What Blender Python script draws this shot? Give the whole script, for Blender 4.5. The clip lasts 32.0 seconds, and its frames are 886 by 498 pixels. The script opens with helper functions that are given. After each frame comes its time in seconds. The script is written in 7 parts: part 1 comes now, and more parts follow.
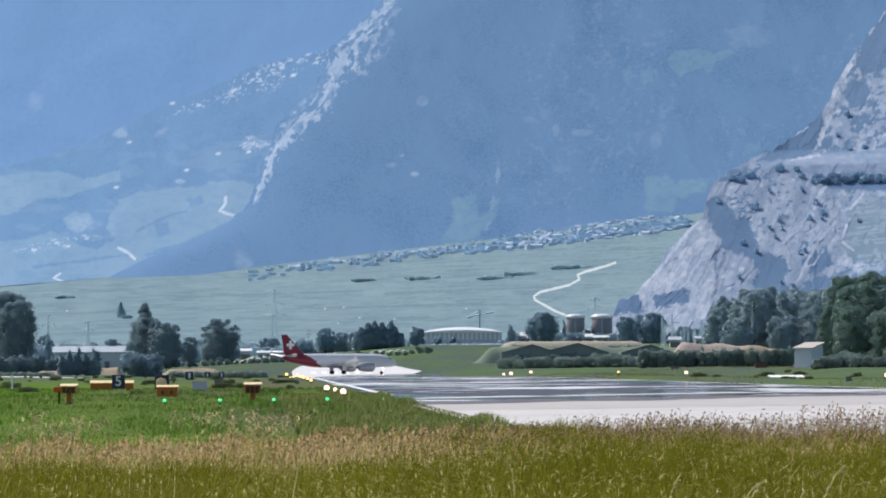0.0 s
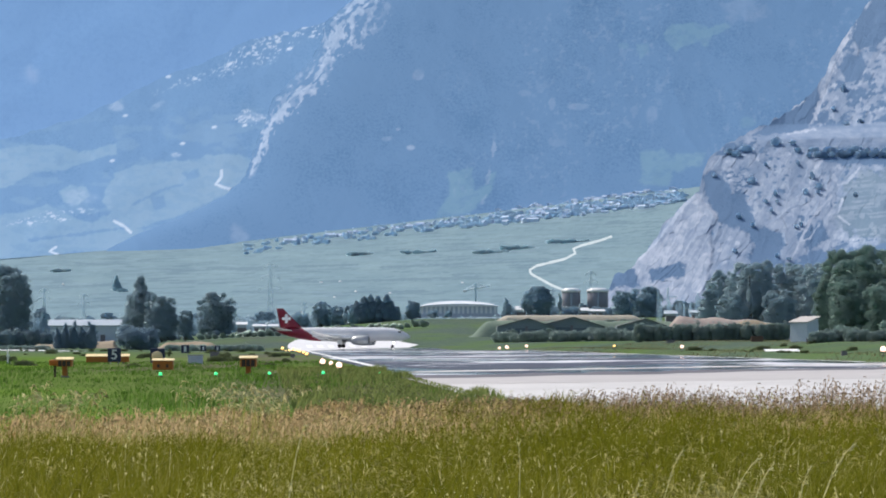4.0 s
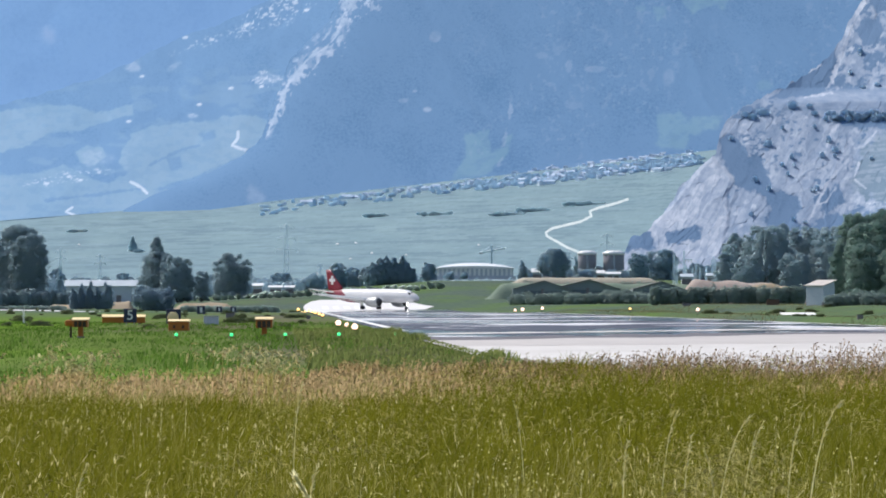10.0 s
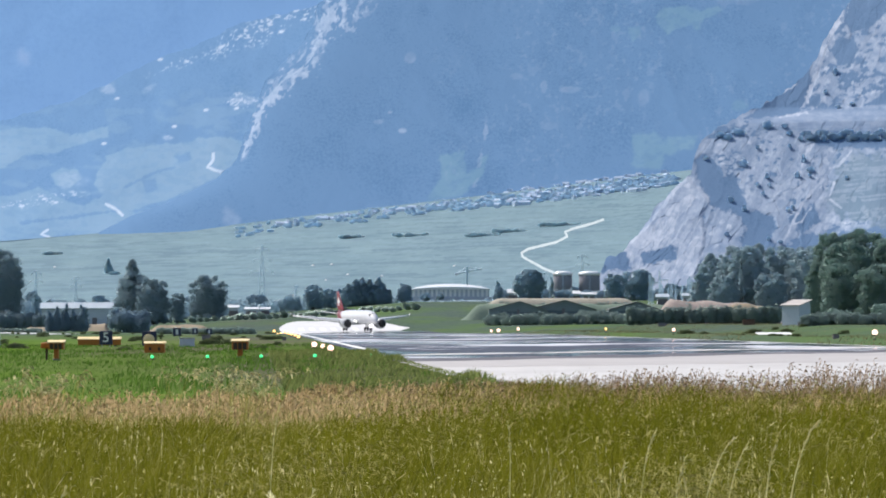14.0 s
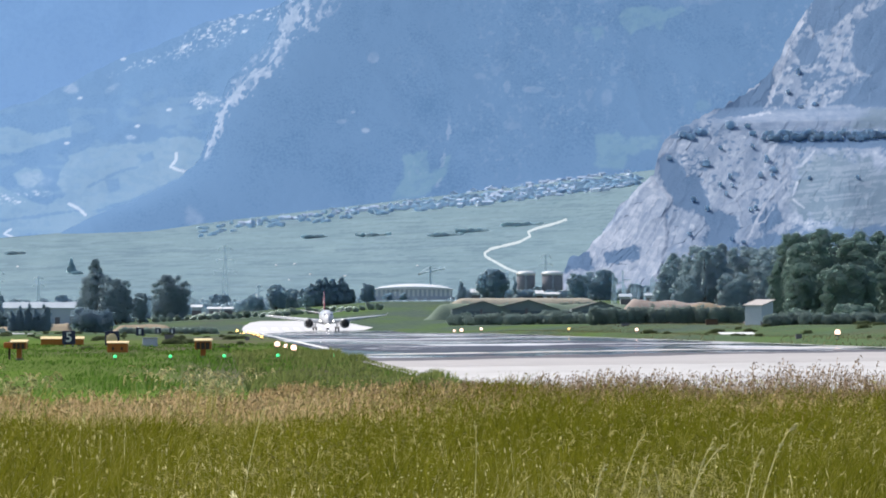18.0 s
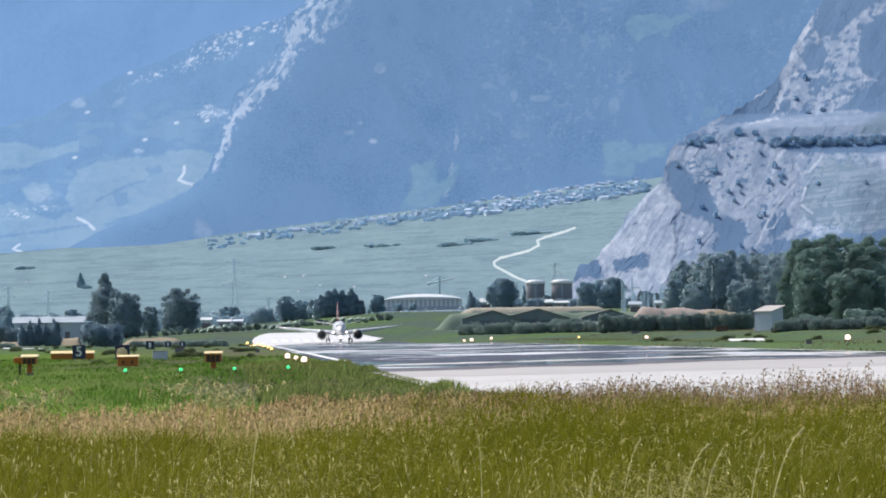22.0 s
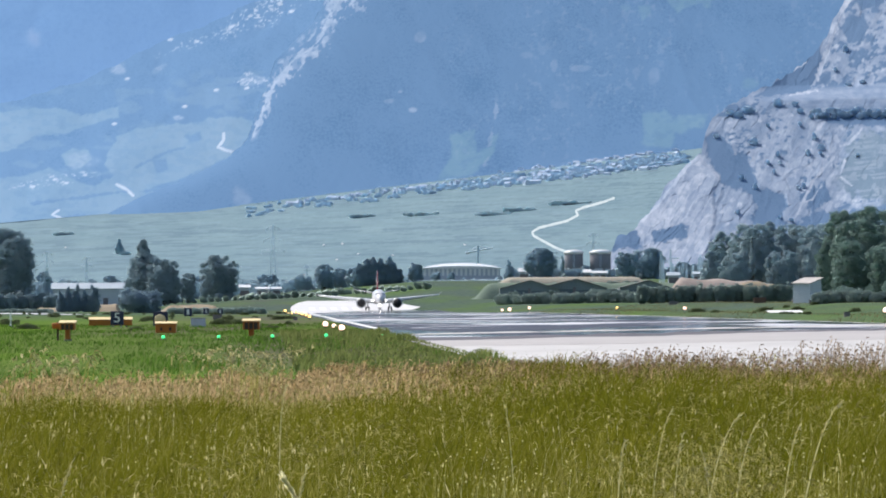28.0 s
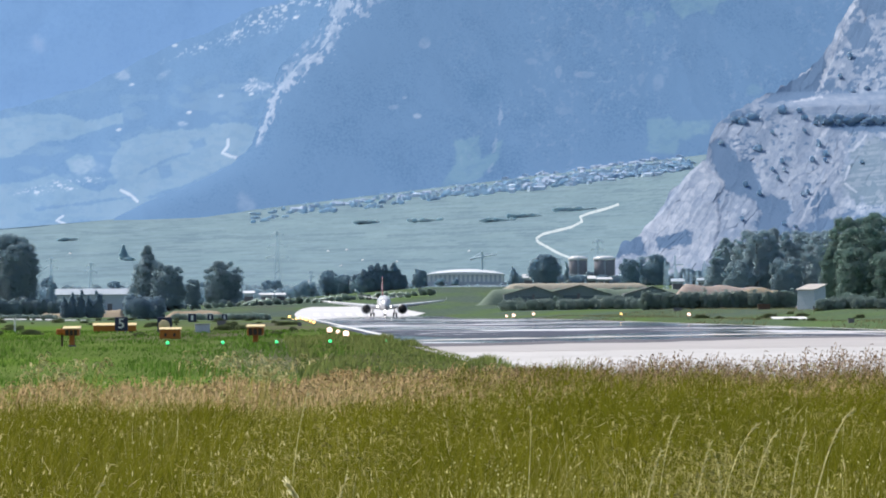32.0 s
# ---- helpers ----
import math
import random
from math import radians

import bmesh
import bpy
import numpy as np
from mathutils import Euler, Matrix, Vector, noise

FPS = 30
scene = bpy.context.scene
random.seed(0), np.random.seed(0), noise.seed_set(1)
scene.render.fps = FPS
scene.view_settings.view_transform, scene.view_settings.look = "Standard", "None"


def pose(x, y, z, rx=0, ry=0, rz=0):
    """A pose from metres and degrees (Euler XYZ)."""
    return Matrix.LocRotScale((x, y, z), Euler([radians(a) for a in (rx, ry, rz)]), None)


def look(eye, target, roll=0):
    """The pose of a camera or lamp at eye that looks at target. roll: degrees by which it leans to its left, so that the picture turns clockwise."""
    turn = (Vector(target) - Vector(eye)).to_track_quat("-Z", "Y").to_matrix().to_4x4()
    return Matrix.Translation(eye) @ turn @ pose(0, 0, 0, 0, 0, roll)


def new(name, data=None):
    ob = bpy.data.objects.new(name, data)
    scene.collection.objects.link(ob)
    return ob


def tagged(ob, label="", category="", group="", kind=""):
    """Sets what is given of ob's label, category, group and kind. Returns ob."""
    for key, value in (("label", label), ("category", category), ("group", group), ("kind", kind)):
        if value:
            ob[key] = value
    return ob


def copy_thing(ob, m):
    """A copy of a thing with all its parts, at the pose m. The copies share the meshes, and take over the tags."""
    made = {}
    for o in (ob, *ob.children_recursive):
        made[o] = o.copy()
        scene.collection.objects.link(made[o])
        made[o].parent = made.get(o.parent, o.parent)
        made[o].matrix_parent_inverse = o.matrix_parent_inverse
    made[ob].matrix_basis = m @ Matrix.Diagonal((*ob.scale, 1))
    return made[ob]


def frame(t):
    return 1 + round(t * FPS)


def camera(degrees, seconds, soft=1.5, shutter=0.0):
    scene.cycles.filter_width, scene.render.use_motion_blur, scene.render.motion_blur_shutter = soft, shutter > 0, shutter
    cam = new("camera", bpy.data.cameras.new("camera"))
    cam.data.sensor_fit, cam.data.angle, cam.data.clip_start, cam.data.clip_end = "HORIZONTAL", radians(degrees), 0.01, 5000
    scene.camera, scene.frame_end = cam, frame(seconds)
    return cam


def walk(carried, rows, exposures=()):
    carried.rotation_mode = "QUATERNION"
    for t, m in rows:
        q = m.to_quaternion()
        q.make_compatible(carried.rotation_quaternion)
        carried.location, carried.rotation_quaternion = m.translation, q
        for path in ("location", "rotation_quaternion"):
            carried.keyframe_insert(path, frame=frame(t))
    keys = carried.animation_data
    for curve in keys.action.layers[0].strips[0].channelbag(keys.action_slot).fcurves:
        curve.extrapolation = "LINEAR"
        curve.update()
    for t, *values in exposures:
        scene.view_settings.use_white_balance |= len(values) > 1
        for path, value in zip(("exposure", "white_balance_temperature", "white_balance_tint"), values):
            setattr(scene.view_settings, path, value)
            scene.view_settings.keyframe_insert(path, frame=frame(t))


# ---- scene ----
# ---- the camera: it stands in the meadow and is only turned ----
cam = camera(9.957, 32.0, soft=1.85)
EYE = 1.7
# seconds, yaw, pitch and roll in degrees
PATH = [
    (0, 0.0035, 1.3289, -0.209), (0.5, 0.0046, 1.3113, -0.156), (1, 0.0022, 1.2765, -0.166), (1.5, 0.0023, 1.2242, -0.154),
    (2, -0.0050, 1.1470, -0.146), (2.5, -0.0038, 1.0716, -0.126), (3, -0.0167, 1.0195, -0.156), (3.5, -0.0328, 1.0111, -0.160),
    (5.5, -0.0331, 1.1498, -0.068), (6, 0.0018, 1.1144, -0.012), (6.5, 0.0316, 1.0462, -0.016), (7, 0.0710, 0.9603, 0.006),
    (7.5, 0.1002, 0.8850, 0.002), (8, 0.1186, 0.8175, 0.089), (8.5, 0.1268, 0.7633, 0.013), (9, 0.1439, 0.7035, 0.066),
    (9.5, 0.1494, 0.6540, 0.070), (10, 0.1402, 0.6047, 0.092), (10.5, 0.1241, 0.5837, 0.078), (11, 0.0939, 0.5553, 0.103),
    (11.5, 0.0615, 0.5240, 0.033), (12, 0.0412, 0.5111, -0.007), (12.5, 0.0067, 0.5444, -0.098), (13, -0.0313, 0.6136, -0.116),
    (13.5, -0.0842, 0.7240, -0.123), (14, -0.1340, 0.8417, -0.119), (14.5, -0.1537, 0.8955, -0.107), (16.5, -0.3101, 0.8843, -0.220),
    (17, -0.3928, 0.8218, -0.103), (17.5, -0.4803, 0.7950, -0.115), (18, -0.5502, 0.8386, -0.105), (18.5, -0.5933, 0.9535, -0.264),
    (19, -0.6242, 1.0627, -0.449), (19.5, -0.6169, 1.1524, -0.592), (20, -0.5919, 1.1843, -0.729), (20.5, -0.5509, 1.1256, -0.834),
    (21, -0.5084, 1.0396, -0.817), (21.5, -0.4697, 0.9732, -0.794), (22, -0.4497, 0.9508, -0.794), (22.5, -0.4308, 0.9448, -0.779),
    (23, -0.4084, 0.9347, -0.784), (23.5, -0.3615, 0.9034, -0.793), (24, -0.3017, 0.8554, -0.789), (24.5, -0.2546, 0.8156, -0.833),
    (26.5, -0.2258, 0.6864, -0.672), (27, -0.1816, 0.6587, -0.485), (27.5, -0.1032, 0.6474, -0.444), (28, -0.0114, 0.6073, -0.318),
    (28.5, 0.0801, 0.5741, -0.286), (29, 0.1122, 0.5376, -0.265), (29.5, 0.1019, 0.5302, -0.214), (30, 0.0876, 0.5283, -0.229),
    (30.5, 0.0520, 0.5460, -0.233), (31, 0.0267, 0.5741, -0.250), (31.5, 0.0265, 0.6098, -0.241), (32, 0.0363, 0.6762, -0.270),
]
walk(cam, [(t, pose(0, 0, EYE, 0, 0, yaw) @ pose(0, 0, 0, 90 + pitch) @ pose(0, 0, 0, 0, 0, roll)) for t, yaw, pitch, roll in PATH],
     exposures=[(0, -0.17), (1, -0.15), (2, -0.12), (3, -0.06), (5.5, -0.12), (6, -0.12), (7, -0.08), (8, 0), (18, 0), (19, -0.06), (20, -0.2), (21, -0.12), (22, -0.04), (24, -0.02), (27, 0), (32, 0)])

# ---- sky and sun ----
SUN_TO = Vector((-0.66, 0.46, 1.0)).normalized()
world = bpy.data.worlds.new("sky")
scene.world = world
world.use_nodes = True
sky = world.node_tree.nodes.new("ShaderNodeTexSky")
sky.sky_type = "NISHITA"
sky.sun_disc = False
sky.sun_elevation = math.asin(SUN_TO.z)
sky.sun_rotation = math.atan2(SUN_TO.x, SUN_TO.y)
sky.air_density, sky.dust_density, sky.ozone_density = 1.0, 2.0, 1.5
world.node_tree.nodes["Background"].inputs["Strength"].default_value = 0.15
world.node_tree.links.new(sky.outputs["Color"], world.node_tree.nodes["Background"].inputs["Color"])
sun = new("sun", bpy.data.lights.new("sun", "SUN"))
sun.data.energy, sun.data.angle, sun.data.color = 4.6, radians(0.6), (1.0, 0.95, 0.88)
sun.matrix_world = look(SUN_TO * 100, (0, 0, 0))

# ---- small tools ----
ARC = 1 / 9000
rng = np.random.default_rng(7)


def spot(b, r, d):
    """The place at bearing b and rise r (both in 1/9000 of the distance) and d metres ahead."""
    return Vector((b * ARC * d, d, EYE + r * ARC * d))


def smooth(a, b, x):
    k = np.clip((np.asarray(x, float) - a) / (b - a), 0, 1)
    return k * k * (3 - 2 * k)


def lattice(ix, iy, seed):
    h = np.sin(ix * 127.1 + iy * 311.7 + seed * 74.7) * 43758.5453
    return h - np.floor(h)


def vnoise(x, y, seed=0):
    ix, iy = np.floor(x), np.floor(y)
    fx, fy = x - ix, y - iy
    fx, fy = fx * fx * (3 - 2 * fx), fy * fy * (3 - 2 * fy)
    a, b = lattice(ix, iy, seed), lattice(ix + 1, iy, seed)
    c, d = lattice(ix, iy + 1, seed), lattice(ix + 1, iy + 1, seed)
    return (a * (1 - fx) + b * fx) * (1 - fy) + (c * (1 - fx) + d * fx) * fy


def fbm(x, y, octaves=5, seed=0):
    x, y = np.asarray(x, float), np.asarray(y, float)
    total, amp, norm = 0, 1.0, 0
    for k in range(octaves):
        total = total + amp * vnoise(x, y, seed + k)
        norm += amp
        x, y, amp = x * 2.03 + 11.3, y * 2.03 + 5.7, amp * 0.5
    return total / norm


def mesh_np(name, verts, faces, mat, smooth_shade=True):
    """A mesh from numpy arrays: verts (n, 3), faces (m, 3 or 4)."""
    me = bpy.data.meshes.new(name)
    verts, faces = np.asarray(verts, np.float32), np.asarray(faces, np.int32)
    m, k = faces.shape
    me.vertices.add(len(verts))
    me.vertices.foreach_set("co", verts.ravel())
    me.loops.add(m * k)
    me.loops.foreach_set("vertex_index", faces.ravel())
    me.polygons.add(m)
    me.polygons.foreach_set("loop_start", np.arange(0, m * k, k, dtype=np.int32))
    me.polygons.foreach_set("loop_total", np.full(m, k, np.int32))
    me.polygons.foreach_set("use_smooth", np.full(m, smooth_shade))
    me.update(calc_edges=True)
    if mat:
        me.materials.append(mat)
    return me


def grid_faces(rows, cols):
    i = np.arange(rows * cols).reshape(rows, cols)
    return np.stack([i[:-1, :-1], i[:-1, 1:], i[1:, 1:], i[1:, :-1]], -1).reshape(-1, 4)


def set_cover(me, rgba):
    at = me.color_attributes.new("cover", "FLOAT_COLOR", "POINT")
    at.data.foreach_set("color", np.asarray(rgba, np.float32).ravel())


def upright(me, seed=0):
    """Shade a meadow by its surface as a whole, with a little of each blade's own turn where a seed is given."""
    g = np.random.default_rng(seed)
    each = 8 if seed else len(me.vertices)
    n = len(me.vertices) // each
    nor = np.stack([g.normal(0, 0.30, n), g.normal(0, 0.30, n), np.ones(n)], 1) if seed else np.array([[0, -0.2, 1.0]])
    nor /= np.linalg.norm(nor, axis=1, keepdims=True)
    me.normals_split_custom_set_from_vertices(np.repeat(nor, each, 0).tolist())
    return me


def part(name, bm, mat, parent=None, label="", m=None, flat=True):
    """Links a bmesh as one mesh object, under a thing or at top level."""
    me = bpy.data.meshes.new(name)
    bm.to_mesh(me)
    bm.free()
    for p in me.polygons:
        p.use_smooth = not flat
    for one in mat if isinstance(mat, (list, tuple)) else [mat]:
        me.materials.append(one)
    ob = new(name, me)
    if parent:
        ob.parent = parent
    if m is not None:
        ob.matrix_basis = m
    return tagged(ob, label)


def thing(name, label, category, group="", m=None):
    ob = new(name)
    if m is not None:
        ob.matrix_basis = m
    return tagged(ob, label, category, group)


def box(bm, x0, x1, y0, y1, z0, z1, bevel=0.0):
    made = bmesh.ops.create_cube(bm, size=1, matrix=Matrix.LocRotScale(((x0 + x1) / 2, (y0 + y1) / 2, (z0 + z1) / 2), None, (x1 - x0, y1 - y0, z1 - z0)))["verts"]
    if bevel:
        edges = {e for v in made for e in v.link_edges}
        bmesh.ops.bevel(bm, geom=list(edges), offset=bevel, segments=2, affect="EDGES", profile=0.5)
    return bm


def boxed(x0, x1, y0, y1, z0, z1, bevel=0.0):
    return box(bmesh.new(), x0, x1, y0, y1, z0, z1, bevel)


def tube(bm, a, b, ra, rb, seg=8, caps=True):
    a, b = Vector(a), Vector(b)
    turn = (b - a).to_track_quat("Z", "Y").to_matrix().to_4x4()
    bmesh.ops.create_cone(bm, cap_ends=caps, segments=seg, radius1=ra, radius2=max(rb, 0.001), depth=(b - a).length, matrix=Matrix.Translation((a + b) / 2) @ turn)
    return bm


def lathe(bm, profile, seg=24, axis="Z"):
    """Turns a profile of (radius, height) round an axis."""
    rings = []
    for r, h in profile:
        ring = []
        for k in range(seg):
            c, s = math.cos(k * math.tau / seg) * r, math.sin(k * math.tau / seg) * r
            ring.append(bm.verts.new((c, s, h) if axis == "Z" else (h, c, s)))
        rings.append(ring)
    for p, q in zip(rings, rings[1:]):
        for k in range(seg):
            bm.faces.new((p[k], p[(k + 1) % seg], q[(k + 1) % seg], q[k]))
    for ring in (rings[0], rings[-1]):
        if len({tuple(v.co) for v in ring}) > 2:
            bm.faces.new(ring)
    bmesh.ops.recalc_face_normals(bm, faces=bm.faces)
    return bm


# ---- materials ----
def nodes_of(name):
    mat = bpy.data.materials.new(name)
    mat.use_nodes = True
    return mat, mat.node_tree.nodes, mat.node_tree.links, mat.node_tree.nodes["Principled BSDF"]


def surface(name, dark, light, scale=1.0, rough=0.7, metal=0.0, bump=0.15, detail=6, fine=8.0, random_by="", stretch=(1, 1, 1), spec=0.5):
    """Two-scale mottled paint, stone, soil and the like. random_by: 'object' or 'island' adds variation piece by piece."""
    mat, n, l, b = nodes_of(name)
    tc, mp = n.new("ShaderNodeTexCoord"), n.new("ShaderNodeMapping")
    mp.inputs["Scale"].default_value = stretch
    l.new(tc.outputs["Object"], mp.inputs["Vector"])
    n1, n2 = n.new("ShaderNodeTexNoise"), n.new("ShaderNodeTexNoise")
    n1.inputs["Scale"].default_value, n1.inputs["Detail"].default_value = scale, detail
    n2.inputs["Scale"].default_value, n2.inputs["Detail"].default_value = scale * fine, 3
    for k in (n1, n2):
        l.new(mp.outputs["Vector"], k.inputs["Vector"])
    add = n.new("ShaderNodeMath")
    add.operation = "MULTIPLY_ADD"
    add.inputs[1].default_value = 0.6
    l.new(n1.outputs["Fac"], add.inputs[0])
    half = n.new("ShaderNodeMath")
    half.operation = "MULTIPLY"
    half.inputs[1].default_value = 0.4
    l.new(n2.outputs["Fac"], half.inputs[0])
    l.new(half.outputs[0], add.inputs[2])
    last = add.outputs[0]
    if random_by:
        src = n.new("ShaderNodeObjectInfo") if random_by == "object" else n.new("ShaderNodeNewGeometry")
        mixed = n.new("ShaderNodeMath")
        mixed.operation = "MULTIPLY_ADD"
        mixed.inputs[1].default_value = 0.5
        l.new(src.outputs["Random" if random_by == "object" else "Random Per Island"], mixed.inputs[0])
        half2 = n.new("ShaderNodeMath")
        half2.operation = "MULTIPLY"
        half2.inputs[1].default_value = 0.5
        l.new(last, half2.inputs[0])
        l.new(half2.outputs[0], mixed.inputs[2])
        last = mixed.outputs[0]
    ramp = n.new("ShaderNodeValToRGB")
    ramp.color_ramp.elements[0].position, ramp.color_ramp.elements[1].position = 0.3, 0.7
    ramp.color_ramp.elements[0].color, ramp.color_ramp.elements[1].color = (*dark, 1), (*light, 1)
    l.new(last, ramp.inputs["Fac"])
    l.new(ramp.outputs["Color"], b.inputs["Base Color"])
    b.inputs["Roughness"].default_value, b.inputs["Metallic"].default_value = rough, metal
    b.inputs["Specular IOR Level"].default_value = spec
    if bump:
        bp = n.new("ShaderNodeBump")
        bp.inputs["Strength"].default_value, bp.inputs["Distance"].default_value = bump, 0.5 / scale
        l.new(n2.outputs["Fac"], bp.inputs["Height"])
        l.new(bp.outputs["Normal"], b.inputs["Normal"])
    return mat


def glow(name, colour, strength):
    mat, n, l, b = nodes_of(name)
    b.inputs["Base Color"].default_value = (*colour, 1)
    b.inputs["Emission Color"].default_value = (*colour, 1)
    b.inputs["Emission Strength"].default_value = strength
    return mat


def leafy(name, dark, light, through_light=0.3, patch=0.0):
    """Leaves: each one a little different, with light that comes through. patch: size in metres of greener and drier patches."""
    mat, n, l, b = nodes_of(name)
    geo, ramp = n.new("ShaderNodeNewGeometry"), n.new("ShaderNodeValToRGB")
    ramp.color_ramp.elements[0].color, ramp.color_ramp.elements[1].color = (*dark, 1), (*light, 1)
    if patch:
        tc, spread, add = n.new("ShaderNodeTexCoord"), n.new("ShaderNodeTexNoise"), n.new("ShaderNodeMath")
        spread.inputs["Scale"].default_value, spread.inputs["Detail"].default_value = 1 / patch, 4
        l.new(tc.outputs["Object"], spread.inputs["Vector"])
        add.operation = "MULTIPLY_ADD"
        add.inputs[1].default_value = 0.45
        l.new(geo.outputs["Random Per Island"], add.inputs[0])
        wide = n.new("ShaderNodeMapRange")
        wide.inputs["From Min"].default_value, wide.inputs["From Max"].default_value, wide.inputs["To Max"].default_value = 0.32, 0.68, 0.55
        l.new(spread.outputs["Fac"], wide.inputs["Value"])
        l.new(wide.outputs["Result"], add.inputs[2])
        l.new(add.outputs[0], ramp.inputs["Fac"])
    else:
        l.new(geo.outputs["Random Per Island"], ramp.inputs["Fac"])
    l.new(ramp.outputs["Color"], b.inputs["Base Color"])
    b.inputs["Roughness"].default_value = 0.7
    b.inputs["Specular IOR Level"].default_value = 0.02
    tr, mix = n.new("ShaderNodeBsdfTranslucent"), n.new("ShaderNodeMixShader")
    mix.inputs[0].default_value = through_light
    l.new(ramp.outputs["Color"], tr.inputs["Color"])
    l.new(b.outputs[0], mix.inputs[1])
    l.new(tr.outputs[0], mix.inputs[2])
    l.new(mix.outputs[0], n["Material Output"].inputs["Surface"])
    return mat


def land(name, forest, forest2, rock, rock2, field, field2, scale, bump=0.6, gloss=0.1):
    """Far land, in colours that already hold the haze of their distance. The point colour 'cover' tells woods (none)
    from rock (red), meadow (green) and bare patches (blue).
    """
    mat, n, l, b = nodes_of(name)
    tc, flat = n.new("ShaderNodeTexCoord"), n.new("ShaderNodeMapping")
    flat.inputs["Scale"].default_value = (1, 0.2, 1)
    l.new(tc.outputs["Object"], flat.inputs["Vector"])
    cov, sep = n.new("ShaderNodeVertexColor"), n.new("ShaderNodeSeparateColor")
    cov.layer_name = "cover"
    l.new(cov.outputs["Color"], sep.inputs["Color"])

    def noise(sc, det=6, rough=0.6):
        k = n.new("ShaderNodeTexNoise")
        k.inputs["Scale"].default_value, k.inputs["Detail"].default_value, k.inputs["Roughness"].default_value = sc, det, rough
        l.new(flat.outputs["Vector"], k.inputs["Vector"])
        return k.outputs["Fac"]

    def ramp(src, c0, c1, p0=0.35, p1=0.65):
        k = n.new("ShaderNodeValToRGB")
        k.color_ramp.elements[0].position, k.color_ramp.elements[1].position = p0, p1
        k.color_ramp.elements[0].color, k.color_ramp.elements[1].color = (*c0, 1), (*c1, 1)
        l.new(src, k.inputs["Fac"])
        return k.outputs["Color"]

    def mixed(fac, c0, c1):
        k = n.new("ShaderNodeMix")
        k.data_type = "RGBA"
        l.new(fac, k.inputs[0])
        l.new(c0, k.inputs[6])
        l.new(c1, k.inputs[7])
        return k.outputs[2]
    fine, coarse = noise(scale * 6, 5), noise(scale, 7)
    grain = noise(scale * 22, 3, 0.7)
    half = n.new("ShaderNodeMath")
    half.operation = "ADD"
    l.new(coarse, half.inputs[0])
    l.new(grain, half.inputs[1])
    wood = ramp(half.outputs[0], forest, forest2, 0.70, 1.30)
    stone = ramp(fine, rock, rock2, 0.3, 0.7)
    grass = ramp(coarse, field, field2, 0.3, 0.7)
    col = mixed(sep.outputs[1], wood, grass)
    col = mixed(sep.outputs[0], col, stone)
    l.new(col, b.inputs["Base Color"])
    b.inputs["Roughness"].default_value = 0.95
    b.inputs["Specular IOR Level"].default_value = gloss
    bp = n.new("ShaderNodeBump")
    bp.inputs["Strength"].default_value, bp.inputs["Distance"].default_value = bump, 0.4 / scale / 10
    l.new(fine, bp.inputs["Height"])
    l.new(bp.outputs["Normal"], b.inputs["Normal"])
    return mat


# Haze is painted into the mountain colours: bluer and paler farther off.
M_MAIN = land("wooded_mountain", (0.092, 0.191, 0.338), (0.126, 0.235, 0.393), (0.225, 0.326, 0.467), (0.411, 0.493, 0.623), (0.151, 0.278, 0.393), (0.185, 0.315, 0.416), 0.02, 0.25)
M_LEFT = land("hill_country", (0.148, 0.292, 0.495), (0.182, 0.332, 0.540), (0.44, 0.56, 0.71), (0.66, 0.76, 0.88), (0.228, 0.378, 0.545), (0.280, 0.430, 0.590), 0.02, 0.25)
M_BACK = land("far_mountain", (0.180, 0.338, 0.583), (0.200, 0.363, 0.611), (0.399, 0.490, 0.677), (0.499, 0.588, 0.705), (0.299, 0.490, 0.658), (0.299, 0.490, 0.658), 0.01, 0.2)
# Vineyard and cliff colours are blued as well, to carry the haze.
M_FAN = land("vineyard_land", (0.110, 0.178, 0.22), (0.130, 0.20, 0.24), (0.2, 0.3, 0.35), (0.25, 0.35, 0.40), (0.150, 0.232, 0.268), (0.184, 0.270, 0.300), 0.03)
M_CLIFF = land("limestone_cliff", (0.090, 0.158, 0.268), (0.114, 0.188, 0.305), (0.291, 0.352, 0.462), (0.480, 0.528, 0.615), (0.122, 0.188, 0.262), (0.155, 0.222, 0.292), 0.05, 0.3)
# Meadow: its second colour pair is far grass greyed for haze.
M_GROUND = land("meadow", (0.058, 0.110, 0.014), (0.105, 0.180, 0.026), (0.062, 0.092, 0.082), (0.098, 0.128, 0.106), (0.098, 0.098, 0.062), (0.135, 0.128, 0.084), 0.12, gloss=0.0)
# Aged asphalt, lifted well above its own grey to hold the glare.
M_RUNWAY = surface("worn_glare_asphalt", (0.42, 0.395, 0.375), (0.60, 0.575, 0.55), 1.0, 0.6, bump=0.0, fine=6, stretch=(0.12, 0.05, 1))
M_GREYED = surface("greyed_asphalt", (0.36, 0.335, 0.325), (0.46, 0.43, 0.415), 1.0, 0.7, bump=0.0, fine=6, stretch=(0.12, 0.05, 1))
M_PAD = surface("pale_concrete", (0.54, 0.535, 0.545), (0.64, 0.63, 0.63), 0.05, 0.7, bump=0.03, fine=30)
M_PAINT = surface("road_paint", (0.66, 0.66, 0.64), (0.8, 0.8, 0.78), 0.5, 0.6, bump=0.05)
M_PATCH = surface("dark_asphalt", (0.060, 0.058, 0.072), (0.13, 0.12, 0.135), 1.0, 0.8, bump=0.0, fine=6, stretch=(0.12, 0.05, 1))
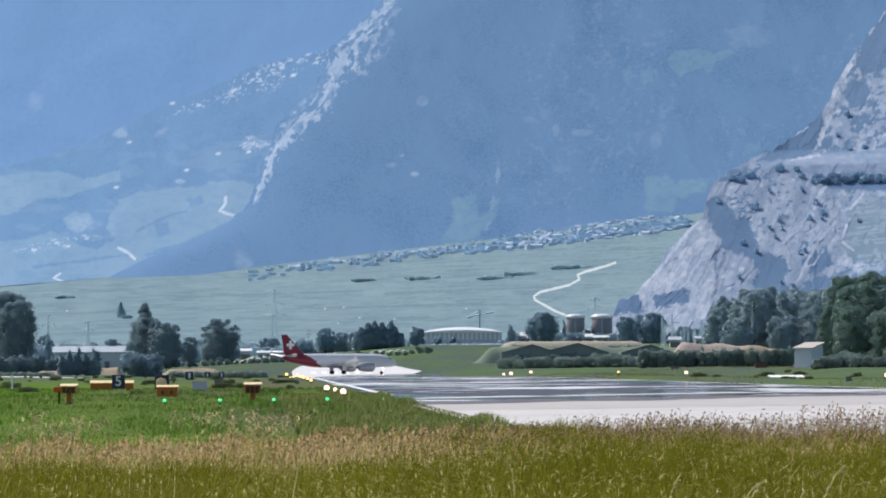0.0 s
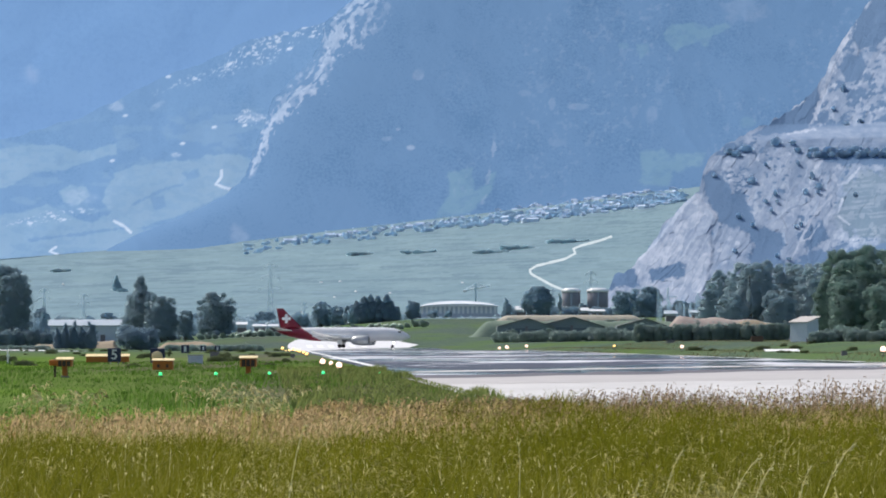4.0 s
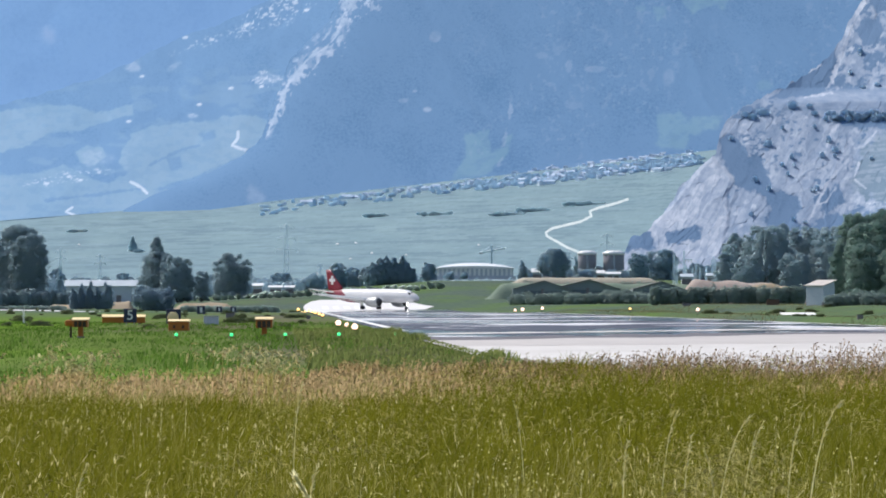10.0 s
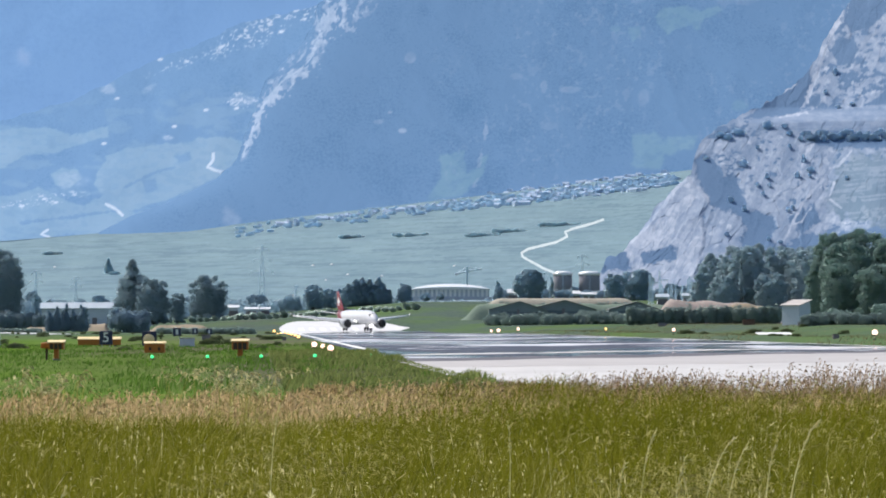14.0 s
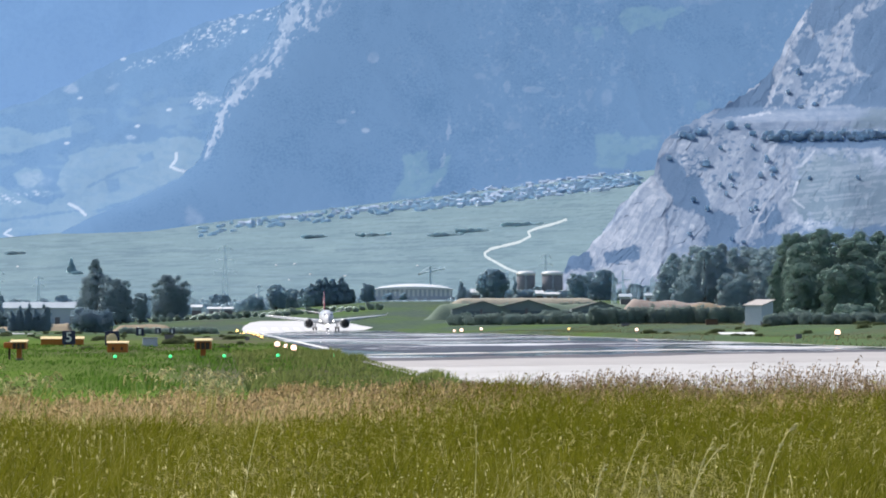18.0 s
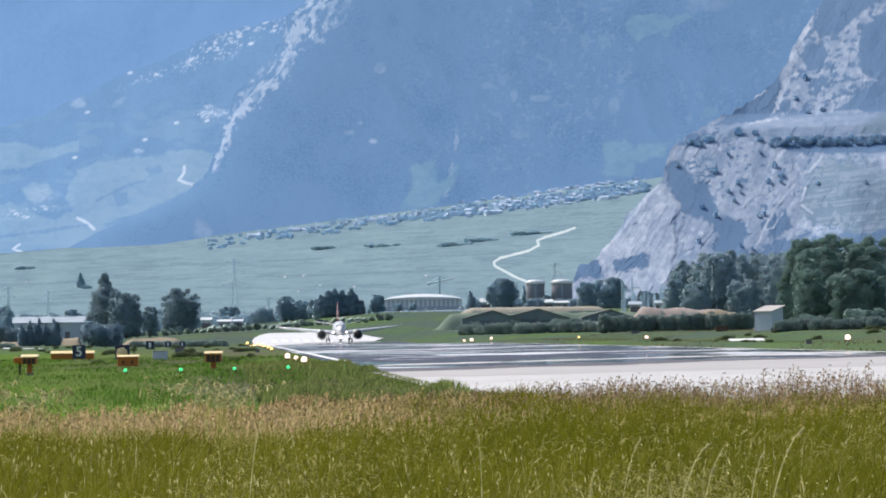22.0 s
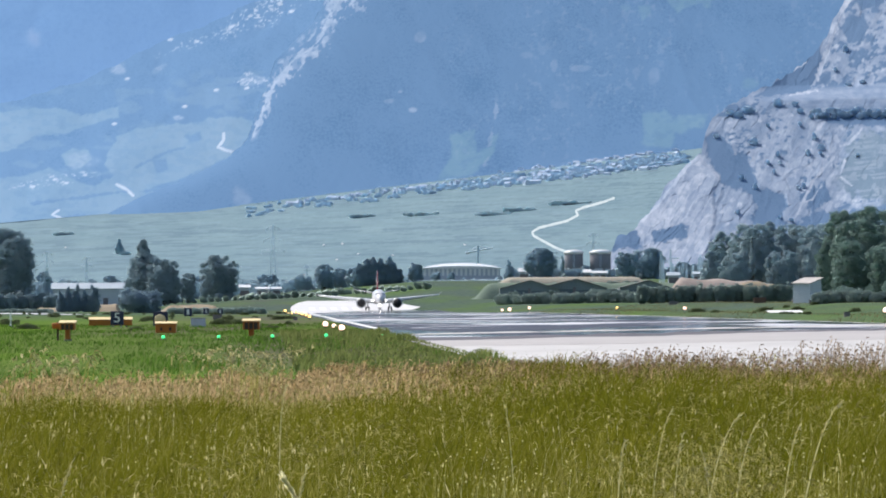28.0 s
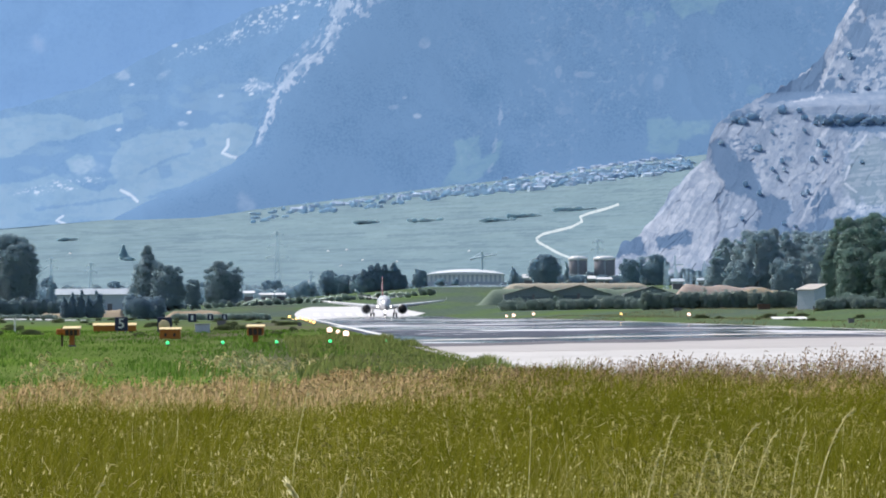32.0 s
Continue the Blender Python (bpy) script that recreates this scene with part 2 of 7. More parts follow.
M_EARTH = surface("bare_earth", (0.22, 0.18, 0.13), (0.36, 0.30, 0.22), 0.15, 0.95, bump=0.05, spec=0.1)
M_BARK = surface("bark", (0.05, 0.04, 0.03), (0.11, 0.09, 0.07), 2.0, 0.9, bump=0.6)
# Tree and hedge leaves are lightened and blued, standing in for haze.
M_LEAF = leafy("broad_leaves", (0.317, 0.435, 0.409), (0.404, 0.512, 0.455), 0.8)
M_LEAF2 = leafy("hazed_leaves", (0.50, 0.60, 0.56), (0.55, 0.64, 0.59), 0.85)
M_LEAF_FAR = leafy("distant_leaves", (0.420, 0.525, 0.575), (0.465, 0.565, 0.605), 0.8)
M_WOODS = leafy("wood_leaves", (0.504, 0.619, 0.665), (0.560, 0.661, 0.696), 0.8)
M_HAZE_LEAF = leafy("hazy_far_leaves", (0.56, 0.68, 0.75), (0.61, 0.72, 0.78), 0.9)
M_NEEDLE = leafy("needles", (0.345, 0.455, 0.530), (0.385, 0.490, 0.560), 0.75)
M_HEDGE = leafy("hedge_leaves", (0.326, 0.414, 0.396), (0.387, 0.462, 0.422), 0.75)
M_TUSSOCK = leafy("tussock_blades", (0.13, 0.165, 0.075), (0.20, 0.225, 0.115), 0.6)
M_SCRUB = leafy("hazed_scrub", (0.53, 0.68, 0.80), (0.58, 0.72, 0.83), 0.9)
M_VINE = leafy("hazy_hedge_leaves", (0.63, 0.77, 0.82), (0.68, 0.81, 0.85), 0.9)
M_WHITE = surface("white_paint", (0.74, 0.74, 0.74), (0.82, 0.82, 0.82), 0.4, 0.25, bump=0.0)
M_HULL = surface("aircraft_paint", (0.59, 0.59, 0.61), (0.65, 0.65, 0.67), 0.4, 0.22, bump=0.0)
M_RED = surface("red_paint", (0.17, 0.005, 0.022), (0.22, 0.008, 0.028), 0.4, 0.3, bump=0.0)
M_GREY = surface("grey_metal", (0.28, 0.29, 0.30), (0.4, 0.41, 0.42), 0.8, 0.4, 0.4, bump=0.02)
M_DARK = surface("dark_rubber", (0.012, 0.012, 0.014), (0.03, 0.03, 0.032), 2.0, 0.7, bump=0.05)
M_ORANGE = surface("orange_paint", (0.370, 0.105, 0.008), (0.488, 0.161, 0.012), 2.0, 0.5, bump=0.05)
M_NAVY = surface("navy_board", (0.010, 0.016, 0.05), (0.02, 0.03, 0.08), 2.0, 0.5, bump=0.02)
M_YELLOW = surface("pale_yellow_paint", (0.76, 0.56, 0.26), (0.86, 0.68, 0.36), 3.0, 0.5, bump=0.02)
# Village roofs and walls have the blue of the haze in their colour.
M_ROOF = surface("hazed_tile_roof", (0.30, 0.40, 0.55), (0.42, 0.51, 0.65), 0.3, 0.8, random_by="object", bump=0.2)
M_WALLS = surface("hazed_rendered_wall", (0.60, 0.74, 0.90), (0.82, 0.90, 0.96), 0.3, 0.9, random_by="object", bump=0.1)
M_SHEET = surface("pale_roof_sheet", (0.70, 0.71, 0.71), (0.82, 0.82, 0.81), 0.2, 0.5, bump=0.05)
# Brown dulled towards grey, as haze would dull it.
M_BRICKISH = surface("greyed_brown_wall", (0.15, 0.14, 0.15), (0.22, 0.195, 0.20), 0.4, 0.8, bump=0.1)
M_CONCRETE = surface("grey_render", (0.44, 0.48, 0.54), (0.54, 0.58, 0.63), 0.5, 0.85, bump=0.1)
# Steel paled and blued so that far lattices fade as in haze.
M_STEEL = surface("hazed_steel", (0.60, 0.74, 0.84), (0.68, 0.82, 0.92), 0.5, 0.6, 0.0, bump=0.0)
M_GLASS = surface("dark_glass", (0.01, 0.012, 0.016), (0.03, 0.035, 0.04), 1.0, 0.08, bump=0.0)
M_AMBER = glow("amber_lamp", (1.0, 0.60, 0.20), 2.6)
M_WARM = glow("warm_lamp", (1.0, 0.66, 0.54), 2.2)
M_GREEN = glow("green_lamp", (0.08, 1.0, 0.34), 1.1)
M_BEAM = glow("landing_lamp", (1.0, 0.98, 0.95), 6)


def hot_asphalt():
    """Asphalt under shimmering hot air: at a flat angle it mirrors what stands behind it, with the mirage's bright and
    dark streaks painted in.
    """
    mat, n, l, b = nodes_of("hot_asphalt")
    tc, mp, mp2 = n.new("ShaderNodeTexCoord"), n.new("ShaderNodeMapping"), n.new("ShaderNodeMapping")
    mp.inputs["Scale"].default_value = (0.060, 0.016, 1)
    mp2.inputs["Scale"].default_value = (0.050, 0.024, 1)
    mp2.inputs["Location"].default_value = (3.1, 7.7, 0)
    n1, n2 = n.new("ShaderNodeTexNoise"), n.new("ShaderNodeTexNoise")
    n1.inputs["Scale"].default_value, n1.inputs["Detail"].default_value = 1.0, 3
    n2.inputs["Scale"].default_value, n2.inputs["Detail"].default_value, n2.inputs["Roughness"].default_value = 1.0, 8, 0.62
    for m_, k in ((mp, n1), (mp2, n2)):
        l.new(tc.outputs["Object"], m_.inputs["Vector"])
        l.new(m_.outputs["Vector"], k.inputs["Vector"])
    bp = n.new("ShaderNodeBump")
    bp.inputs["Strength"].default_value, bp.inputs["Distance"].default_value = 1.0, 0.13
    l.new(n1.outputs["Fac"], bp.inputs["Height"])
    l.new(bp.outputs["Normal"], b.inputs["Normal"])
    ramp = n.new("ShaderNodeValToRGB")
    ramp.color_ramp.elements[0].position, ramp.color_ramp.elements[1].position = 0.535, 0.565
    l.new(n2.outputs["Fac"], ramp.inputs["Fac"])
    b.inputs["Base Color"].default_value = (0.045, 0.048, 0.055, 1)
    b.inputs["Roughness"].default_value = 0.06
    # Pale diffuse streaks stand in for sky seen in the mirage.
    pale, mix = n.new("ShaderNodeBsdfDiffuse"), n.new("ShaderNodeMixShader")
    pale.inputs["Color"].default_value = (0.56, 0.57, 0.61, 1)
    l.new(ramp.outputs["Color"], mix.inputs[0])
    l.new(b.outputs[0], mix.inputs[1])
    l.new(pale.outputs[0], mix.inputs[2])
    mp3, n3, ramp3 = n.new("ShaderNodeMapping"), n.new("ShaderNodeTexNoise"), n.new("ShaderNodeValToRGB")
    mp3.inputs["Scale"].default_value, mp3.inputs["Location"].default_value = (0.062, 0.011, 1), (9.3, 1.4, 0)
    n3.inputs["Scale"].default_value, n3.inputs["Detail"].default_value = 1.0, 5
    ramp3.color_ramp.elements[0].position, ramp3.color_ramp.elements[1].position = 0.48, 0.54
    ramp3.color_ramp.elements[1].color = (0.92, 0.92, 0.92, 1)
    l.new(tc.outputs["Object"], mp3.inputs["Vector"])
    l.new(mp3.outputs["Vector"], n3.inputs["Vector"])
    l.new(n3.outputs["Fac"], ramp3.inputs["Fac"])
    # Dark diffuse streaks stand in for the mirage's darker reflections.
    dark_mirage, worn = n.new("ShaderNodeBsdfDiffuse"), n.new("ShaderNodeMixShader")
    dark_mirage.inputs["Color"].default_value = (0.095, 0.105, 0.135, 1)
    l.new(ramp3.outputs["Color"], worn.inputs[0])
    l.new(b.outputs[0], worn.inputs[1])
    l.new(dark_mirage.outputs[0], worn.inputs[2])
    l.new(worn.outputs[0], mix.inputs[1])
    l.new(mix.outputs[0], n["Material Output"].inputs["Surface"])
    return mat


M_HOT = hot_asphalt()


# ---- the ground: one sheet, with the runway's course as its axis ----
def left_edge(y):
    return 6.2 - 0.0345 * y


def right_edge(y):
    return 45.0 - 0.0345 * y


def ground_z(x, y):
    """The lie of the land: flat meadow, a dip along the runway, banks beyond its far side, and a rise towards the slopes."""
    x, y = np.asarray(x, float), np.asarray(y, float)
    s, w = x - right_edge(y), x - left_edge(y)
    z = (-0.9 * smooth(850, 1110, y) + 0.7 * np.clip((y - 1120) / 215, 0, 1)) * smooth(-70, -20, w) * smooth(60, 20, s)
    flat_side = 3.9e-6 * np.clip(y - 1250, 0, None) ** 2
    runway_side = 0.0185 * np.clip(y - 1385, 0, 560) + 0.002 * np.clip(y - 1945, 0, None)
    beyond = smooth(1540, 1700, y)
    k = smooth(-60, -4, w) * (1 - beyond) + np.interp(w, [-60, -5, 19, 55], [0, 0.42, 0.64, 1.0]) * beyond
    z = z + flat_side * (1 - k) + runway_side * k
    bank = 0.45 * smooth(1.5, 5, s) + 1.05 * smooth(9, 24, s)
    z = z + bank * smooth(60, 200, y) * (1 - smooth(1300, 1600, y))
    verge = smooth(-6, -1, w) * smooth(1, -3, w)
    z = z + 0.10 * verge * (fbm(x * 0.3, y * 0.05, 3, 3))
    off = np.clip(np.maximum(-w - 2, s - 2), 0, 20) / 20
    return z + off * 0.22 * (fbm(x * 0.08, y * 0.02, 4, 9) - 0.5) * smooth(90, 250, y)


def gz(x, y):
    return float(ground_z(x, y))


def build_ground():
    """Cover: red paints haze grey over the far fields and dulls the bank, green is the trodden brown verge."""
    cols = np.concatenate([-np.geomspace(5000, 130, 26), np.arange(-120, -48, 4), np.arange(-48, 40, 1.0), np.arange(40, 120, 5), np.geomspace(125, 5000, 26)])
    rows = np.concatenate([-np.geomspace(4000, 20, 14), np.arange(0, 320, 4), np.arange(320, 1700, 12), np.linspace(1700, 4950, 50)])
    s, y = np.meshgrid(cols, rows)
    x = s + right_edge(y)
    v = np.stack([x, y, ground_z(x, y)], -1).reshape(-1, 3)
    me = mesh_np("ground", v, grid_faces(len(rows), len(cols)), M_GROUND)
    w = x - left_edge(y)
    # Grows with distance to lay the haze on as colour; also the bank.
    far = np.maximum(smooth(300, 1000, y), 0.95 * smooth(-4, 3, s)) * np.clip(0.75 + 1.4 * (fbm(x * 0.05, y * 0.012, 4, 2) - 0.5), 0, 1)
    worn = smooth(-30, -8, w) * smooth(3, -1, w) * np.maximum(smooth(215, 300, y), smooth(-14, -4, w) * smooth(100, 160, y)) * (0.35 + 0.65 * smooth(0.35, 0.6, fbm(x * 0.2, y * 0.02, 4, 6)))
    dry_bank = 0.75 * smooth(1, 6, s) * smooth(60, 30, s) * smooth(800, 600, y) * smooth(0.46, 0.60, fbm(x * 0.16, y * 0.03, 4, 19))
    worn = np.maximum(worn, dry_bank)
    far = far * (1 - 0.6 * dry_bank)
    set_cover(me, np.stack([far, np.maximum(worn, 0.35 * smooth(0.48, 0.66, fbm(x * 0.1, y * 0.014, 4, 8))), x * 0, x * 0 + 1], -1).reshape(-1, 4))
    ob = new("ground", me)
    tagged(ob, "wide green airfield meadow with mown grass beside the runway", "meadow", kind="structure")


def strip(name, y0, y1, e0, e1, lift, mat, label, category, step=12, y0r=None, cols=9, y1r=None, ragged=3):
    """A strip of paving between the offsets e0 and e1 from the runway's left edge."""
    v = np.linspace(0, 1, max(3, int((y1 - y0) / step)))
    u = np.linspace(0, 1, cols)
    uu, vv = np.meshgrid(u, v)
    start = y0 + ((y0 if y0r is None else y0r) - y0) * uu
    end = y1 if y1r is None else y1 + (y1r - y1) * uu + 0.08 * y1 * (fbm(uu * (9 if ragged == 3 else 16), uu * 0, 4, ragged) - 0.5)
    y = start + (end - start) * vv
    w = e0 + (e1 - e0) * uu
    x = left_edge(y) + w
    level = ground_z(left_edge(y) + 20, y) if e0 >= 0 else ground_z(x, y)
    p = np.stack([x, y, level + lift], -1).reshape(-1, 3)
    ob = new(name, mesh_np(name, p, grid_faces(len(v), cols), mat))
    return tagged(ob, label, category, kind="structure")


build_ground()
WIDE = 38.6
strip("runway_1", 92, 224, 0, WIDE, 0.045, M_RUNWAY, "pale asphalt at the near end of a runway, glare in its colour", "runway", cols=60, y1r=302)
strip("runway_4", 192, 224, 0, WIDE, 0.052, M_GREYED, "greyer, pinkish band of worn asphalt across the runway", "runway", cols=60, y0r=236, y1r=302, step=3)
strip("runway_2", 205, 1345, 0, WIDE, 0.040, M_HOT, "dark runway asphalt shimmering like water in the heat", "runway")
strip("runway_5", 200, 241, 0, WIDE, 0.048, M_PATCH, "dark ragged band of asphalt across the runway", "runway", cols=120, y0r=270, y1r=322, step=3, ragged=8)
# Pale strip painted for the bright sky mirrored in hot air.
strip("runway_6", 262, 270, 0, WIDE, 0.049, M_RUNWAY, "broken pale band standing in for the mirage on the runway", "runway", cols=120, y0r=345, y1r=358, step=3, ragged=12)


def turning_pad():
    """The pale concrete at the runway's far end: a rounded pad that runs out to a point on its far side."""
    v, u = np.meshgrid(np.linspace(0, 1, 40), np.linspace(0, 1, 70))
    w = 0.3 + 36.6 * u
    far = np.interp(w, [0, 1.0, 3.0, 6.0, 28.0, 31.5, 35.0, 36.9], [1400, 1450, 1500, 1528, 1532, 1505, 1448, 1428])
    near = np.interp(w, [0, 4, 12, 22, 30, 36.9], [1135, 1190, 1268, 1318, 1350, 1424])
    y = near + (far - near) * v
    x = left_edge(y) + w
    p = np.stack([x, y, ground_z(left_edge(y) + 20, y) + 0.06], -1).reshape(-1, 3)
    tagged(new("runway_3", mesh_np("runway_3", p, grid_faces(70, 40), M_PAD)), "pale concrete turning pad at the runway's far end", "runway", kind="structure")


turning_pad()
strip("road_1", 1030, 1105, -150, -0.5, 0.05, M_PAD, "pale taxiway crossing the far meadow", "taxiway", cols=14)
strip("road_marking_1", 300, 1120, 0.6, 1.2, 0.075, M_PAINT, "white painted edge line along the runway", "road marking", cols=2)
strip("road_marking_2", 120, 900, WIDE - 1.2, WIDE - 0.6, 0.075, M_PAINT, "white painted edge line along the runway", "road marking", cols=2)


# ---- the slopes and mountains that close the valley ----
def lerp(points, x):
    a = np.array(points, float)
    order = np.argsort(a[:, 0])
    return np.interp(x, a[order, 0], a[order, 1])


def blob(b, r, cb, cr, rb, rr, turn=0.0, soft=0.35, seed=1, rag=0.5):
    """How much a place lies in a ragged oval patch."""
    c, s = math.cos(radians(turn)), math.sin(radians(turn))
    u, v = (b - cb) * c + (r - cr) * s, -(b - cb) * s + (r - cr) * c
    d = np.hypot(u / rb, v / rr) + rag * (fbm(b / 22, r / 12, 4, seed) - 0.5) * 2
    return smooth(1 + soft / 2, 1 - soft / 2, d)


def along(b, r, line, width, seed=1, rag=1.0):
    """How much a place lies on a ragged band along a line of (b, r) points."""
    d = np.full(np.shape(b), 1e9)
    for (b0, r0), (b1, r1) in zip(line, line[1:]):
        vb, vr = b1 - b0, r1 - r0
        t = np.clip(((b - b0) * vb + (r - r0) * vr) / (vb * vb + vr * vr), 0, 1)
        d = np.minimum(d, np.hypot(b - b0 - t * vb, r - r0 - t * vr))
    d = d / width + rag * (fbm(b / 6, r / 8, 4, seed) - 0.45) * 2
    return smooth(1.15, 0.75, d)


def within(x, y, ring, rag=6.0, soft=4.0, seed=1):
    """How much a place lies inside a ragged ring of corners."""
    x, y = np.asarray(x, float), np.asarray(y, float)
    odd, d = np.zeros(x.shape, bool), np.full(x.shape, 1e9)
    for (x0, y0), (x1, y1) in zip(ring, ring[1:] + ring[:1]):
        cross = (y0 > y) != (y1 > y)
        odd ^= cross & (x < (x1 - x0) * (y - y0) / (y1 - y0 + 1e-9) + x0)
        t = np.clip(((x - x0) * (x1 - x0) + (y - y0) * (y1 - y0)) / ((x1 - x0) ** 2 + (y1 - y0) ** 2), 0, 1)
        d = np.minimum(d, np.hypot(x - x0 - t * (x1 - x0), y - y0 - t * (y1 - y0)))
    d = np.where(odd, d, -d) + rag * 2 * (fbm(x / 9, y / 8, 4, seed) - 0.5)
    return smooth(-soft / 2, soft / 2, d)


def facets(u, v, size, seed):
    """Broken rock: planes at random tilts that meet in cracks. Gives the relief and a number for each plane."""
    u, v = u / size, v / size
    iu, iv = np.floor(u), np.floor(v)
    best, relief, tone = np.full(u.shape, 1e9), np.zeros(u.shape), np.zeros(u.shape)
    for du in (-1, 0, 1):
        for dv in (-1, 0, 1):
            cu, cv = iu + du, iv + dv
            pu, pv = u - cu - lattice(cu, cv, seed), v - cv - lattice(cu, cv, seed + 1)
            d = np.hypot(pu, pv)
            near = d < best
            best = np.where(near, d, best)
            relief = np.where(near, (lattice(cu, cv, seed + 2) - 0.5) * 2 * pu + (lattice(cu, cv, seed + 3) - 0.5) * 1.6 * pv, relief)
            tone = np.where(near, lattice(cu, cv, seed + 4), tone)
    return relief * size, tone


def sheet(name, b, r, d, cover, mat, label, category):
    """A slope from grids of bearing, rise and distance; cover is (woods, rock, meadow) as a colour."""
    v = np.stack([b * ARC * d, d, EYE + r * ARC * d], -1).reshape(-1, 3)
    me = mesh_np(name, v, grid_faces(*b.shape), mat)
    rgba = np.zeros((b.size, 4))
    rgba[:, 3] = 1
    for k, c in enumerate(cover):
        rgba[:, k] = np.clip(np.broadcast_to(c, b.shape).ravel(), 0, 1)
    set_cover(me, rgba)
    return tagged(new(name, me), label, category, kind="structure")


def far_d(b, r):
    return 4330 + 0.82 * r + 8 * (fbm(b / 160, r / 120, 4, 31) - 0.5)


b, r = np.meshgrid(np.linspace(-1500, 200, 170), np.linspace(20, 735, 90))
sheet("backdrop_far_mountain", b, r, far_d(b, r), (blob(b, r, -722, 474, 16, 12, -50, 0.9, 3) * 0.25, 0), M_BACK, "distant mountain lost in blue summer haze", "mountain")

LEFT_TOP = [(-1500, 300), (-1000, 330), (-800, 350), (-640, 395), (-480, 472), (-400, 500), (-330, 535), (-215, 560), (-100, 600), (0, 640)]


def left_d(b, r):
    return 4180 + 0.90 * r + 4 * (fbm(b / 70, r / 60, 4, 5) - 0.5)


def build_left():
    u, v = np.meshgrid(np.concatenate([np.linspace(-1500, -900, 40), np.linspace(-898, 60, 500)]), np.linspace(0, 1, 200))
    top = lerp(LEFT_TOP, u) + 10 * (fbm(u / 20, u * 0, 4, 8) - 0.5)
    b, r = u, 60 + (top - 60) * v
    x, y = b + 784, 650 - r
    field = np.maximum.reduce([within(x, y, [(-500, 350), (-60, 318), (20, 306), (60, 300), (110, 302), (131, 308), (150, 317), (214, 297), (212, 318), (150, 334), (122, 346), (60, 353), (30, 372), (-60, 395), (-500, 420)], 4, 3, 1),
                               within(x, y, [(212, 350), (240, 340), (300, 331), (360, 329), (374, 319), (430, 320), (456, 330), (440, 362), (416, 384), (392, 398), (330, 424), (290, 437), (240, 452), (188, 462), (170, 440), (205, 420), (186, 402), (196, 378)], 4, 3, 2),
                               within(x, y, [(112, 384), (130, 373), (158, 376), (164, 392), (148, 408), (118, 404)], 3, 3, 3), within(x, y, [(-500, 470), (-60, 432), (40, 421), (90, 408), (150, 436), (262, 452), (330, 438), (352, 448), (268, 498), (200, 516), (120, 522), (-60, 536), (-500, 560)], 4, 4, 4),
                               within(x, y, [(132, 318), (158, 312), (150, 328), (128, 336)], 3, 3, 5), within(x, y, [(350, 392), (366, 388), (372, 398), (356, 404)], 2, 2, 6)])
    dark = np.maximum.reduce([within(x, y, [(272, 396), (296, 390), (300, 412), (280, 418)], 3, 3, 7), within(x, y, [(330, 352), (356, 346), (362, 360), (336, 366)], 4, 3, 8), along(x, y, [(240, 408), (300, 380), (330, 372)], 3, 9, 1.0), along(x, y, [(60, 470), (160, 458), (230, 448)], 3, 10, 1.1), along(x, y, [(100, 500), (150, 492)], 4, 11, 1.0)])
    field = np.maximum(field, 0.40 * smooth(0.52, 0.60, fbm(x / 45, y / 16, 4, 23)) * smooth(250, 300, y + 0.1 * x))
    field = field * (1 - 0.8 * dark) * (0.72 + 0.28 * smooth(0.38, 0.48, fbm(x / 14, y / 6, 4, 12)))
    rock = np.maximum.reduce([blob(x, y, 212, 232, 16, 10, 0, 0.5, 9) * 0.7,
                              blob(x, y, 452, 255, 24, 10, 10, 0.5, 10, 0.9) * 0.8, blob(x, y, 285, 232, 14, 6, -30, 0.5, 11) * 0.5, blob(x, y, 150, 395, 30, 14, 0, 0.5, 12) * 0.4, blob(x, y, 320, 320, 10, 4, 0, 0.5, 2)])
    fleck = smooth(0.60, 0.68, fbm(x / 5, y / 2.6, 3, 33))
    homes = np.maximum.reduce([blob(x, y, 480, 132, 95, 20, -24, 0.6, 7, 0.7), blob(x, y, 535, 103, 60, 14, -10, 0.5, 8, 0.7), blob(x, y, 370, 178, 70, 8, -20, 0.6, 9, 0.8) * 0.7, blob(x, y, 452, 255, 30, 14, 10, 0.5, 10, 0.9), blob(x, y, 95, 430, 70, 9, -8, 0.6, 13, 0.8) * 0.8])
    lanes = np.maximum.reduce([along(x, y, [(399, 348), (398, 360), (388, 372), (404, 378), (420, 382)], 2.6, 3, 0.35), along(x, y, [(209, 437), (228, 447), (238, 457)], 2.8, 4, 0.35), along(x, y, [(106, 482), (94, 490), (112, 497), (122, 499)], 2.0, 5, 0.35)])
    bright = np.maximum.reduce([blob(x, y, cx, cy, 5, 2.4, -10, 0.6, 3, 0.3) for cx, cy in ((305, 181), (386, 271), (440, 268), (365, 490), (352, 185), (412, 160), (447, 140), (500, 120), (545, 96), (520, 132), (560, 110), (228, 250), (120, 434), (100, 428), (60, 440), (330, 300), (205, 330))])
    rock = np.maximum.reduce([rock * (0.22 + 0.3 * smooth(0.45, 0.6, fbm(x / 7, y / 4, 3, 37))), homes * fleck * 0.85, bright, lanes])
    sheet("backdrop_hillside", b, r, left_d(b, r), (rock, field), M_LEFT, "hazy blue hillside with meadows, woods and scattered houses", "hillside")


build_left()

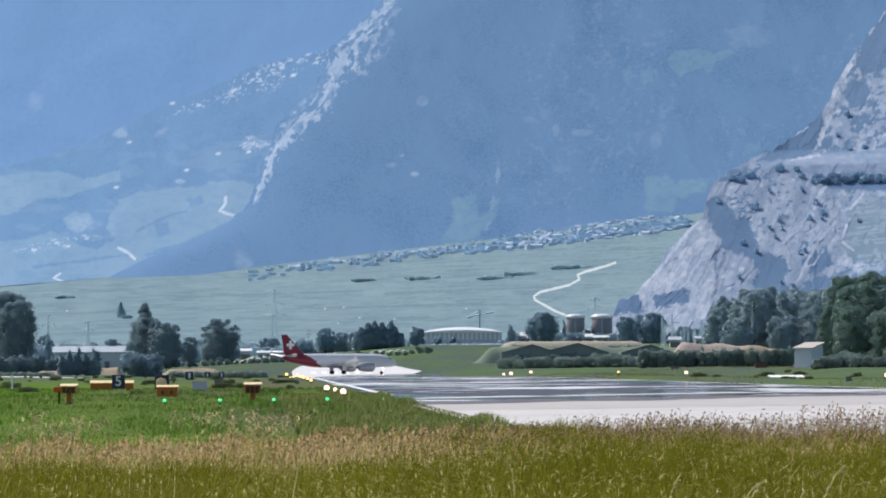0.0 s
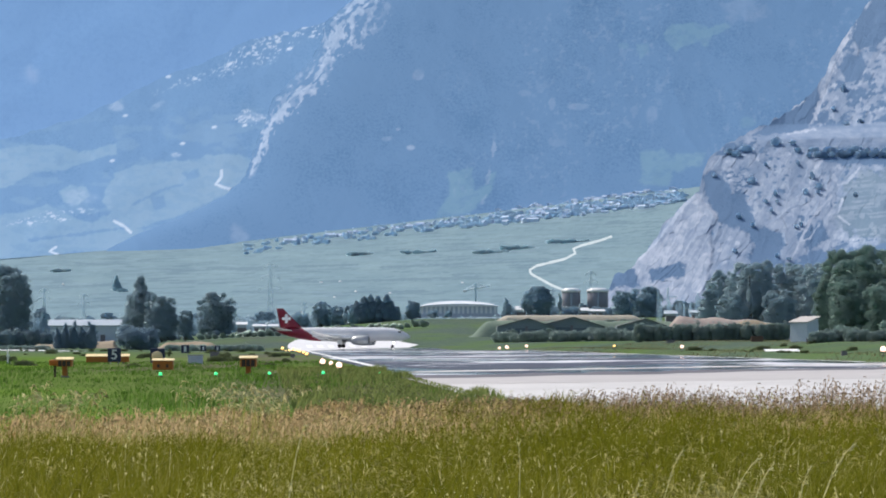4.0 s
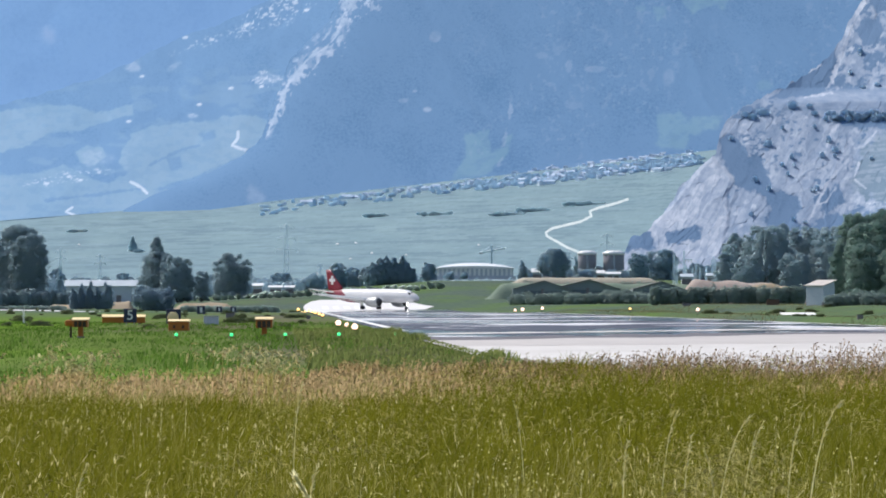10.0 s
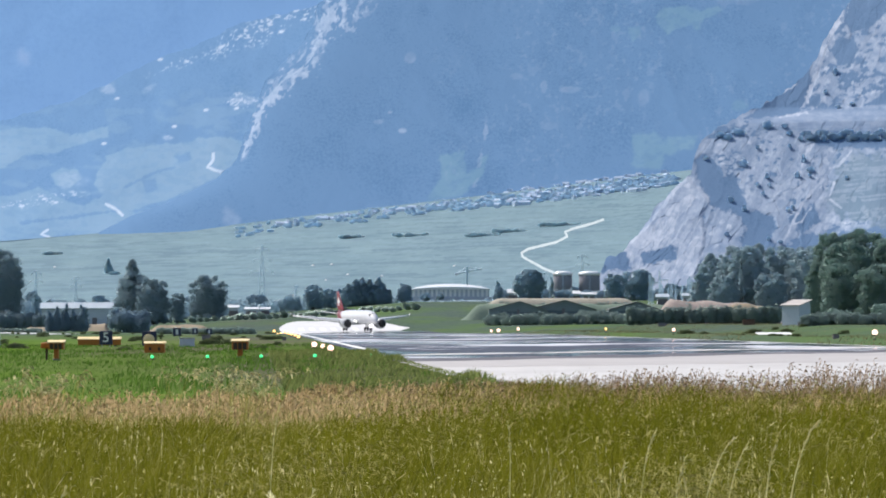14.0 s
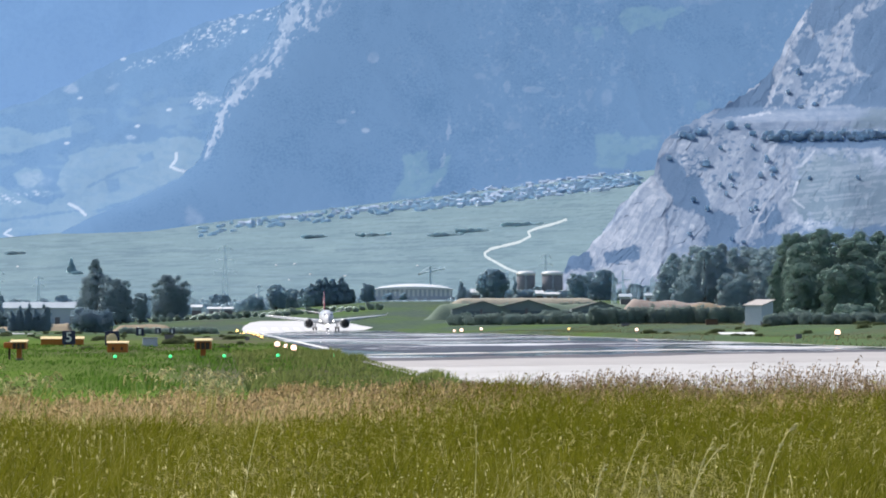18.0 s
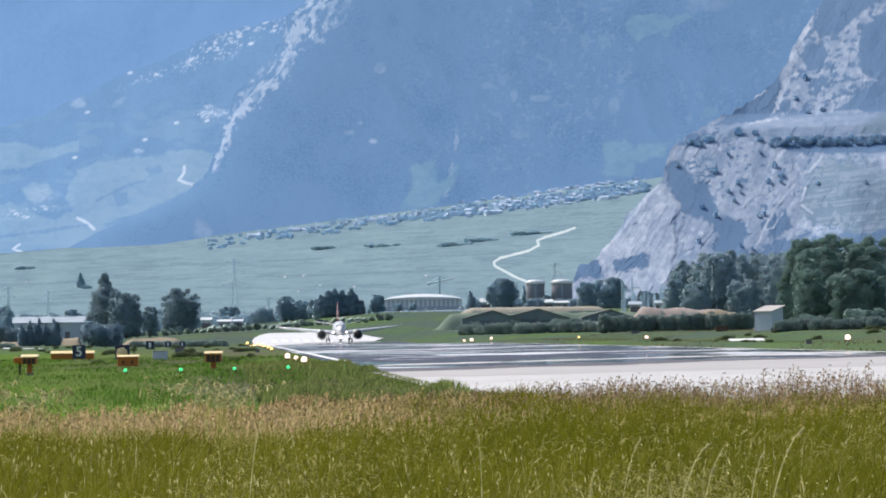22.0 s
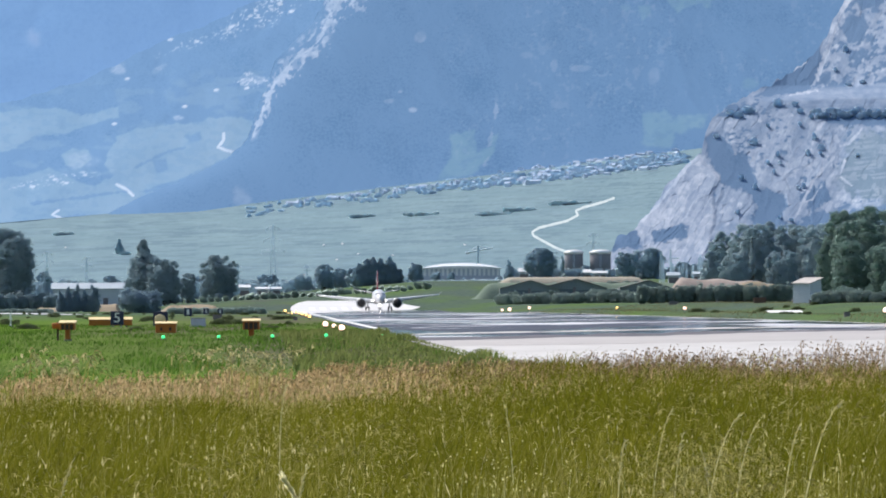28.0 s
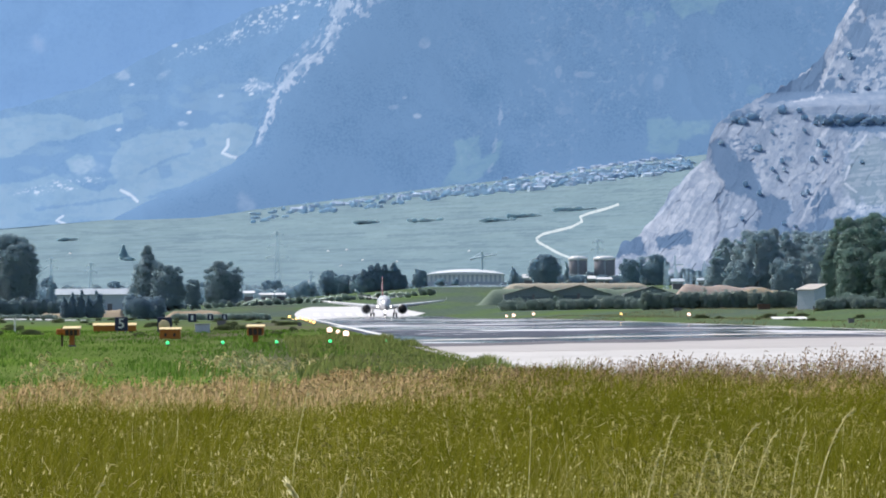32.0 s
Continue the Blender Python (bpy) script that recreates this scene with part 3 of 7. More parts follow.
# the wooded mountain: its left flank runs down along a band of pale rock
FLANK = [(-1, 190), (150, 190), (160, 190), (195, 260), (220, 330), (255, 400), (290, 440), (327, 452), (390, 477), (433, 493), (460, 518), (502, 562), (530, 574), (566, 586), (593, 618), (630, 658), (650, 678), (760, 750), (950, 890)]
FOOT = [(-900, 130), (-594, 155), (-434, 160), (-284, 178), (-4, 210), (216, 235), (456, 265), (1000, 300)]


def main_d(b, r):
    edge = lerp(FLANK, r) - 784
    roll = 16 * np.exp(-np.clip(b - edge, 0, None) / 45.0)
    gully = np.abs(fbm(b / 150 + r / 240, r / 260 - b / 600, 4, 21) - 0.5) * 2
    return 3985 + 0.98 * np.clip(r - 150, 0, 780) + roll + 4.5 * (gully - 0.3) + 0.8 * (fbm(b / 14, r / 11, 4, 22) - 0.5)


def build_main():
    v, u = np.meshgrid(np.linspace(0, 1, 380), np.linspace(0, 1, 720), indexing="ij")
    r = 120 + 780 * v
    ragged = 7 * (fbm(r / 9, r * 0, 4, 4) - 0.5)
    b = lerp(FLANK, r) + ragged - 784
    b = b + (1100 - b) * u ** 1.3
    x, y = b + 784, 650 - r
    crest = [(700, -20), (678, 20), (646, 57), (620, 89), (604, 116), (585, 148), (572, 180), (551, 201), (524, 217), (506, 238), (490, 260), (477, 286), (462, 323), (451, 353)]
    lean, fall = x + 0.62 * y, y - 0.5 * x
    _, plate = facets(lean + 8 * (fbm(x / 9, y / 9, 3, 61) - 0.5), fall * 0.55, 7.5, 63)
    broken = smooth(0.22, 0.50, plate) * (0.55 + 0.45 * plate)
    band = np.maximum.reduce([along(x, y, crest[:3], 14, 1, 1.6), along(x, y, crest[2:5], 24, 2, 1.5), along(x, y, crest[4:7], 12, 3, 1.4), along(x, y, crest[6:10], 18, 4, 1.4), along(x, y, crest[9:], 9, 5, 1.3),
                              along(x, y, [(668, 66), (658, 100), (640, 122)], 9, 6, 1.8) * 0.7, along(x, y, [(700, 20), (690, 60), (672, 110)], 8, 7, 2.0) * 0.35, along(x, y, [(548, 160), (530, 190)], 10, 8, 1.9) * 0.4])
    rock = np.maximum.reduce([band * broken, along(x, y, crest, 2.6, 13, 1.8) * 0.95,
                              along(x, y, [(882, 285), (880, 320), (868, 370), (862, 405)], 3.5, 3, 1.5) * 0.42 * smooth(0.2, 0.6, plate), blob(x, y, 1325, 62, 28, 22, 0, 0.6, 4, 0.95) * 0.18, blob(x, y, 748, 180, 9, 9, 0, 0.5, 2) * 0.32,
                              blob(x, y, 735, 308, 7, 4, 0, 0.5, 2) * 0.7, blob(x, y, 712, 275, 4, 2.5, 0, 0.5, 3) * 0.5, blob(x, y, 690, 292, 10, 4, 0, 0.6, 3, 0.9) * 0.3, blob(x, y, 430, 462, 14, 16, 0, 0.8, 5, 0.8) * 0.3, blob(x, y, 1160, 250, 10, 14, 10, 0.6, 6) * 0.2,
                              blob(x, y, 984, 232, 5, 10, 0, 0.5, 8, 0.8) * 0.3, blob(x, y, 1030, 236, 16, 5, 0, 0.5, 9, 0.9) * 0.28, blob(x, y, 935, 212, 10, 5, 0, 0.5, 9, 0.9) * 0.2, blob(x, y, 1000, 300, 18, 7, 0, 0.5, 10, 0.9) * 0.16])
    rock[:] = np.maximum(rock, 0.16 * smooth(0.60, 0.70, fbm(x / 7, y / 8, 4, 47)) * smooth(0.40, 0.60, fbm(x / 110, y / 90, 3, 48)) * smooth(740, 860, x))
    field = np.maximum.reduce([within(x, y, [(1182, 108), (1196, 92), (1240, 88), (1262, 96), (1294, 86), (1300, 96), (1268, 112), (1258, 134), (1246, 122), (1216, 128), (1204, 140), (1192, 126)], 4, 4, 1) * 0.85, within(x, y, [(1132, 124), (1156, 124), (1156, 144), (1140, 150)], 5, 4, 2) * 0.6, blob(x, y, 1112, 128, 8, 6, 0, 0.4, 3, 0.8) * 0.5,
                               within(x, y, [(800, 352), (842, 346), (846, 384), (868, 374), (872, 356), (884, 352), (878, 384), (838, 424), (776, 436), (800, 392)], 5, 5, 5) * 0.85, within(x, y, [(1142, 316), (1180, 312), (1196, 322), (1256, 318), (1250, 338), (1200, 352), (1190, 376), (1140, 372)], 7, 6, 7) * 0.8,
                               within(x, y, [(1148, 326), (1168, 324), (1166, 340), (1150, 342)], 3, 3, 8) * 0.4, blob(x, y, 1330, 265, 14, 9, 0, 0.5, 9, 0.6) * 0.5])
    field = field * (0.6 + 0.4 * smooth(0.36, 0.52, fbm(x / 11, y / 7, 4, 17)))
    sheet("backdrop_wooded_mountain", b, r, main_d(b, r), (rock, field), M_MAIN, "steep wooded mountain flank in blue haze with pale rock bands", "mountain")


build_main()


# the vineyard slope below the village
def fan_d(b, r):
    top = lerp(FOOT, b) + 4
    v = np.clip((r - 4) / (top - 4), 0, 1.2)
    return np.minimum(2200 + 1800 * v ** 0.8, 4010)


def fan_at(b, r, lift=0.0):
    d = float(fan_d(b, r))
    p = spot(b, r, d)
    p.z += lift
    return p


def build_fan():
    u, v = np.meshgrid(np.linspace(-1100, 620, 640), np.linspace(0, 1, 150))
    top = lerp(FOOT, u) + 6
    b, r = u, 4 + (top - 4) * v
    x, y = b + 784, 650 - r
    field = np.clip(0.85 + 0.5 * (fbm(x / 60, y / 6, 4, 3) - 0.5), 0, 1)
    lines = np.maximum(smooth(0.59, 0.66, fbm(x / 55, y / 2.6 + x / 90, 3, 15)) * 0.95, smooth(0.62, 0.68, fbm(x / 30, y / 1.7 + x / 60, 3, 16)) * 0.6)
    for pts in ([(130, 588), (500, 583), (650, 590)], [(420, 562), (560, 566), (760, 562)], [(560, 545), (860, 540)], [(0, 560), (220, 548)], [(680, 520), (1000, 508)], [(300, 525), (640, 515)]):
        lines = np.maximum(lines, along(x, y, pts, 2.2, 2, 0.8))
    field = field * (1 - lines)
    d = fan_d(b, r) + 3 * (fbm(b / 50, r / 5, 4, 2) - 0.5)
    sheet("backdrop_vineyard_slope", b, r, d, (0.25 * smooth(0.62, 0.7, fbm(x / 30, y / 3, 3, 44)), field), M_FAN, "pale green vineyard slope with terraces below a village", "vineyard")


build_fan()


# the limestone cliff with its ledge
CLIFF_TOP = [(280, 40), (301, 92), (312, 116), (345, 132), (372, 168), (396, 202), (430, 238), (450, 258), (460, 262), (468, 300), (480, 322), (506, 346), (560, 372), (616, 402), (668, 444), (684, 470), (698, 505), (738, 562), (785, 632), (830, 700), (980, 860), (1500, 1000)]


SPUR = [(1238, 393), (1256, 412), (1275, 433), (1264, 462), (1268, 500), (1240, 620), (1040, 620), (1085, 548), (1142, 501), (1170, 473), (1215, 413)]
CLEFT = [(1251, 361), (1265, 350), (1288, 357), (1301, 390), (1326, 390), (1338, 425), (1344, 448), (1391, 460), (1395, 482), (1369, 521), (1332, 515), (1339, 481), (1326, 459), (1299, 448), (1283, 446), (1257, 401)]
WALL = [(1437, 281), (1452, 250), (1464, 213), (1478, 176), (1495, 134), (1520, 86), (1560, 20), (1900, -200), (1900, 270), (1560, 276)]
SHOULDER = [(1452, 196), (1462, 222), (1450, 250), (1436, 281), (1340, 288), (1376, 262), (1419, 226)]


def cliff_d(b, r):
    x, y = np.asarray(b, float) + 784, 650 - np.asarray(r, float)
    ledge = smooth(352, 382, r - 0.02 * (x - 1350))
    d = 2150 + 0.50 * r + 34 * ledge * smooth(1290, 1400, x) * (1 - 0.75 * smooth(1440, 1700, x))
    lean, fall = x + 0.55 * y, y - 0.2 * x
    lean, fall = lean + 14 * (fbm(x / 30, y / 30, 3, 91) - 0.5), fall + 14 * (fbm(x / 30, y / 30, 3, 92) - 0.5)
    big, _ = facets(lean, fall * 0.6, 46, 81)
    mid, _ = facets(lean + 7, fall * 0.7, 17, 83)
    small, _ = facets(lean + 3, fall, 7, 85)
    rough = 1 - 0.85 * within(x, y, CLEFT, 3, 8)
    d = d + (0.010 * big + 0.028 * mid + 0.026 * small) * rough
    gully = np.abs(fbm(lean / 42, fall / 130, 4, 41) - 0.5) * 2
    spur, cleft = within(x, y, SPUR, 2.5, 9), within(x, y, CLEFT, 4, 10)
    right = smooth(1480, 1600, x) * smooth(330, 250, r)
    return d + 1.1 * (gully - 0.3) * (1 - 0.6 * spur) - 1.3 * spur + 0.8 * cleft - right * 25


def build_cliff():
    u, v = np.meshgrid(np.concatenate([np.linspace(282, 850, 450), np.linspace(853, 1150, 50)]), np.linspace(0, 1, 340))
    top = lerp(CLIFF_TOP, u) + 15 * (fbm(u / 9, u * 0, 5, 2) - 0.5)
    b, r = u, 15 + (top - 15) * v
    x, y = b + 784, 650 - r
    lean, fall = x + 0.55 * y, y - 0.2 * x
    _, tone = facets(lean + 7 + 14 * (fbm(x / 30, y / 30, 3, 91) - 0.5), fall * 0.7 + 10 * (fbm(x / 30, y / 30, 3, 92) - 0.5), 17, 83)
    shelf = smooth(1335, 1385, x) * smooth(312, 302, y) * smooth(268, 278, y + 0.02 * (x - 1500)) * (0.7 + 0.3 * smooth(0.35, 0.5, fbm(x / 20, y / 4, 3, 4)))
    terrace = within(x, y, [(1511, 356), (1568, 348), (1660, 372), (1794, 374), (1796, 487), (1661, 485), (1604, 490), (1513, 466), (1480, 450), (1495, 398)], 26, 18, 5) * 0.92
    lines = smooth(0.52, 0.58, fbm(x / 45, (y + 0.1 * x) / 3.4, 3, 61))
    # Woods; the cleft's shaded face is painted in the same blue.
    wood = np.maximum.reduce([within(x, y, CLEFT, 9, 5, 2), within(x, y, SHOULDER, 5, 3, 3), within(x, y, [(1268, 326), (1290, 305), (1345, 300), (1332, 318), (1300, 322)], 7, 4, 4),
                              within(x, y, [(1446, 314), (1500, 310), (1700, 312), (1700, 342), (1500, 340), (1462, 332)], 4, 3, 5), within(x, y, [(1518, 87), (1558, 43), (1575, 14), (1655, -1), (1656, 64), (1615, 80), (1576, 116), (1559, 130), (1531, 136), (1515, 116)], 5, 4, 6), within(x, y, [(1493, 163), (1509, 144), (1531, 147), (1540, 167), (1532, 192), (1504, 195)], 5, 4, 7), within(x, y, [(1605, 122), (1656, 78), (1790, 12), (1794, 306), (1658, 270), (1561, 264), (1589, 235), (1628, 212), (1600, 202), (1594, 156)], 6, 5, 8), within(x, y, [(1455, 246), (1476, 252), (1470, 268), (1450, 266)], 6, 4, 9), within(x, y, [(1155, 526), (1220, 510), (1218, 538), (1160, 548)], 8, 4, 10), within(x, y, [(1070, 560), (1090, 528), (1132, 520), (1140, 556)], 8, 4, 11),
                              within(x, y, [(1416, 462), (1462, 440), (1474, 470), (1440, 496)], 9, 4, 12), within(x, y, [(1392, 530), (1440, 494), (1490, 488), (1480, 540)], 9, 4, 13), within(x, y, [(1326, 500), (1384, 488), (1400, 520), (1340, 540)], 10, 4, 14),
                              within(x, y, [(1500, 486), (1700, 476), (1700, 520), (1510, 516)], 10, 5, 15)])
    tufts = smooth(0.59, 0.64, fbm(x / 7, y / 6, 4, 51)) * smooth(0.44, 0.58, fbm(x / 45, y / 45, 3, 53)) * (1 - within(x, y, SPUR, 2, 3))
    wooded_wall = within(x, y, WALL, 2, 3) * smooth(0.52, 0.60, fbm((x + y) / 13, (y - 0.4 * x) / 9, 4, 57))
    cracks = smooth(0.55, 0.63, fbm(lean / 5, fall / 34, 4, 71)) * 0.25
    # Sunlit rims of ridges and gullies, painted as pale rock.
    edges = np.maximum.reduce([along(x, y, [(1478, 396), (1440, 440), (1412, 500)], 3, 1, 1.0), along(x, y, [(1464, 330), (1446, 352), (1438, 384)], 3, 2, 1.2), along(x, y, [(1530, 345), (1505, 372), (1490, 376)], 2.5, 3, 1.2),
                               along(x, y, [(1456, 446), (1440, 470), (1424, 476)], 2.5, 4, 1.2), along(x, y, [(1498, 402), (1488, 430), (1510, 446)], 2.2, 5, 1.2), along(x, y, [(1411, 236), (1426, 228)], 5, 6, 1.2), along(x, y, [(1216, 414), (1238, 393), (1275, 433)], 4.5, 7, 0.8),
                               along(x, y, [(1520, 86), (1496, 134), (1478, 176), (1464, 214), (1450, 254)], 6, 8, 1.6), along(x, y, [(1400, 286), (1432, 281), (1450, 277)], 2.5, 9, 1.4), along(x, y, [(1140, 506), (1172, 474), (1214, 414), (1238, 394)], 3, 10, 1.0)])
    _, chip = facets(lean + 9 * (fbm(x / 12, y / 12, 3, 95) - 0.5), fall, 8.5, 87)
    edges = np.maximum(edges, 0.95 * smooth(0.86, 0.92, chip) * smooth(0.42, 0.56, fbm(x / 26, y / 26, 3, 96)) * (1 - np.maximum.reduce([0.75 * terrace, shelf, wood])))
    # The spur is painted lighter than its surroundings, as the lit face.
    bare = (0.78 + 0.42 * within(x, y, SPUR, 2.5, 4)) * (0.48 + 0.44 * tone + 0.2 * (fbm(x / 40, y / 50, 4, 73) - 0.4)) * (1 - cracks)
    rock = bare * (1 - np.maximum.reduce([wood, tufts, shelf, terrace * (1 - 0.45 * lines), wooded_wall]))
    rock = np.maximum(rock, shelf * (1 - wood) * (0.44 - 0.36 * smooth(1590, 1620, x + 1.2 * (y - 290))))
    rock = np.maximum(rock, edges * (0.75 + 0.25 * tone))
    field = np.maximum(shelf * smooth(1590, 1620, x + 1.2 * (y - 290)), terrace) * (1 - wood)
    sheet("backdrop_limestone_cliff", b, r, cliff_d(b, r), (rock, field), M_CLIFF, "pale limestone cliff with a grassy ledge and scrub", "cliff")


build_cliff()


def lane(name, line, width, surf, label):
    """A pale lane laid on a slope along (b, r) points."""
    pts = []
    for (b0, r0), (b1, r1) in zip(line, line[1:]):
        for k in range(6):
            pts.append((b0 + (b1 - b0) * k / 6, r0 + (r1 - r0) * k / 6))
    pts.append(line[-1])
    v, f = [], []
    for i, (b0, r0) in enumerate(pts):
        p, q = pts[max(0, i - 1)], pts[min(len(pts) - 1, i + 1)]
        t = Vector((q[0] - p[0], q[1] - p[1])).normalized()
        wob = width * (0.8 + 0.4 * lattice(i, 3, 1)) / 2
        for side in (-1, 1):
            bb, rr = b0 - t.y * wob * side, r0 + t.x * wob * side
            d = float(surf(bb, rr)) - 1.5
            v.append(spot(bb, rr, d))
    f = [(2 * i, 2 * i + 1, 2 * i + 3, 2 * i + 2) for i in range(len(pts) - 1)]
    ob = new(name, mesh_np(name, v, f, M_LANE))
    tagged(ob, label, "road", kind="structure")


M_LANE = surface("pale_lane", (0.38, 0.45, 0.47), (0.50, 0.56, 0.56), 0.05, 0.9, bump=0.0)
lane("road_1", [(306, 184), (286, 177), (252, 168), (237, 162), (241, 154), (222, 144), (172, 132), (160, 125), (162, 118), (182, 107), (200, 97), (218, 90)], 4.2, fan_d, "pale winding lane through the vineyards")


# ---- the airliner ----
def loft(bm, rings, close=True):
    made = [[bm.verts.new(p) for p in ring] for ring in rings]
    for p, q in zip(made, made[1:]):
        n = len(p)
        for k in range(n):
            bm.faces.new((p[k], p[(k + 1) % n], q[(k + 1) % n], q[k]))
    if close:
        for ring in (made[0], made[-1]):
            bm.faces.new(ring)
    bmesh.ops.recalc_face_normals(bm, faces=bm.faces)
    return bm


def airfoil(root, tip, chord0, chord1, thick, axis, bend=None, n=7):
    """A wing, fin or tailplane between two leading-edge points. axis: the direction of its thickness."""
    root, tip, axis = Vector(root), Vector(tip), Vector(axis)
    shape = [(0, 0), (0.05, 0.35), (0.2, 0.5), (0.45, 0.48), (0.75, 0.25), (1, 0.02), (1, -0.02), (0.75, -0.18), (0.45, -0.4), (0.2, -0.45), (0.05, -0.3)]
    rings = []
    for k in range(n):
        t = k / (n - 1)
        lead, chord = root.lerp(tip, t), chord0 + (chord1 - chord0) * t
        rings.append([lead + Vector((-c * chord, 0, 0)) + axis * (h * thick * chord) for c, h in shape])
    return loft(bmesh.new(), rings)


def airliner():
    plane = thing("airliner", "white twin-jet airliner with a red tail fin taxiing on the runway", "airplane")
    # fuselage: x forward, z up, wheels on z = 0
    stations = [(18.1, 0.05, 2.75), (17.8, 0.42, 2.82), (17.2, 0.80, 2.92), (16.2, 1.18, 3.12), (15.0, 1.42, 3.30), (13.5, 1.62, 3.50), (11, 1.73, 3.60), (6, 1.76, 3.63), (0, 1.76, 3.63), (-6, 1.76, 3.63),
                (-9, 1.68, 3.71), (-11.5, 1.46, 3.86), (-14, 1.08, 4.02), (-16, 0.74, 4.28), (-17.4, 0.42, 4.45), (-18.1, 0.14, 4.52)]
    fine = []
    for (x0, r0, z0), (x1, r1, z1) in zip(stations, stations[1:]):
        for k in range(4):
            t = k / 4
            fine.append((x0 + (x1 - x0) * t, r0 + (r1 - r0) * t, z0 + (z1 - z0) * t))
    fine.append(stations[-1])
    rings = [[(x, math.sin(a) * r * 0.95, z + math.cos(a) * r * 1.06) for a in np.linspace(0, math.tau, 28, endpoint=False)] for x, r, z in fine]
    bm = loft(bmesh.new(), rings)
    for f in bm.faces:
        c = f.calc_center_median()
        f.material_index = 1 if c.x < -11.2 + (5.2 - c.z) * 1.55 else 0
    part("fuselage", bm, [M_HULL, M_RED], plane, "glossy white fuselage with a red tail end", flat=False)
    bm = bmesh.new()
    for s in (-1, 1):
        for x0, x1, a0, a1 in ((15.45, 16.25, 0.12, 0.62), (14.9, 15.7, 0.66, 1.05)):
            ring = []
            for x, a in ((x0, a0), (x1, a0), (x1 + 0.1, a1), (x0 + 0.1, a1)):
                rr = np.interp(x, [s_[0] for s_ in stations[::-1]], [s_[1] for s_ in stations[::-1]]) * 1.02
                zz = np.interp(x, [s_[0] for s_ in stations[::-1]], [s_[2] for s_ in stations[::-1]])
                ring.append(bm.verts.new((x, s * math.sin(a) * rr * 0.96, zz + math.cos(a) * rr * 1.07)))
            bm.faces.new(ring)
    part("windscreen", bm, M_GLASS, plane, "dark cockpit windows")
    part("wing_box", loft(bmesh.new(), [[(x, math.sin(a) * 1.9 * w, 2.35 + math.cos(a) * 0.75 * w) for a in np.linspace(0, math.tau, 16, endpoint=False)] for x, w in ((5.5, 0.2), (4.2, 0.8), (2, 1), (-2.5, 1), (-4.5, 0.7), (-6, 0.15))]), M_GREY, plane, "grey belly fairing", flat=False)
    part("tail_fin", airfoil((-11.0, 0, 5.1), (-16.5, 0, 10.6), 6.2, 1.75, 0.09, (0, 1, 0)), M_RED, plane, "red tail fin", flat=False)
    bm = bmesh.new()
    for s in (-1, 1):
        a, c = 0.42, 1.3
        ring = [(a, c), (a, a), (c, a), (c, -a), (a, -a), (a, -c), (-a, -c), (-a, -a), (-c, -a), (-c, a), (-a, a), (-a, c)]
        lo, hi = ([bm.verts.new((-15.55 + p * 0.9, s * off, 7.85 + q * 0.9)) for p, q in ring] for off in (0.16, 0.27))
        bm.faces.new(hi)
        for k in range(12):
            bm.faces.new((lo[k], lo[(k + 1) % 12], hi[(k + 1) % 12], hi[k]))
    bmesh.ops.recalc_face_normals(bm, faces=bm.faces)
    part("cross", bm, M_WHITE, plane, "white cross on the tail fin")
    for s in (-1, 1):
        wing = part("wing", airfoil((4.6, s * 1.2, 2.35), (-3.9, s * 15.9, 4.0), 6.6, 2.2, 0.19, (0, 0, 1)), M_WHITE, plane, "pale swept wing", flat=False)
        part("wing_tip", airfoil((-3.9, s * 15.9, 4.0), (-5.6, s * 16.85, 4.75), 1.5, 0.5, 0.1, (0, 0, 1), n=3), M_HULL, wing, flat=False)
        part("flap", airfoil((-1.7, s * 2.2, 2.05), (-4.6, s * 10.5, 3.05), 1.7, 0.9, 0.16, (0, 0, 1), n=3), M_GREY, wing, "grey trailing flap", flat=False)
        part("tailplane", airfoil((-13.6, s * 0.5, 4.6), (-17.1, s * 6.2, 5.5), 3.6, 1.4, 0.09, (0, 0, 1)), M_WHITE, plane, "pale tailplane", flat=False)
        # The nacelle's shaded side is put into its darker grey.
        eng = part("engine", lathe(bmesh.new(), [(1.02, 7.7), (1.20, 7.55), (1.32, 7.0), (1.36, 6.0), (1.26, 4.6), (1.0, 3.4), (0.74, 3.0)], 28, "X"), M_GREY, plane, "engine nacelle in a shade-darkened grey", m=pose(0, s * 4.75, 1.95), flat=False)
        part("intake", lathe(bmesh.new(), [(1.01, 7.72), (0.96, 7.3), (0.94, 6.9), (0.05, 6.9)], 28, "X"), M_DARK, eng, "dark engine intake", flat=False)
        part("spinner", lathe(bmesh.new(), [(0.01, 7.5), (0.16, 7.3), (0.32, 6.92)], 16, "X"), M_GREY, eng, flat=False)
        part("exhaust_cone", lathe(bmesh.new(), [(0.62, 3.3), (0.5, 2.7), (0.25, 2.1), (0.02, 1.8)], 18, "X"), M_GREY, eng, flat=False)
        part("pylon", airfoil((6.3, s * 4.75, 3.05), (3.6, s * 4.75, 3.25), 3.6, 2.4, 0.09, (0, 1, 0), n=3), M_WHITE, plane, flat=False)
        gear = part("main_gear", tube(bmesh.new(), (-0.6, s * 2.97, 0.5), (-0.6, s * 2.75, 2.4), 0.14, 0.16, 10), M_GREY, plane, "main landing gear leg")
        part("gear_door", boxed(-1.2, 0.1, s * 3.32 - 0.03, s * 3.32 + 0.03, 0.95, 2.2, 0.02), M_WHITE, gear)
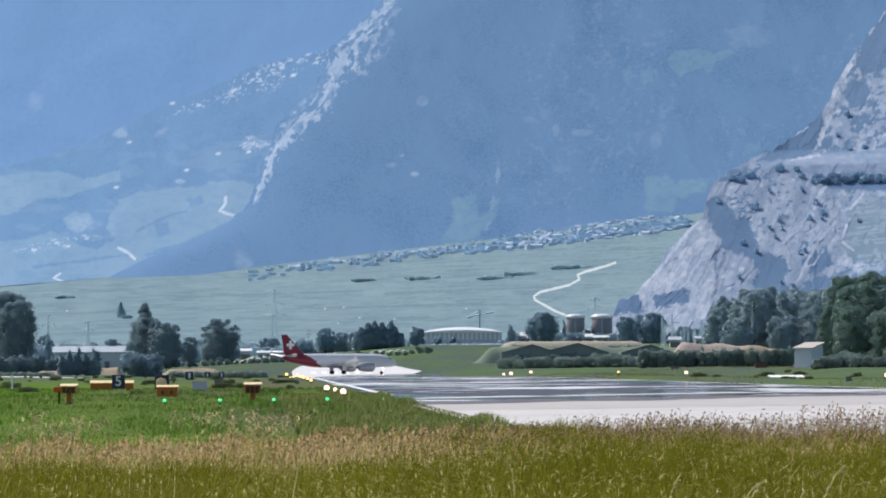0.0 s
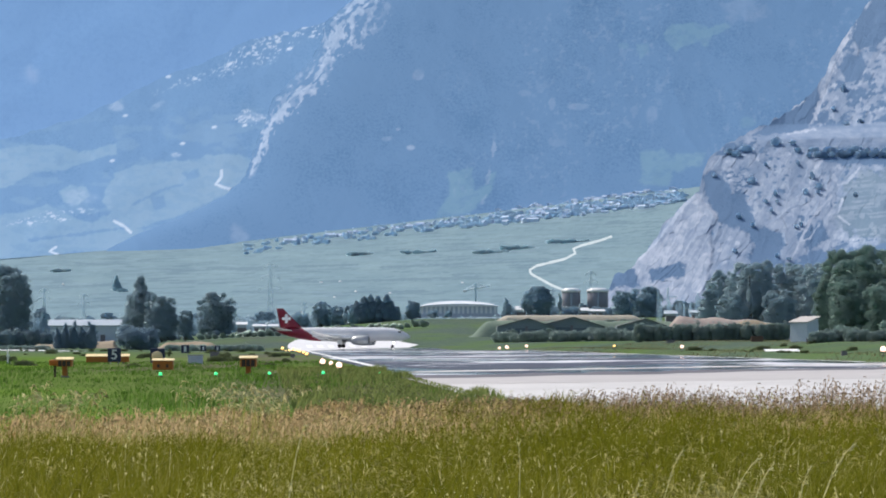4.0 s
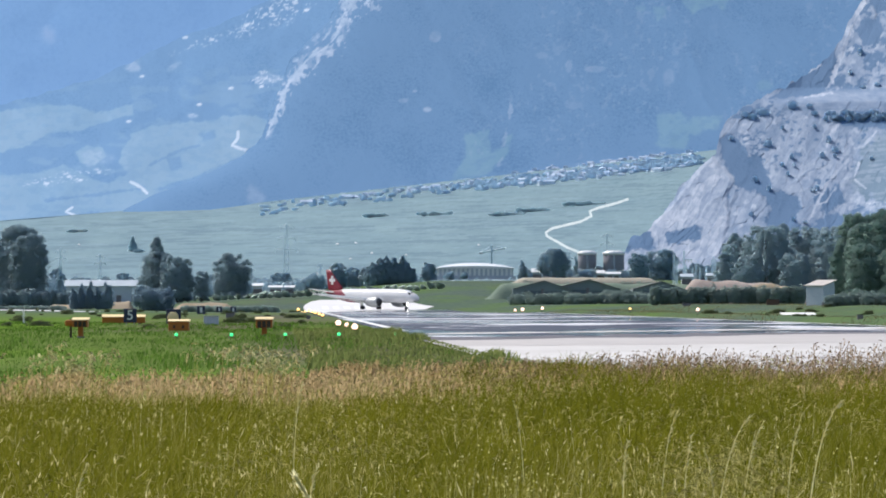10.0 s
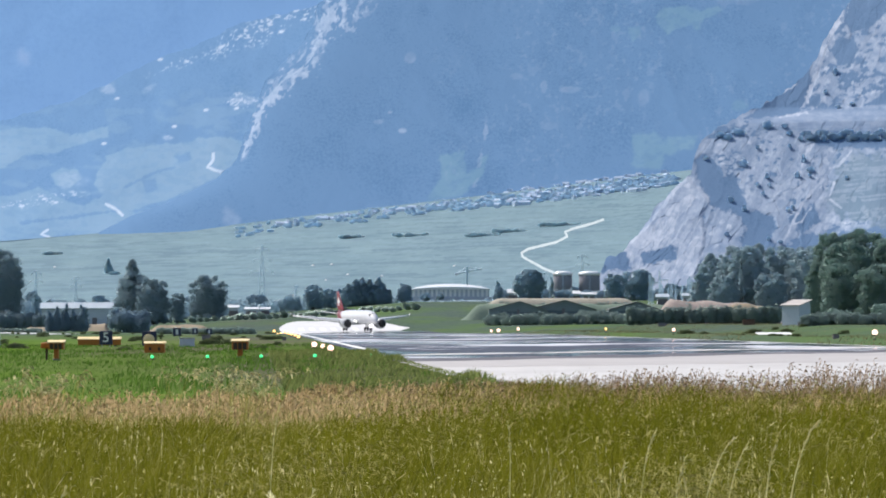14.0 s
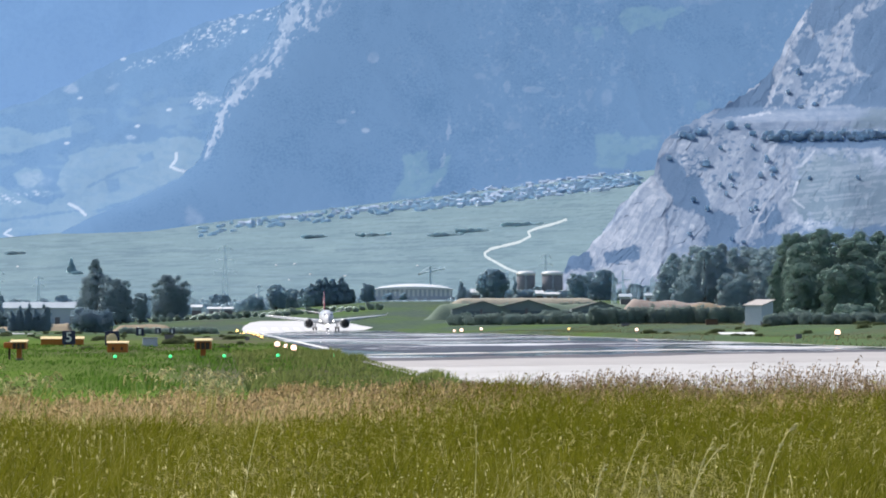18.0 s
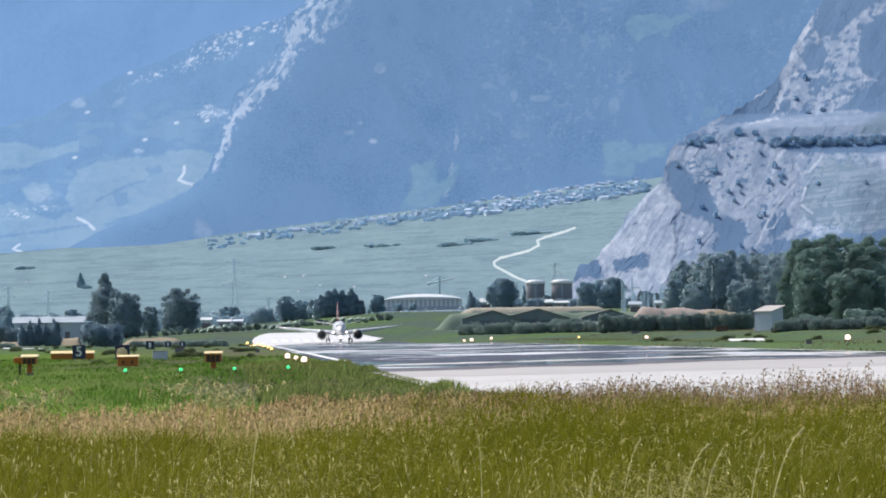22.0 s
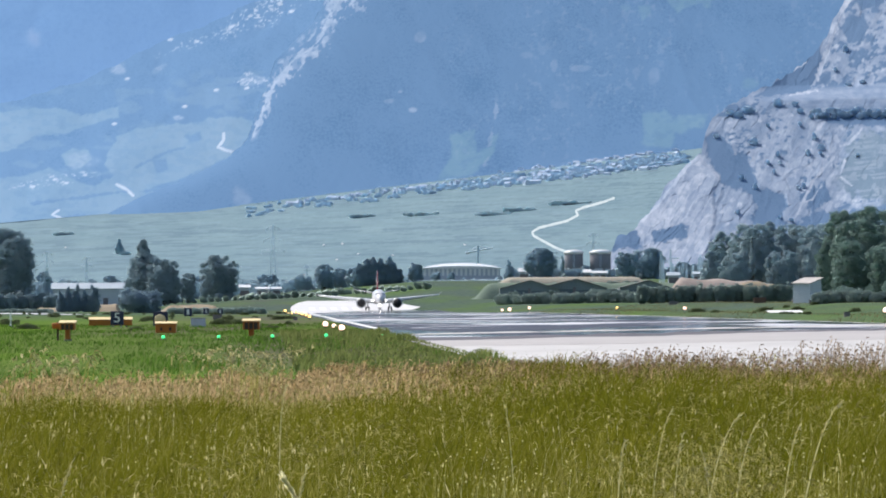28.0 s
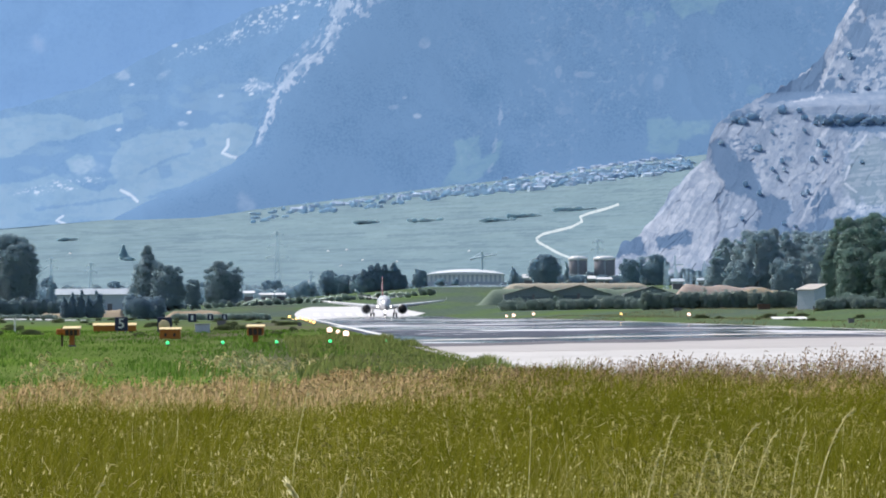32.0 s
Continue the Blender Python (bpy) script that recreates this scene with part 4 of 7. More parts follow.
        for o in (-0.38, 0.38):
            w = part("wheel", lathe(bmesh.new(), [(0.2, -0.18), (0.42, -0.18), (0.5, -0.1), (0.5, 0.1), (0.42, 0.18), (0.2, 0.18)], 20), M_DARK, gear, "black tyre", m=pose(-0.6, s * 2.97 + o, 0.5, 90), flat=False)
    gear = part("nose_gear", tube(bmesh.new(), (13.2, 0, 0.36), (13.4, 0, 2.1), 0.1, 0.12, 10), M_GREY, plane, "nose landing gear leg")
    for o in (-0.22, 0.22):
        part("wheel", lathe(bmesh.new(), [(0.14, -0.11), (0.3, -0.11), (0.36, -0.05), (0.36, 0.05), (0.3, 0.11), (0.14, 0.11)], 18), M_DARK, gear, "black tyre", m=pose(13.2, o, 0.36, 90), flat=False)
    # Taxi light lens enlarged to stand for its glare.
    part("landing_light", lathe(bmesh.new(), [(0.02, -0.1), (0.30, -0.04), (0.33, 0.06), (0.02, 0.1)], 14, "X"), M_BEAM, gear, "glowing taxi light", m=pose(13.55, 0, 1.35), flat=False)
    for s in (-1, 1):
        part("landing_light", lathe(bmesh.new(), [(0.02, -0.1), (0.2, -0.04), (0.22, 0.06), (0.02, 0.1)], 14, "X"), M_BEAM, plane, "glowing landing light", m=pose(5.0, s * 1.75, 2.55), flat=False)
    return plane


PLANE = airliner()


# ---- trees ----
def quads_at(points, size, out=None, seed=1):
    """Leaf clumps: one bent quad at each point, turned at random, more or less facing outwards."""
    g = np.random.default_rng(seed)
    n = len(points)
    nor = g.normal(size=(n, 3)) * 0.28
    if out is not None:
        nor = nor + out
    nor /= np.linalg.norm(nor, axis=1, keepdims=True) + 1e-9
    ref = g.normal(size=(n, 3))
    t = np.cross(nor, ref)
    t /= np.linalg.norm(t, axis=1, keepdims=True) + 1e-9
    u = np.cross(nor, t)
    s = (size * g.uniform(0.6, 1.3, n))[:, None]
    drop = nor * s * 0.25
    v = np.stack([points - t * s - drop, points - u * s * 0.7, points + t * s - drop, points + u * s * 0.7], 1).reshape(-1, 3)
    f = np.arange(n * 4).reshape(n, 4)
    return v, f


def leaf_mesh(name, p, out, size, mat, seed):
    """A mass of leaf clumps that follow the form of the crown; p may come with the solid heart of the crown."""
    pts, core_v, core_f = p
    # Clumps tip upwards and towards the camera.
    lie = 0.8 * out / (np.linalg.norm(out, axis=1, keepdims=True) + 1e-9) + (-0.15, -0.35, 0.45)
    v, f = quads_at(pts, size, lie * 1.8, seed)
    me = mesh_np(name, np.concatenate([v, core_v]), np.concatenate([f, core_f + len(v)]), mat, True)
    # the crown is shaded as one soft body, its normals leaned to the camera to even the light, with a little of each
    # clump's own turn
    g = np.random.default_rng(seed)
    body = core_v.reshape(-1, 48, 3)
    body = (body - body.mean(1, keepdims=True)).reshape(-1, 3)
    away = out / (np.linalg.norm(out, axis=1, keepdims=True) + 1e-9)
    body /= np.linalg.norm(body, axis=1, keepdims=True) + 1e-9
    nor = np.concatenate([np.repeat(away + g.normal(0, 0.15, away.shape), 4, 0), body]) * 0.62 + (-0.08, -0.55, 0.22)
    nor /= np.linalg.norm(nor, axis=1, keepdims=True) + 1e-9
    me.normals_split_custom_set_from_vertices(nor.tolist())
    return me


def hearts(lobes, share):
    """Closed, lumpy bodies inside the lobes, so that no crown can be looked through from end to end."""
    a, e = np.meshgrid(np.linspace(0, math.tau, 8), np.linspace(-1.5, 1.5, 6))
    unit = np.stack([np.cos(a) * np.cos(e), np.sin(a) * np.cos(e), np.sin(e)], -1).reshape(-1, 3)
    face = grid_faces(6, 8)
    lo = np.asarray(lobes, float)
    lump = 0.85 + 0.3 * lattice(np.arange(len(unit))[None, :], np.arange(len(lo))[:, None], 5)
    v = lo[:, None, :3] + unit[None] * lo[:, None, 3:] * share * lump[..., None]
    f = face[None] + (np.arange(len(lo)) * len(unit))[:, None, None]
    return v.reshape(-1, 3), f.reshape(-1, 4)


def crown_points(lobes, size, seed, density=1.5, whole=0.8):
    """Places for leaf clumps over a set of lobes. whole: how far the leaves follow the crown as one body."""
    g = np.random.default_rng(seed)
    pts, outs = [], []
    lo = np.asarray(lobes, float)
    low, high = (lo[:, :3] - lo[:, 3:]).min(0), (lo[:, :3] + lo[:, 3:]).max(0)
    mid, half = (low + high) / 2 - (0, 0, 0.1 * (high - low)[2]), (high - low) / 2 + 1e-6
    for cx, cy, cz, rx, ry, rz in lobes:
        n = int(density * 4 * math.pi * ((rx * ry + rx * rz + ry * rz) / 3) / (2.2 * size * size)) + 6
        d = g.normal(size=(n, 3))
        d /= np.linalg.norm(d, axis=1, keepdims=True)
        k = g.uniform(0.74, 1.06, (n, 1)) + 0.22 * (g.uniform(0, 1, (n, 1)) > 0.9)
        p = d * k * (rx, ry, rz)
        keep = fbm(p[:, 0] / (rx * 0.45) + cx, p[:, 2] / (rz * 0.45) + cz + p[:, 1] / ry, 3, seed) > 0.28
        p = p + (cx, cy, cz)
        w = (p - mid) / half
        w /= np.linalg.norm(w, axis=1, keepdims=True) + 1e-6
        pts.append(p[keep])
        outs.append(((1 - whole) * d + whole * w + (0, 0, 0.25))[keep])
    return (np.concatenate(pts), *hearts(lobes, 0.72)), np.concatenate(outs)


def lobes_of(kind, w, h, seed):
    g = np.random.default_rng(seed)
    lobes, z0 = [], h * 0.12
    if kind == "broad":
        # a wide, uneven dome whose foliage reaches nearly to the ground
        lobes.append((0, 0, h * 0.44, w * 0.43, w * 0.38, h * 0.43))
        for k in range(80):
            t, a = 0.06 + 0.90 * (k + g.uniform(0, 1)) / 80, g.uniform(0, math.tau)
            s = w * g.uniform(0.05, 0.11)
            reach = w * 0.5 * max(0.1, 1 - abs((t - 0.44) / 0.58) ** (3.4 if t < 0.44 else 3.0)) ** 0.5 * (0.92 + 0.08 * math.sin(t * 9 + seed)) * g.uniform(0.78, 1.05)
            lobes.append((math.cos(a) * max(0, reach - s), math.sin(a) * max(0, reach - s), min(h * t, h - s * 0.6), s * g.uniform(0.9, 1.5), s, s * g.uniform(0.7, 1.0)))
    elif kind == "spire":
        lobes.append((0, 0, h * 0.45, w * 0.26, w * 0.26, h * 0.36))
        for k in range(18):
            t = (k + 0.5) / 18
            a, reach = k * 2.4, w * 0.5 * (1 - t) ** 0.75
            s = w * (0.10 + 0.12 * (1 - t)) * g.uniform(0.8, 1.15)
            lobes.append((math.cos(a) * max(0, reach - s), math.sin(a) * max(0, reach - s), h * (0.12 + 0.84 * t), s, s, s * 1.15))
    elif kind == "tall":
        lobes.append((0, 0, h * 0.42, w * 0.32, w * 0.30, h * 0.34))
        for k in range(20):
            t = (k + 0.5) / 20
            a, reach = k * 2.4, w * 0.5 * min(1.0, 1.25 * (1 - t) ** 0.6)
            s = w * (0.09 + 0.11 * (1 - t)) * g.uniform(0.8, 1.3)
            lobes.append((math.cos(a) * max(0, reach - s), math.sin(a) * max(0, reach - s), h * (0.12 + 0.83 * t), s, s, s * 1.05))
    elif kind == "column":
        for k in range(9):
            t = k / 8
            s = w * 0.5 * (1 - 0.75 * t ** 1.6) * g.uniform(0.8, 1.0)
            lobes.append((g.uniform(-0.1, 0.1) * w, g.uniform(-0.1, 0.1) * w, h * (0.12 + 0.80 * t), s, s, h * 0.10))
    elif kind == "bush":
        lobes.append((0, 0, h * 0.40, w * 0.42, w * 0.38, h * 0.42))
        for k in range(10):
            a, s = g.uniform(0, math.tau), w * g.uniform(0.13, 0.22)
            lobes.append((math.cos(a) * (w / 2 - s), math.sin(a) * (w / 2 - s), h * g.uniform(0.25, 0.72), s, s, min(s, h * 0.28)))
    return lobes


TREE_SEED = [100]


def tree(x, y, w, h, kind, mat, label, category="tree", size=0.4, density=1.15, name="tree", group="", z=None):
    TREE_SEED[0] += 1
    seed = TREE_SEED[0]
    lobes = lobes_of(kind, w, h, seed)
    t = thing(name, label, category, group, pose(x, y, gz(x, y) - 0.05 if z is None else z))
    if kind != "bush":
        bm = bmesh.new()
        r0 = 0.035 * h + 0.05
        tube(bm, (0, 0, -0.2), (0.1, 0, h * 0.35), r0, r0 * 0.6, 8)
        tube(bm, (0.1, 0, h * 0.34), (0, 0, h * 0.8), r0 * 0.6, r0 * 0.2, 7)
        for cx, cy, cz, rx, ry, rz in lobes[1:8]:
            tube(bm, (0.08, 0, min(cz * 0.6, h * 0.6)), (cx * 0.8, cy * 0.8, cz), r0 * 0.3, r0 * 0.1, 5)
        part("trunk", bm, M_BARK, t)
    p, o = crown_points(lobes, size, seed, density)
    c = new("crown", leaf_mesh("crown", p, o, size, mat, seed))
    c.parent = t
    return t


def tree_between(x0, x1, top, d, kind, mat, label, size=0.4, density=1.15, category="tree", name="tree", group=""):
    """A tree that reaches between two bearings and up to a rise, d metres away."""
    x = ((x0 + x1) / 2 - 784) * ARC * d
    w = (x1 - x0) * ARC * d
    z = gz(x, d) - 0.05
    return tree(x, d, w, EYE + (650 - top) * ARC * d - z, kind, mat, label, category, size, density, name, group, z)


L_OAK = "dense dark broad-leaved tree at the airfield's edge"
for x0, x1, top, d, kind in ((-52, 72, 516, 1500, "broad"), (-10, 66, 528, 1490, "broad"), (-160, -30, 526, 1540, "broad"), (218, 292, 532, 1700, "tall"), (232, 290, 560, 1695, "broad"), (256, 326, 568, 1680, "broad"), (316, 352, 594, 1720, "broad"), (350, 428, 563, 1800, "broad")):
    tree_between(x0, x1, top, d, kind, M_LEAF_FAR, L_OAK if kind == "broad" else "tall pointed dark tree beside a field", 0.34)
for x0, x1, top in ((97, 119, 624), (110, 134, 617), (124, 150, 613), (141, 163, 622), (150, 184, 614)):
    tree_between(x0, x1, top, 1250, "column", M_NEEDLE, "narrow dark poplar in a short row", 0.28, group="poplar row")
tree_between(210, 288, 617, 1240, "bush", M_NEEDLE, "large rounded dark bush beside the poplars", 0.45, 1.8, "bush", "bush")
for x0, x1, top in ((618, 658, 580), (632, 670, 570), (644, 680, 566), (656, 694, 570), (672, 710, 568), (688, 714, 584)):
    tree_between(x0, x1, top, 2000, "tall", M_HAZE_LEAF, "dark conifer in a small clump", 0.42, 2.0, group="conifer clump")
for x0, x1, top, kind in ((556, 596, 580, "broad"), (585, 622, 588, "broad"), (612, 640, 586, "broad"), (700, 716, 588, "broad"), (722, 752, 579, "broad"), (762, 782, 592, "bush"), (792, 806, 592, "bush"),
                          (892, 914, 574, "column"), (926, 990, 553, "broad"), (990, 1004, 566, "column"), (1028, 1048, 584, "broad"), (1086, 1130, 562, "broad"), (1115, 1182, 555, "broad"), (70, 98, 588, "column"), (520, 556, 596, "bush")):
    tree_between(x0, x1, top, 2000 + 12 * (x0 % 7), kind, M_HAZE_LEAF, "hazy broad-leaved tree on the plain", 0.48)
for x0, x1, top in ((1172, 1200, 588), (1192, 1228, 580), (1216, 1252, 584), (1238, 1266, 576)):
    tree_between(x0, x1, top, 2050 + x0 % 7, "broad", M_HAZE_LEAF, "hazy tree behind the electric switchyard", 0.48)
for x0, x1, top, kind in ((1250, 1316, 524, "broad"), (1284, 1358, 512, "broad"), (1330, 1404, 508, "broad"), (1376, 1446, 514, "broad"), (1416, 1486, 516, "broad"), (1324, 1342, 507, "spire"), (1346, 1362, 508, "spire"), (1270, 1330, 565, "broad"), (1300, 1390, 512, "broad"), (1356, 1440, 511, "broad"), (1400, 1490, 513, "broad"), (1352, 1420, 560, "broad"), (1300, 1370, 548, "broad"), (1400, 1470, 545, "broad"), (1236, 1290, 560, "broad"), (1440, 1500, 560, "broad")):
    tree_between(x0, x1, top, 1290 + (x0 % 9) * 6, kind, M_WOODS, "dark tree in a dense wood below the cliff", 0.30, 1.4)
for x0, x1, top, d in ((1446, 1548, 488, 720), (1490, 1608, 484, 730), (1466, 1580, 506, 705), (1552, 1690, 488, 725), (1548, 1660, 505, 704), (1620, 1740, 496, 708), (1640, 1760, 478, 735), (1468, 1562, 545, 690), (1530, 1650, 548, 685), (1630, 1750, 540, 690), (1440, 1500, 540, 715)):
    tree_between(x0, x1, top, d, "broad", M_LEAF, "large leafy green tree beside the runway", 0.19, 1.2)
tree_between(1478, 1536, 622, 660, "bush", M_LEAF, "rounded green bush beside the hut", 0.22, 1.6, "bush", "bush")
tree_between(1560, 1640, 612, 655, "bush", M_LEAF, "rounded green bush under the trees", 0.22, 1.6, "bush", "bush")
# Garden leaves blued for the haze over the village.
M_GARDEN = leafy("hazed_garden_leaves", (0.62, 0.77, 0.88), (0.67, 0.81, 0.91), 0.9)
for x0, x1, top, kind in ((62, 98, 590, "broad"), (96, 140, 600, "bush"), (128, 176, 603, "bush"), (176, 220, 598, "broad"), (-60, 60, 600, "bush"), (296, 340, 602, "bush"), (330, 372, 600, "broad"), (424, 462, 604, "bush"), (452, 500, 598, "broad"), (500, 536, 604, "bush")):
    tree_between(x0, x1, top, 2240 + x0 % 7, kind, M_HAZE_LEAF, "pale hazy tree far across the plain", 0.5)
lone = fan_at(-571, 90)
tree(lone.x, lone.y, 8, 10.5, "spire", M_VINE, "lone conifer among the vineyards", size=0.9, z=lone.z - 0.5)
lone = fan_at(-560, 88)
tree(lone.x, lone.y, 9, 3, "bush", M_VINE, "low bush beside the lone conifer", "bush", 0.8, 1.4, "bush", "", lone.z - 0.5)

first = None
for k in range(30):
    x0 = 360 + k * 13.6 + 3 * lattice(k, 1, 1)
    d = 1740 + 40 * lattice(k, 2, 3)
    x = (x0 - 784) * ARC * d
    s = 0.70 + 0.45 * lattice(k, 5, 2)
    if first is None:
        first = tree(x, d, 3.2, 2.6, "bush", M_LEAF2, "small rounded grey-green orchard tree", "tree", 0.35, 1.4, "orchard_tree", "orchard row")
    else:
        c = copy_thing(first, pose(x, d, gz(x, d) - 0.1, 0, 0, k * 40))
        c.scale = (s, s, s)


def hedge(x0, x1, top, d, mat, label, size=0.4, step=0.8, depth=3, name="hedge"):
    """A long hedge of many small lobes."""
    g = np.random.default_rng(int(abs(x0)))
    xa, xb = (x0 - 784) * ARC * d, (x1 - 784) * ARC * d
    lobes = []
    n = max(4, int((xb - xa) / step))
    for k in range(n):
        x = xa + (xb - xa) * (k + g.uniform(0.1, 0.9)) / n
        z = gz(x, d)
        h = (EYE + (650 - top) * ARC * d - z) * g.uniform(0.8, 1.04)
        lobes.append((x, d + g.uniform(-depth, depth) / 2, z + h * 0.48, step * 1.3, step * 1.3, h * 0.55))
    p, o = crown_points(lobes, size, int(abs(x0)) + 3, 1.9, 0.0)
    return tagged(new(name, leaf_mesh(name, p, o, size, mat, 5)), label, "hedge")


hedge(1128, 1402, 619, 1180, M_HEDGE, "long dense dark green hedge across the field", 0.42, 1.2)
hedge(876, 1140, 613, 1560, M_HEDGE, "dark green hedge behind the shelters", 0.5, 1.6)
for x0, x1, top in ((902, 922, 626), (950, 972, 629), (968, 984, 624), (1040, 1066, 622), (1056, 1082, 626), (1072, 1100, 620), (1094, 1116, 624), (884, 900, 632), (1000, 1012, 632)):
    tree_between(x0, x1, top, 1476 + x0 % 9, "bush", M_HEDGE, "dark rounded bush before the shelters", 0.36, 1.4, "bush", "bush", "bushes before the shelters")
hedge(884, 1010, 634, 1400, M_HEDGE, "dark rank undergrowth before the shelters", 0.36, 1.6, 14)
hedge(985, 1150, 630, 1410, M_HEDGE, "dark rank undergrowth before the shelters", 0.36, 1.8, 16)
hedge(905, 1186, 590, 2092, M_HAZE_LEAF, "hazy dark trees round the storage tanks", 0.5, 2.0, 8, "tree_belt")
hedge(-120, 120, 628, 1480, M_LEAF_FAR, "low dark hedge at the edge of the airfield", 0.4, 1.2)
hedge(745, 900, 611, 1960, M_HAZE_LEAF, "hazy hedge on the rising field", 0.5, 1.6)
hedge(1440, 1740, 632, 600, M_HEDGE, "rough green growth along the bank", 0.16, 0.7)
for x0, x1, top in ((722, 772, 485), (848, 900, 485), (898, 948, 478), (982, 1040, 467), (628, 658, 488), (104, 128, 516)):
    d = 3900.0
    b = (x0 + x1) / 2 - 784
    r_ = 650 - top - 10
    d = float(fan_d(b, r_))
    base = spot(b, r_, d)
    w = (x1 - x0) * ARC * d
    lobes = [(base.x + w * (k / 11 - 0.5) * 1.15, base.y - 4, base.z + 0.3 + 0.8 * lattice(k, x0, 1), 2.2 * (0.5 + lattice(k, x0, 4)), 2.0, 0.4 + 1.4 * lattice(k, x0, 2)) for k in range(12)]
    p, o = crown_points(lobes, 0.6, x0, 1.4, 0.0)
    tagged(new("hedge", leaf_mesh("hedge", p, o, 0.6, M_VINE, 5)), "blue-green hedge between vineyard plots", "hedge")


hedge(300, 470, 656, 1200, M_LEAF2, "low pale scrubby hedge beside the taxiway", 0.3, 0.8)
hedge(-60, 90, 656, 1180, M_LEAF2, "low pale scrubby hedge beside the taxiway", 0.3, 0.8)


def low_scrub():
    """Tussocks and low bushes over the rough ground left of the runway, and on the bank to its right."""
    g = np.random.default_rng(44)
    lobes = []
    for k in range(150):
        if k < 95:
            d = g.uniform(330, 1150)
            x = left_edge(d) - 3 - g.uniform(0, 1) ** 1.3 * (0.045 * d + 12)
        else:
            d = g.uniform(330, 620)
            x = right_edge(d) + g.uniform(4, 34)
        h = g.uniform(0.12, 0.42)
        lobes.append((x, d, gz(x, d) + h * 0.3, h * g.uniform(1.0, 3.2), h * 2, h))
    p, o = crown_points(lobes, 0.12, 4, 1.1, 0.0)
    tagged(new("low_scrub", leaf_mesh("low_scrub", p, o, 0.12, M_TUSSOCK, 6)), "grey-green tussocks and low scrub on rough ground", "scrub", kind="stuff")


low_scrub()


def far_woods():
    """The hazy line of far trees along the foot of the slopes."""
    g = np.random.default_rng(4)
    lobes = []
    for k in range(420):
        x0 = g.uniform(-250, 1350)
        d = g.uniform(2080, 2260)
        x = (x0 - 784) * ARC * d
        z = gz(x, d)
        top = 604 + 10 * fbm(x0 / 40, 0, 3, 3) - 9 * smooth(520, 640, x0) * smooth(760, 700, x0)
        h = max(1.6, EYE + (650 - top) * ARC * d - z) * g.uniform(0.7, 1.05)
        lobes.append((x, d, z + h * 0.45, h * g.uniform(0.4, 0.7), h * 0.5, h * 0.58))
    p, o = crown_points(lobes, 0.65, 9, 0.9, 0.0)
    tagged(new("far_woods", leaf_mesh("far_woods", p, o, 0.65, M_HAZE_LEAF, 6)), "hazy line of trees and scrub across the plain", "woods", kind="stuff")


far_woods()


# scrub and small trees that cling to the cliff
def cliff_scrub():
    g = np.random.default_rng(12)
    lobes = []
    spots = [(1380, 300, 11, 9), (1410, 300, 6, 4), (1328, 312, 14, 7), (1310, 320, 10, 7), (1296, 316, 8, 6)]
    for k in range(70):
        spots.append((1440 + k * 4.6 + g.uniform(-2, 2), 316 + g.uniform(-5, 7) + 0.03 * k, g.uniform(5, 9), g.uniform(4, 8)))
    for k in range(12):
        x, y = g.uniform(1270, 1640), g.uniform(330, 520)
        spots.append((x, y, g.uniform(2.5, 5), g.uniform(2.5, 5)))
    spots += [(1337, 368, 9, 9), (1419, 313, 7, 5), (1433, 388, 5, 8), (1444, 360, 5, 9), (1456, 378, 7, 7), (1379, 390, 4, 6), (1362, 404, 4, 4), (1372, 420, 3, 5), (1520, 392, 4, 4), (1500, 205, 5, 8), (1482, 240, 4, 5), (1505, 268, 6, 5), (1530, 262, 6, 4)]
    for k in range(7):
        x, y = 1255 + 115 * g.uniform(0, 1), g.uniform(366, 490)
        if float(within(np.array([x]), np.array([y]), CLEFT, 5)[0]) > 0.5:
            spots.append((x, y, g.uniform(3, 7), g.uniform(2.5, 6)))
    for x, y, w, h in spots:
        d = float(cliff_d(x - 784, 650 - y)) - 2
        c = spot(x - 784, 650 - y, d)
        lobes.append((c.x, c.y, c.z, w * ARC * d, 2.0, h * ARC * d))
    p, o = crown_points(lobes, 0.5, 8, 1.2, 0.0)
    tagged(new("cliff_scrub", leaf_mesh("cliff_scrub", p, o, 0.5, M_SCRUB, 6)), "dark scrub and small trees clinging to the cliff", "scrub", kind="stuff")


cliff_scrub()


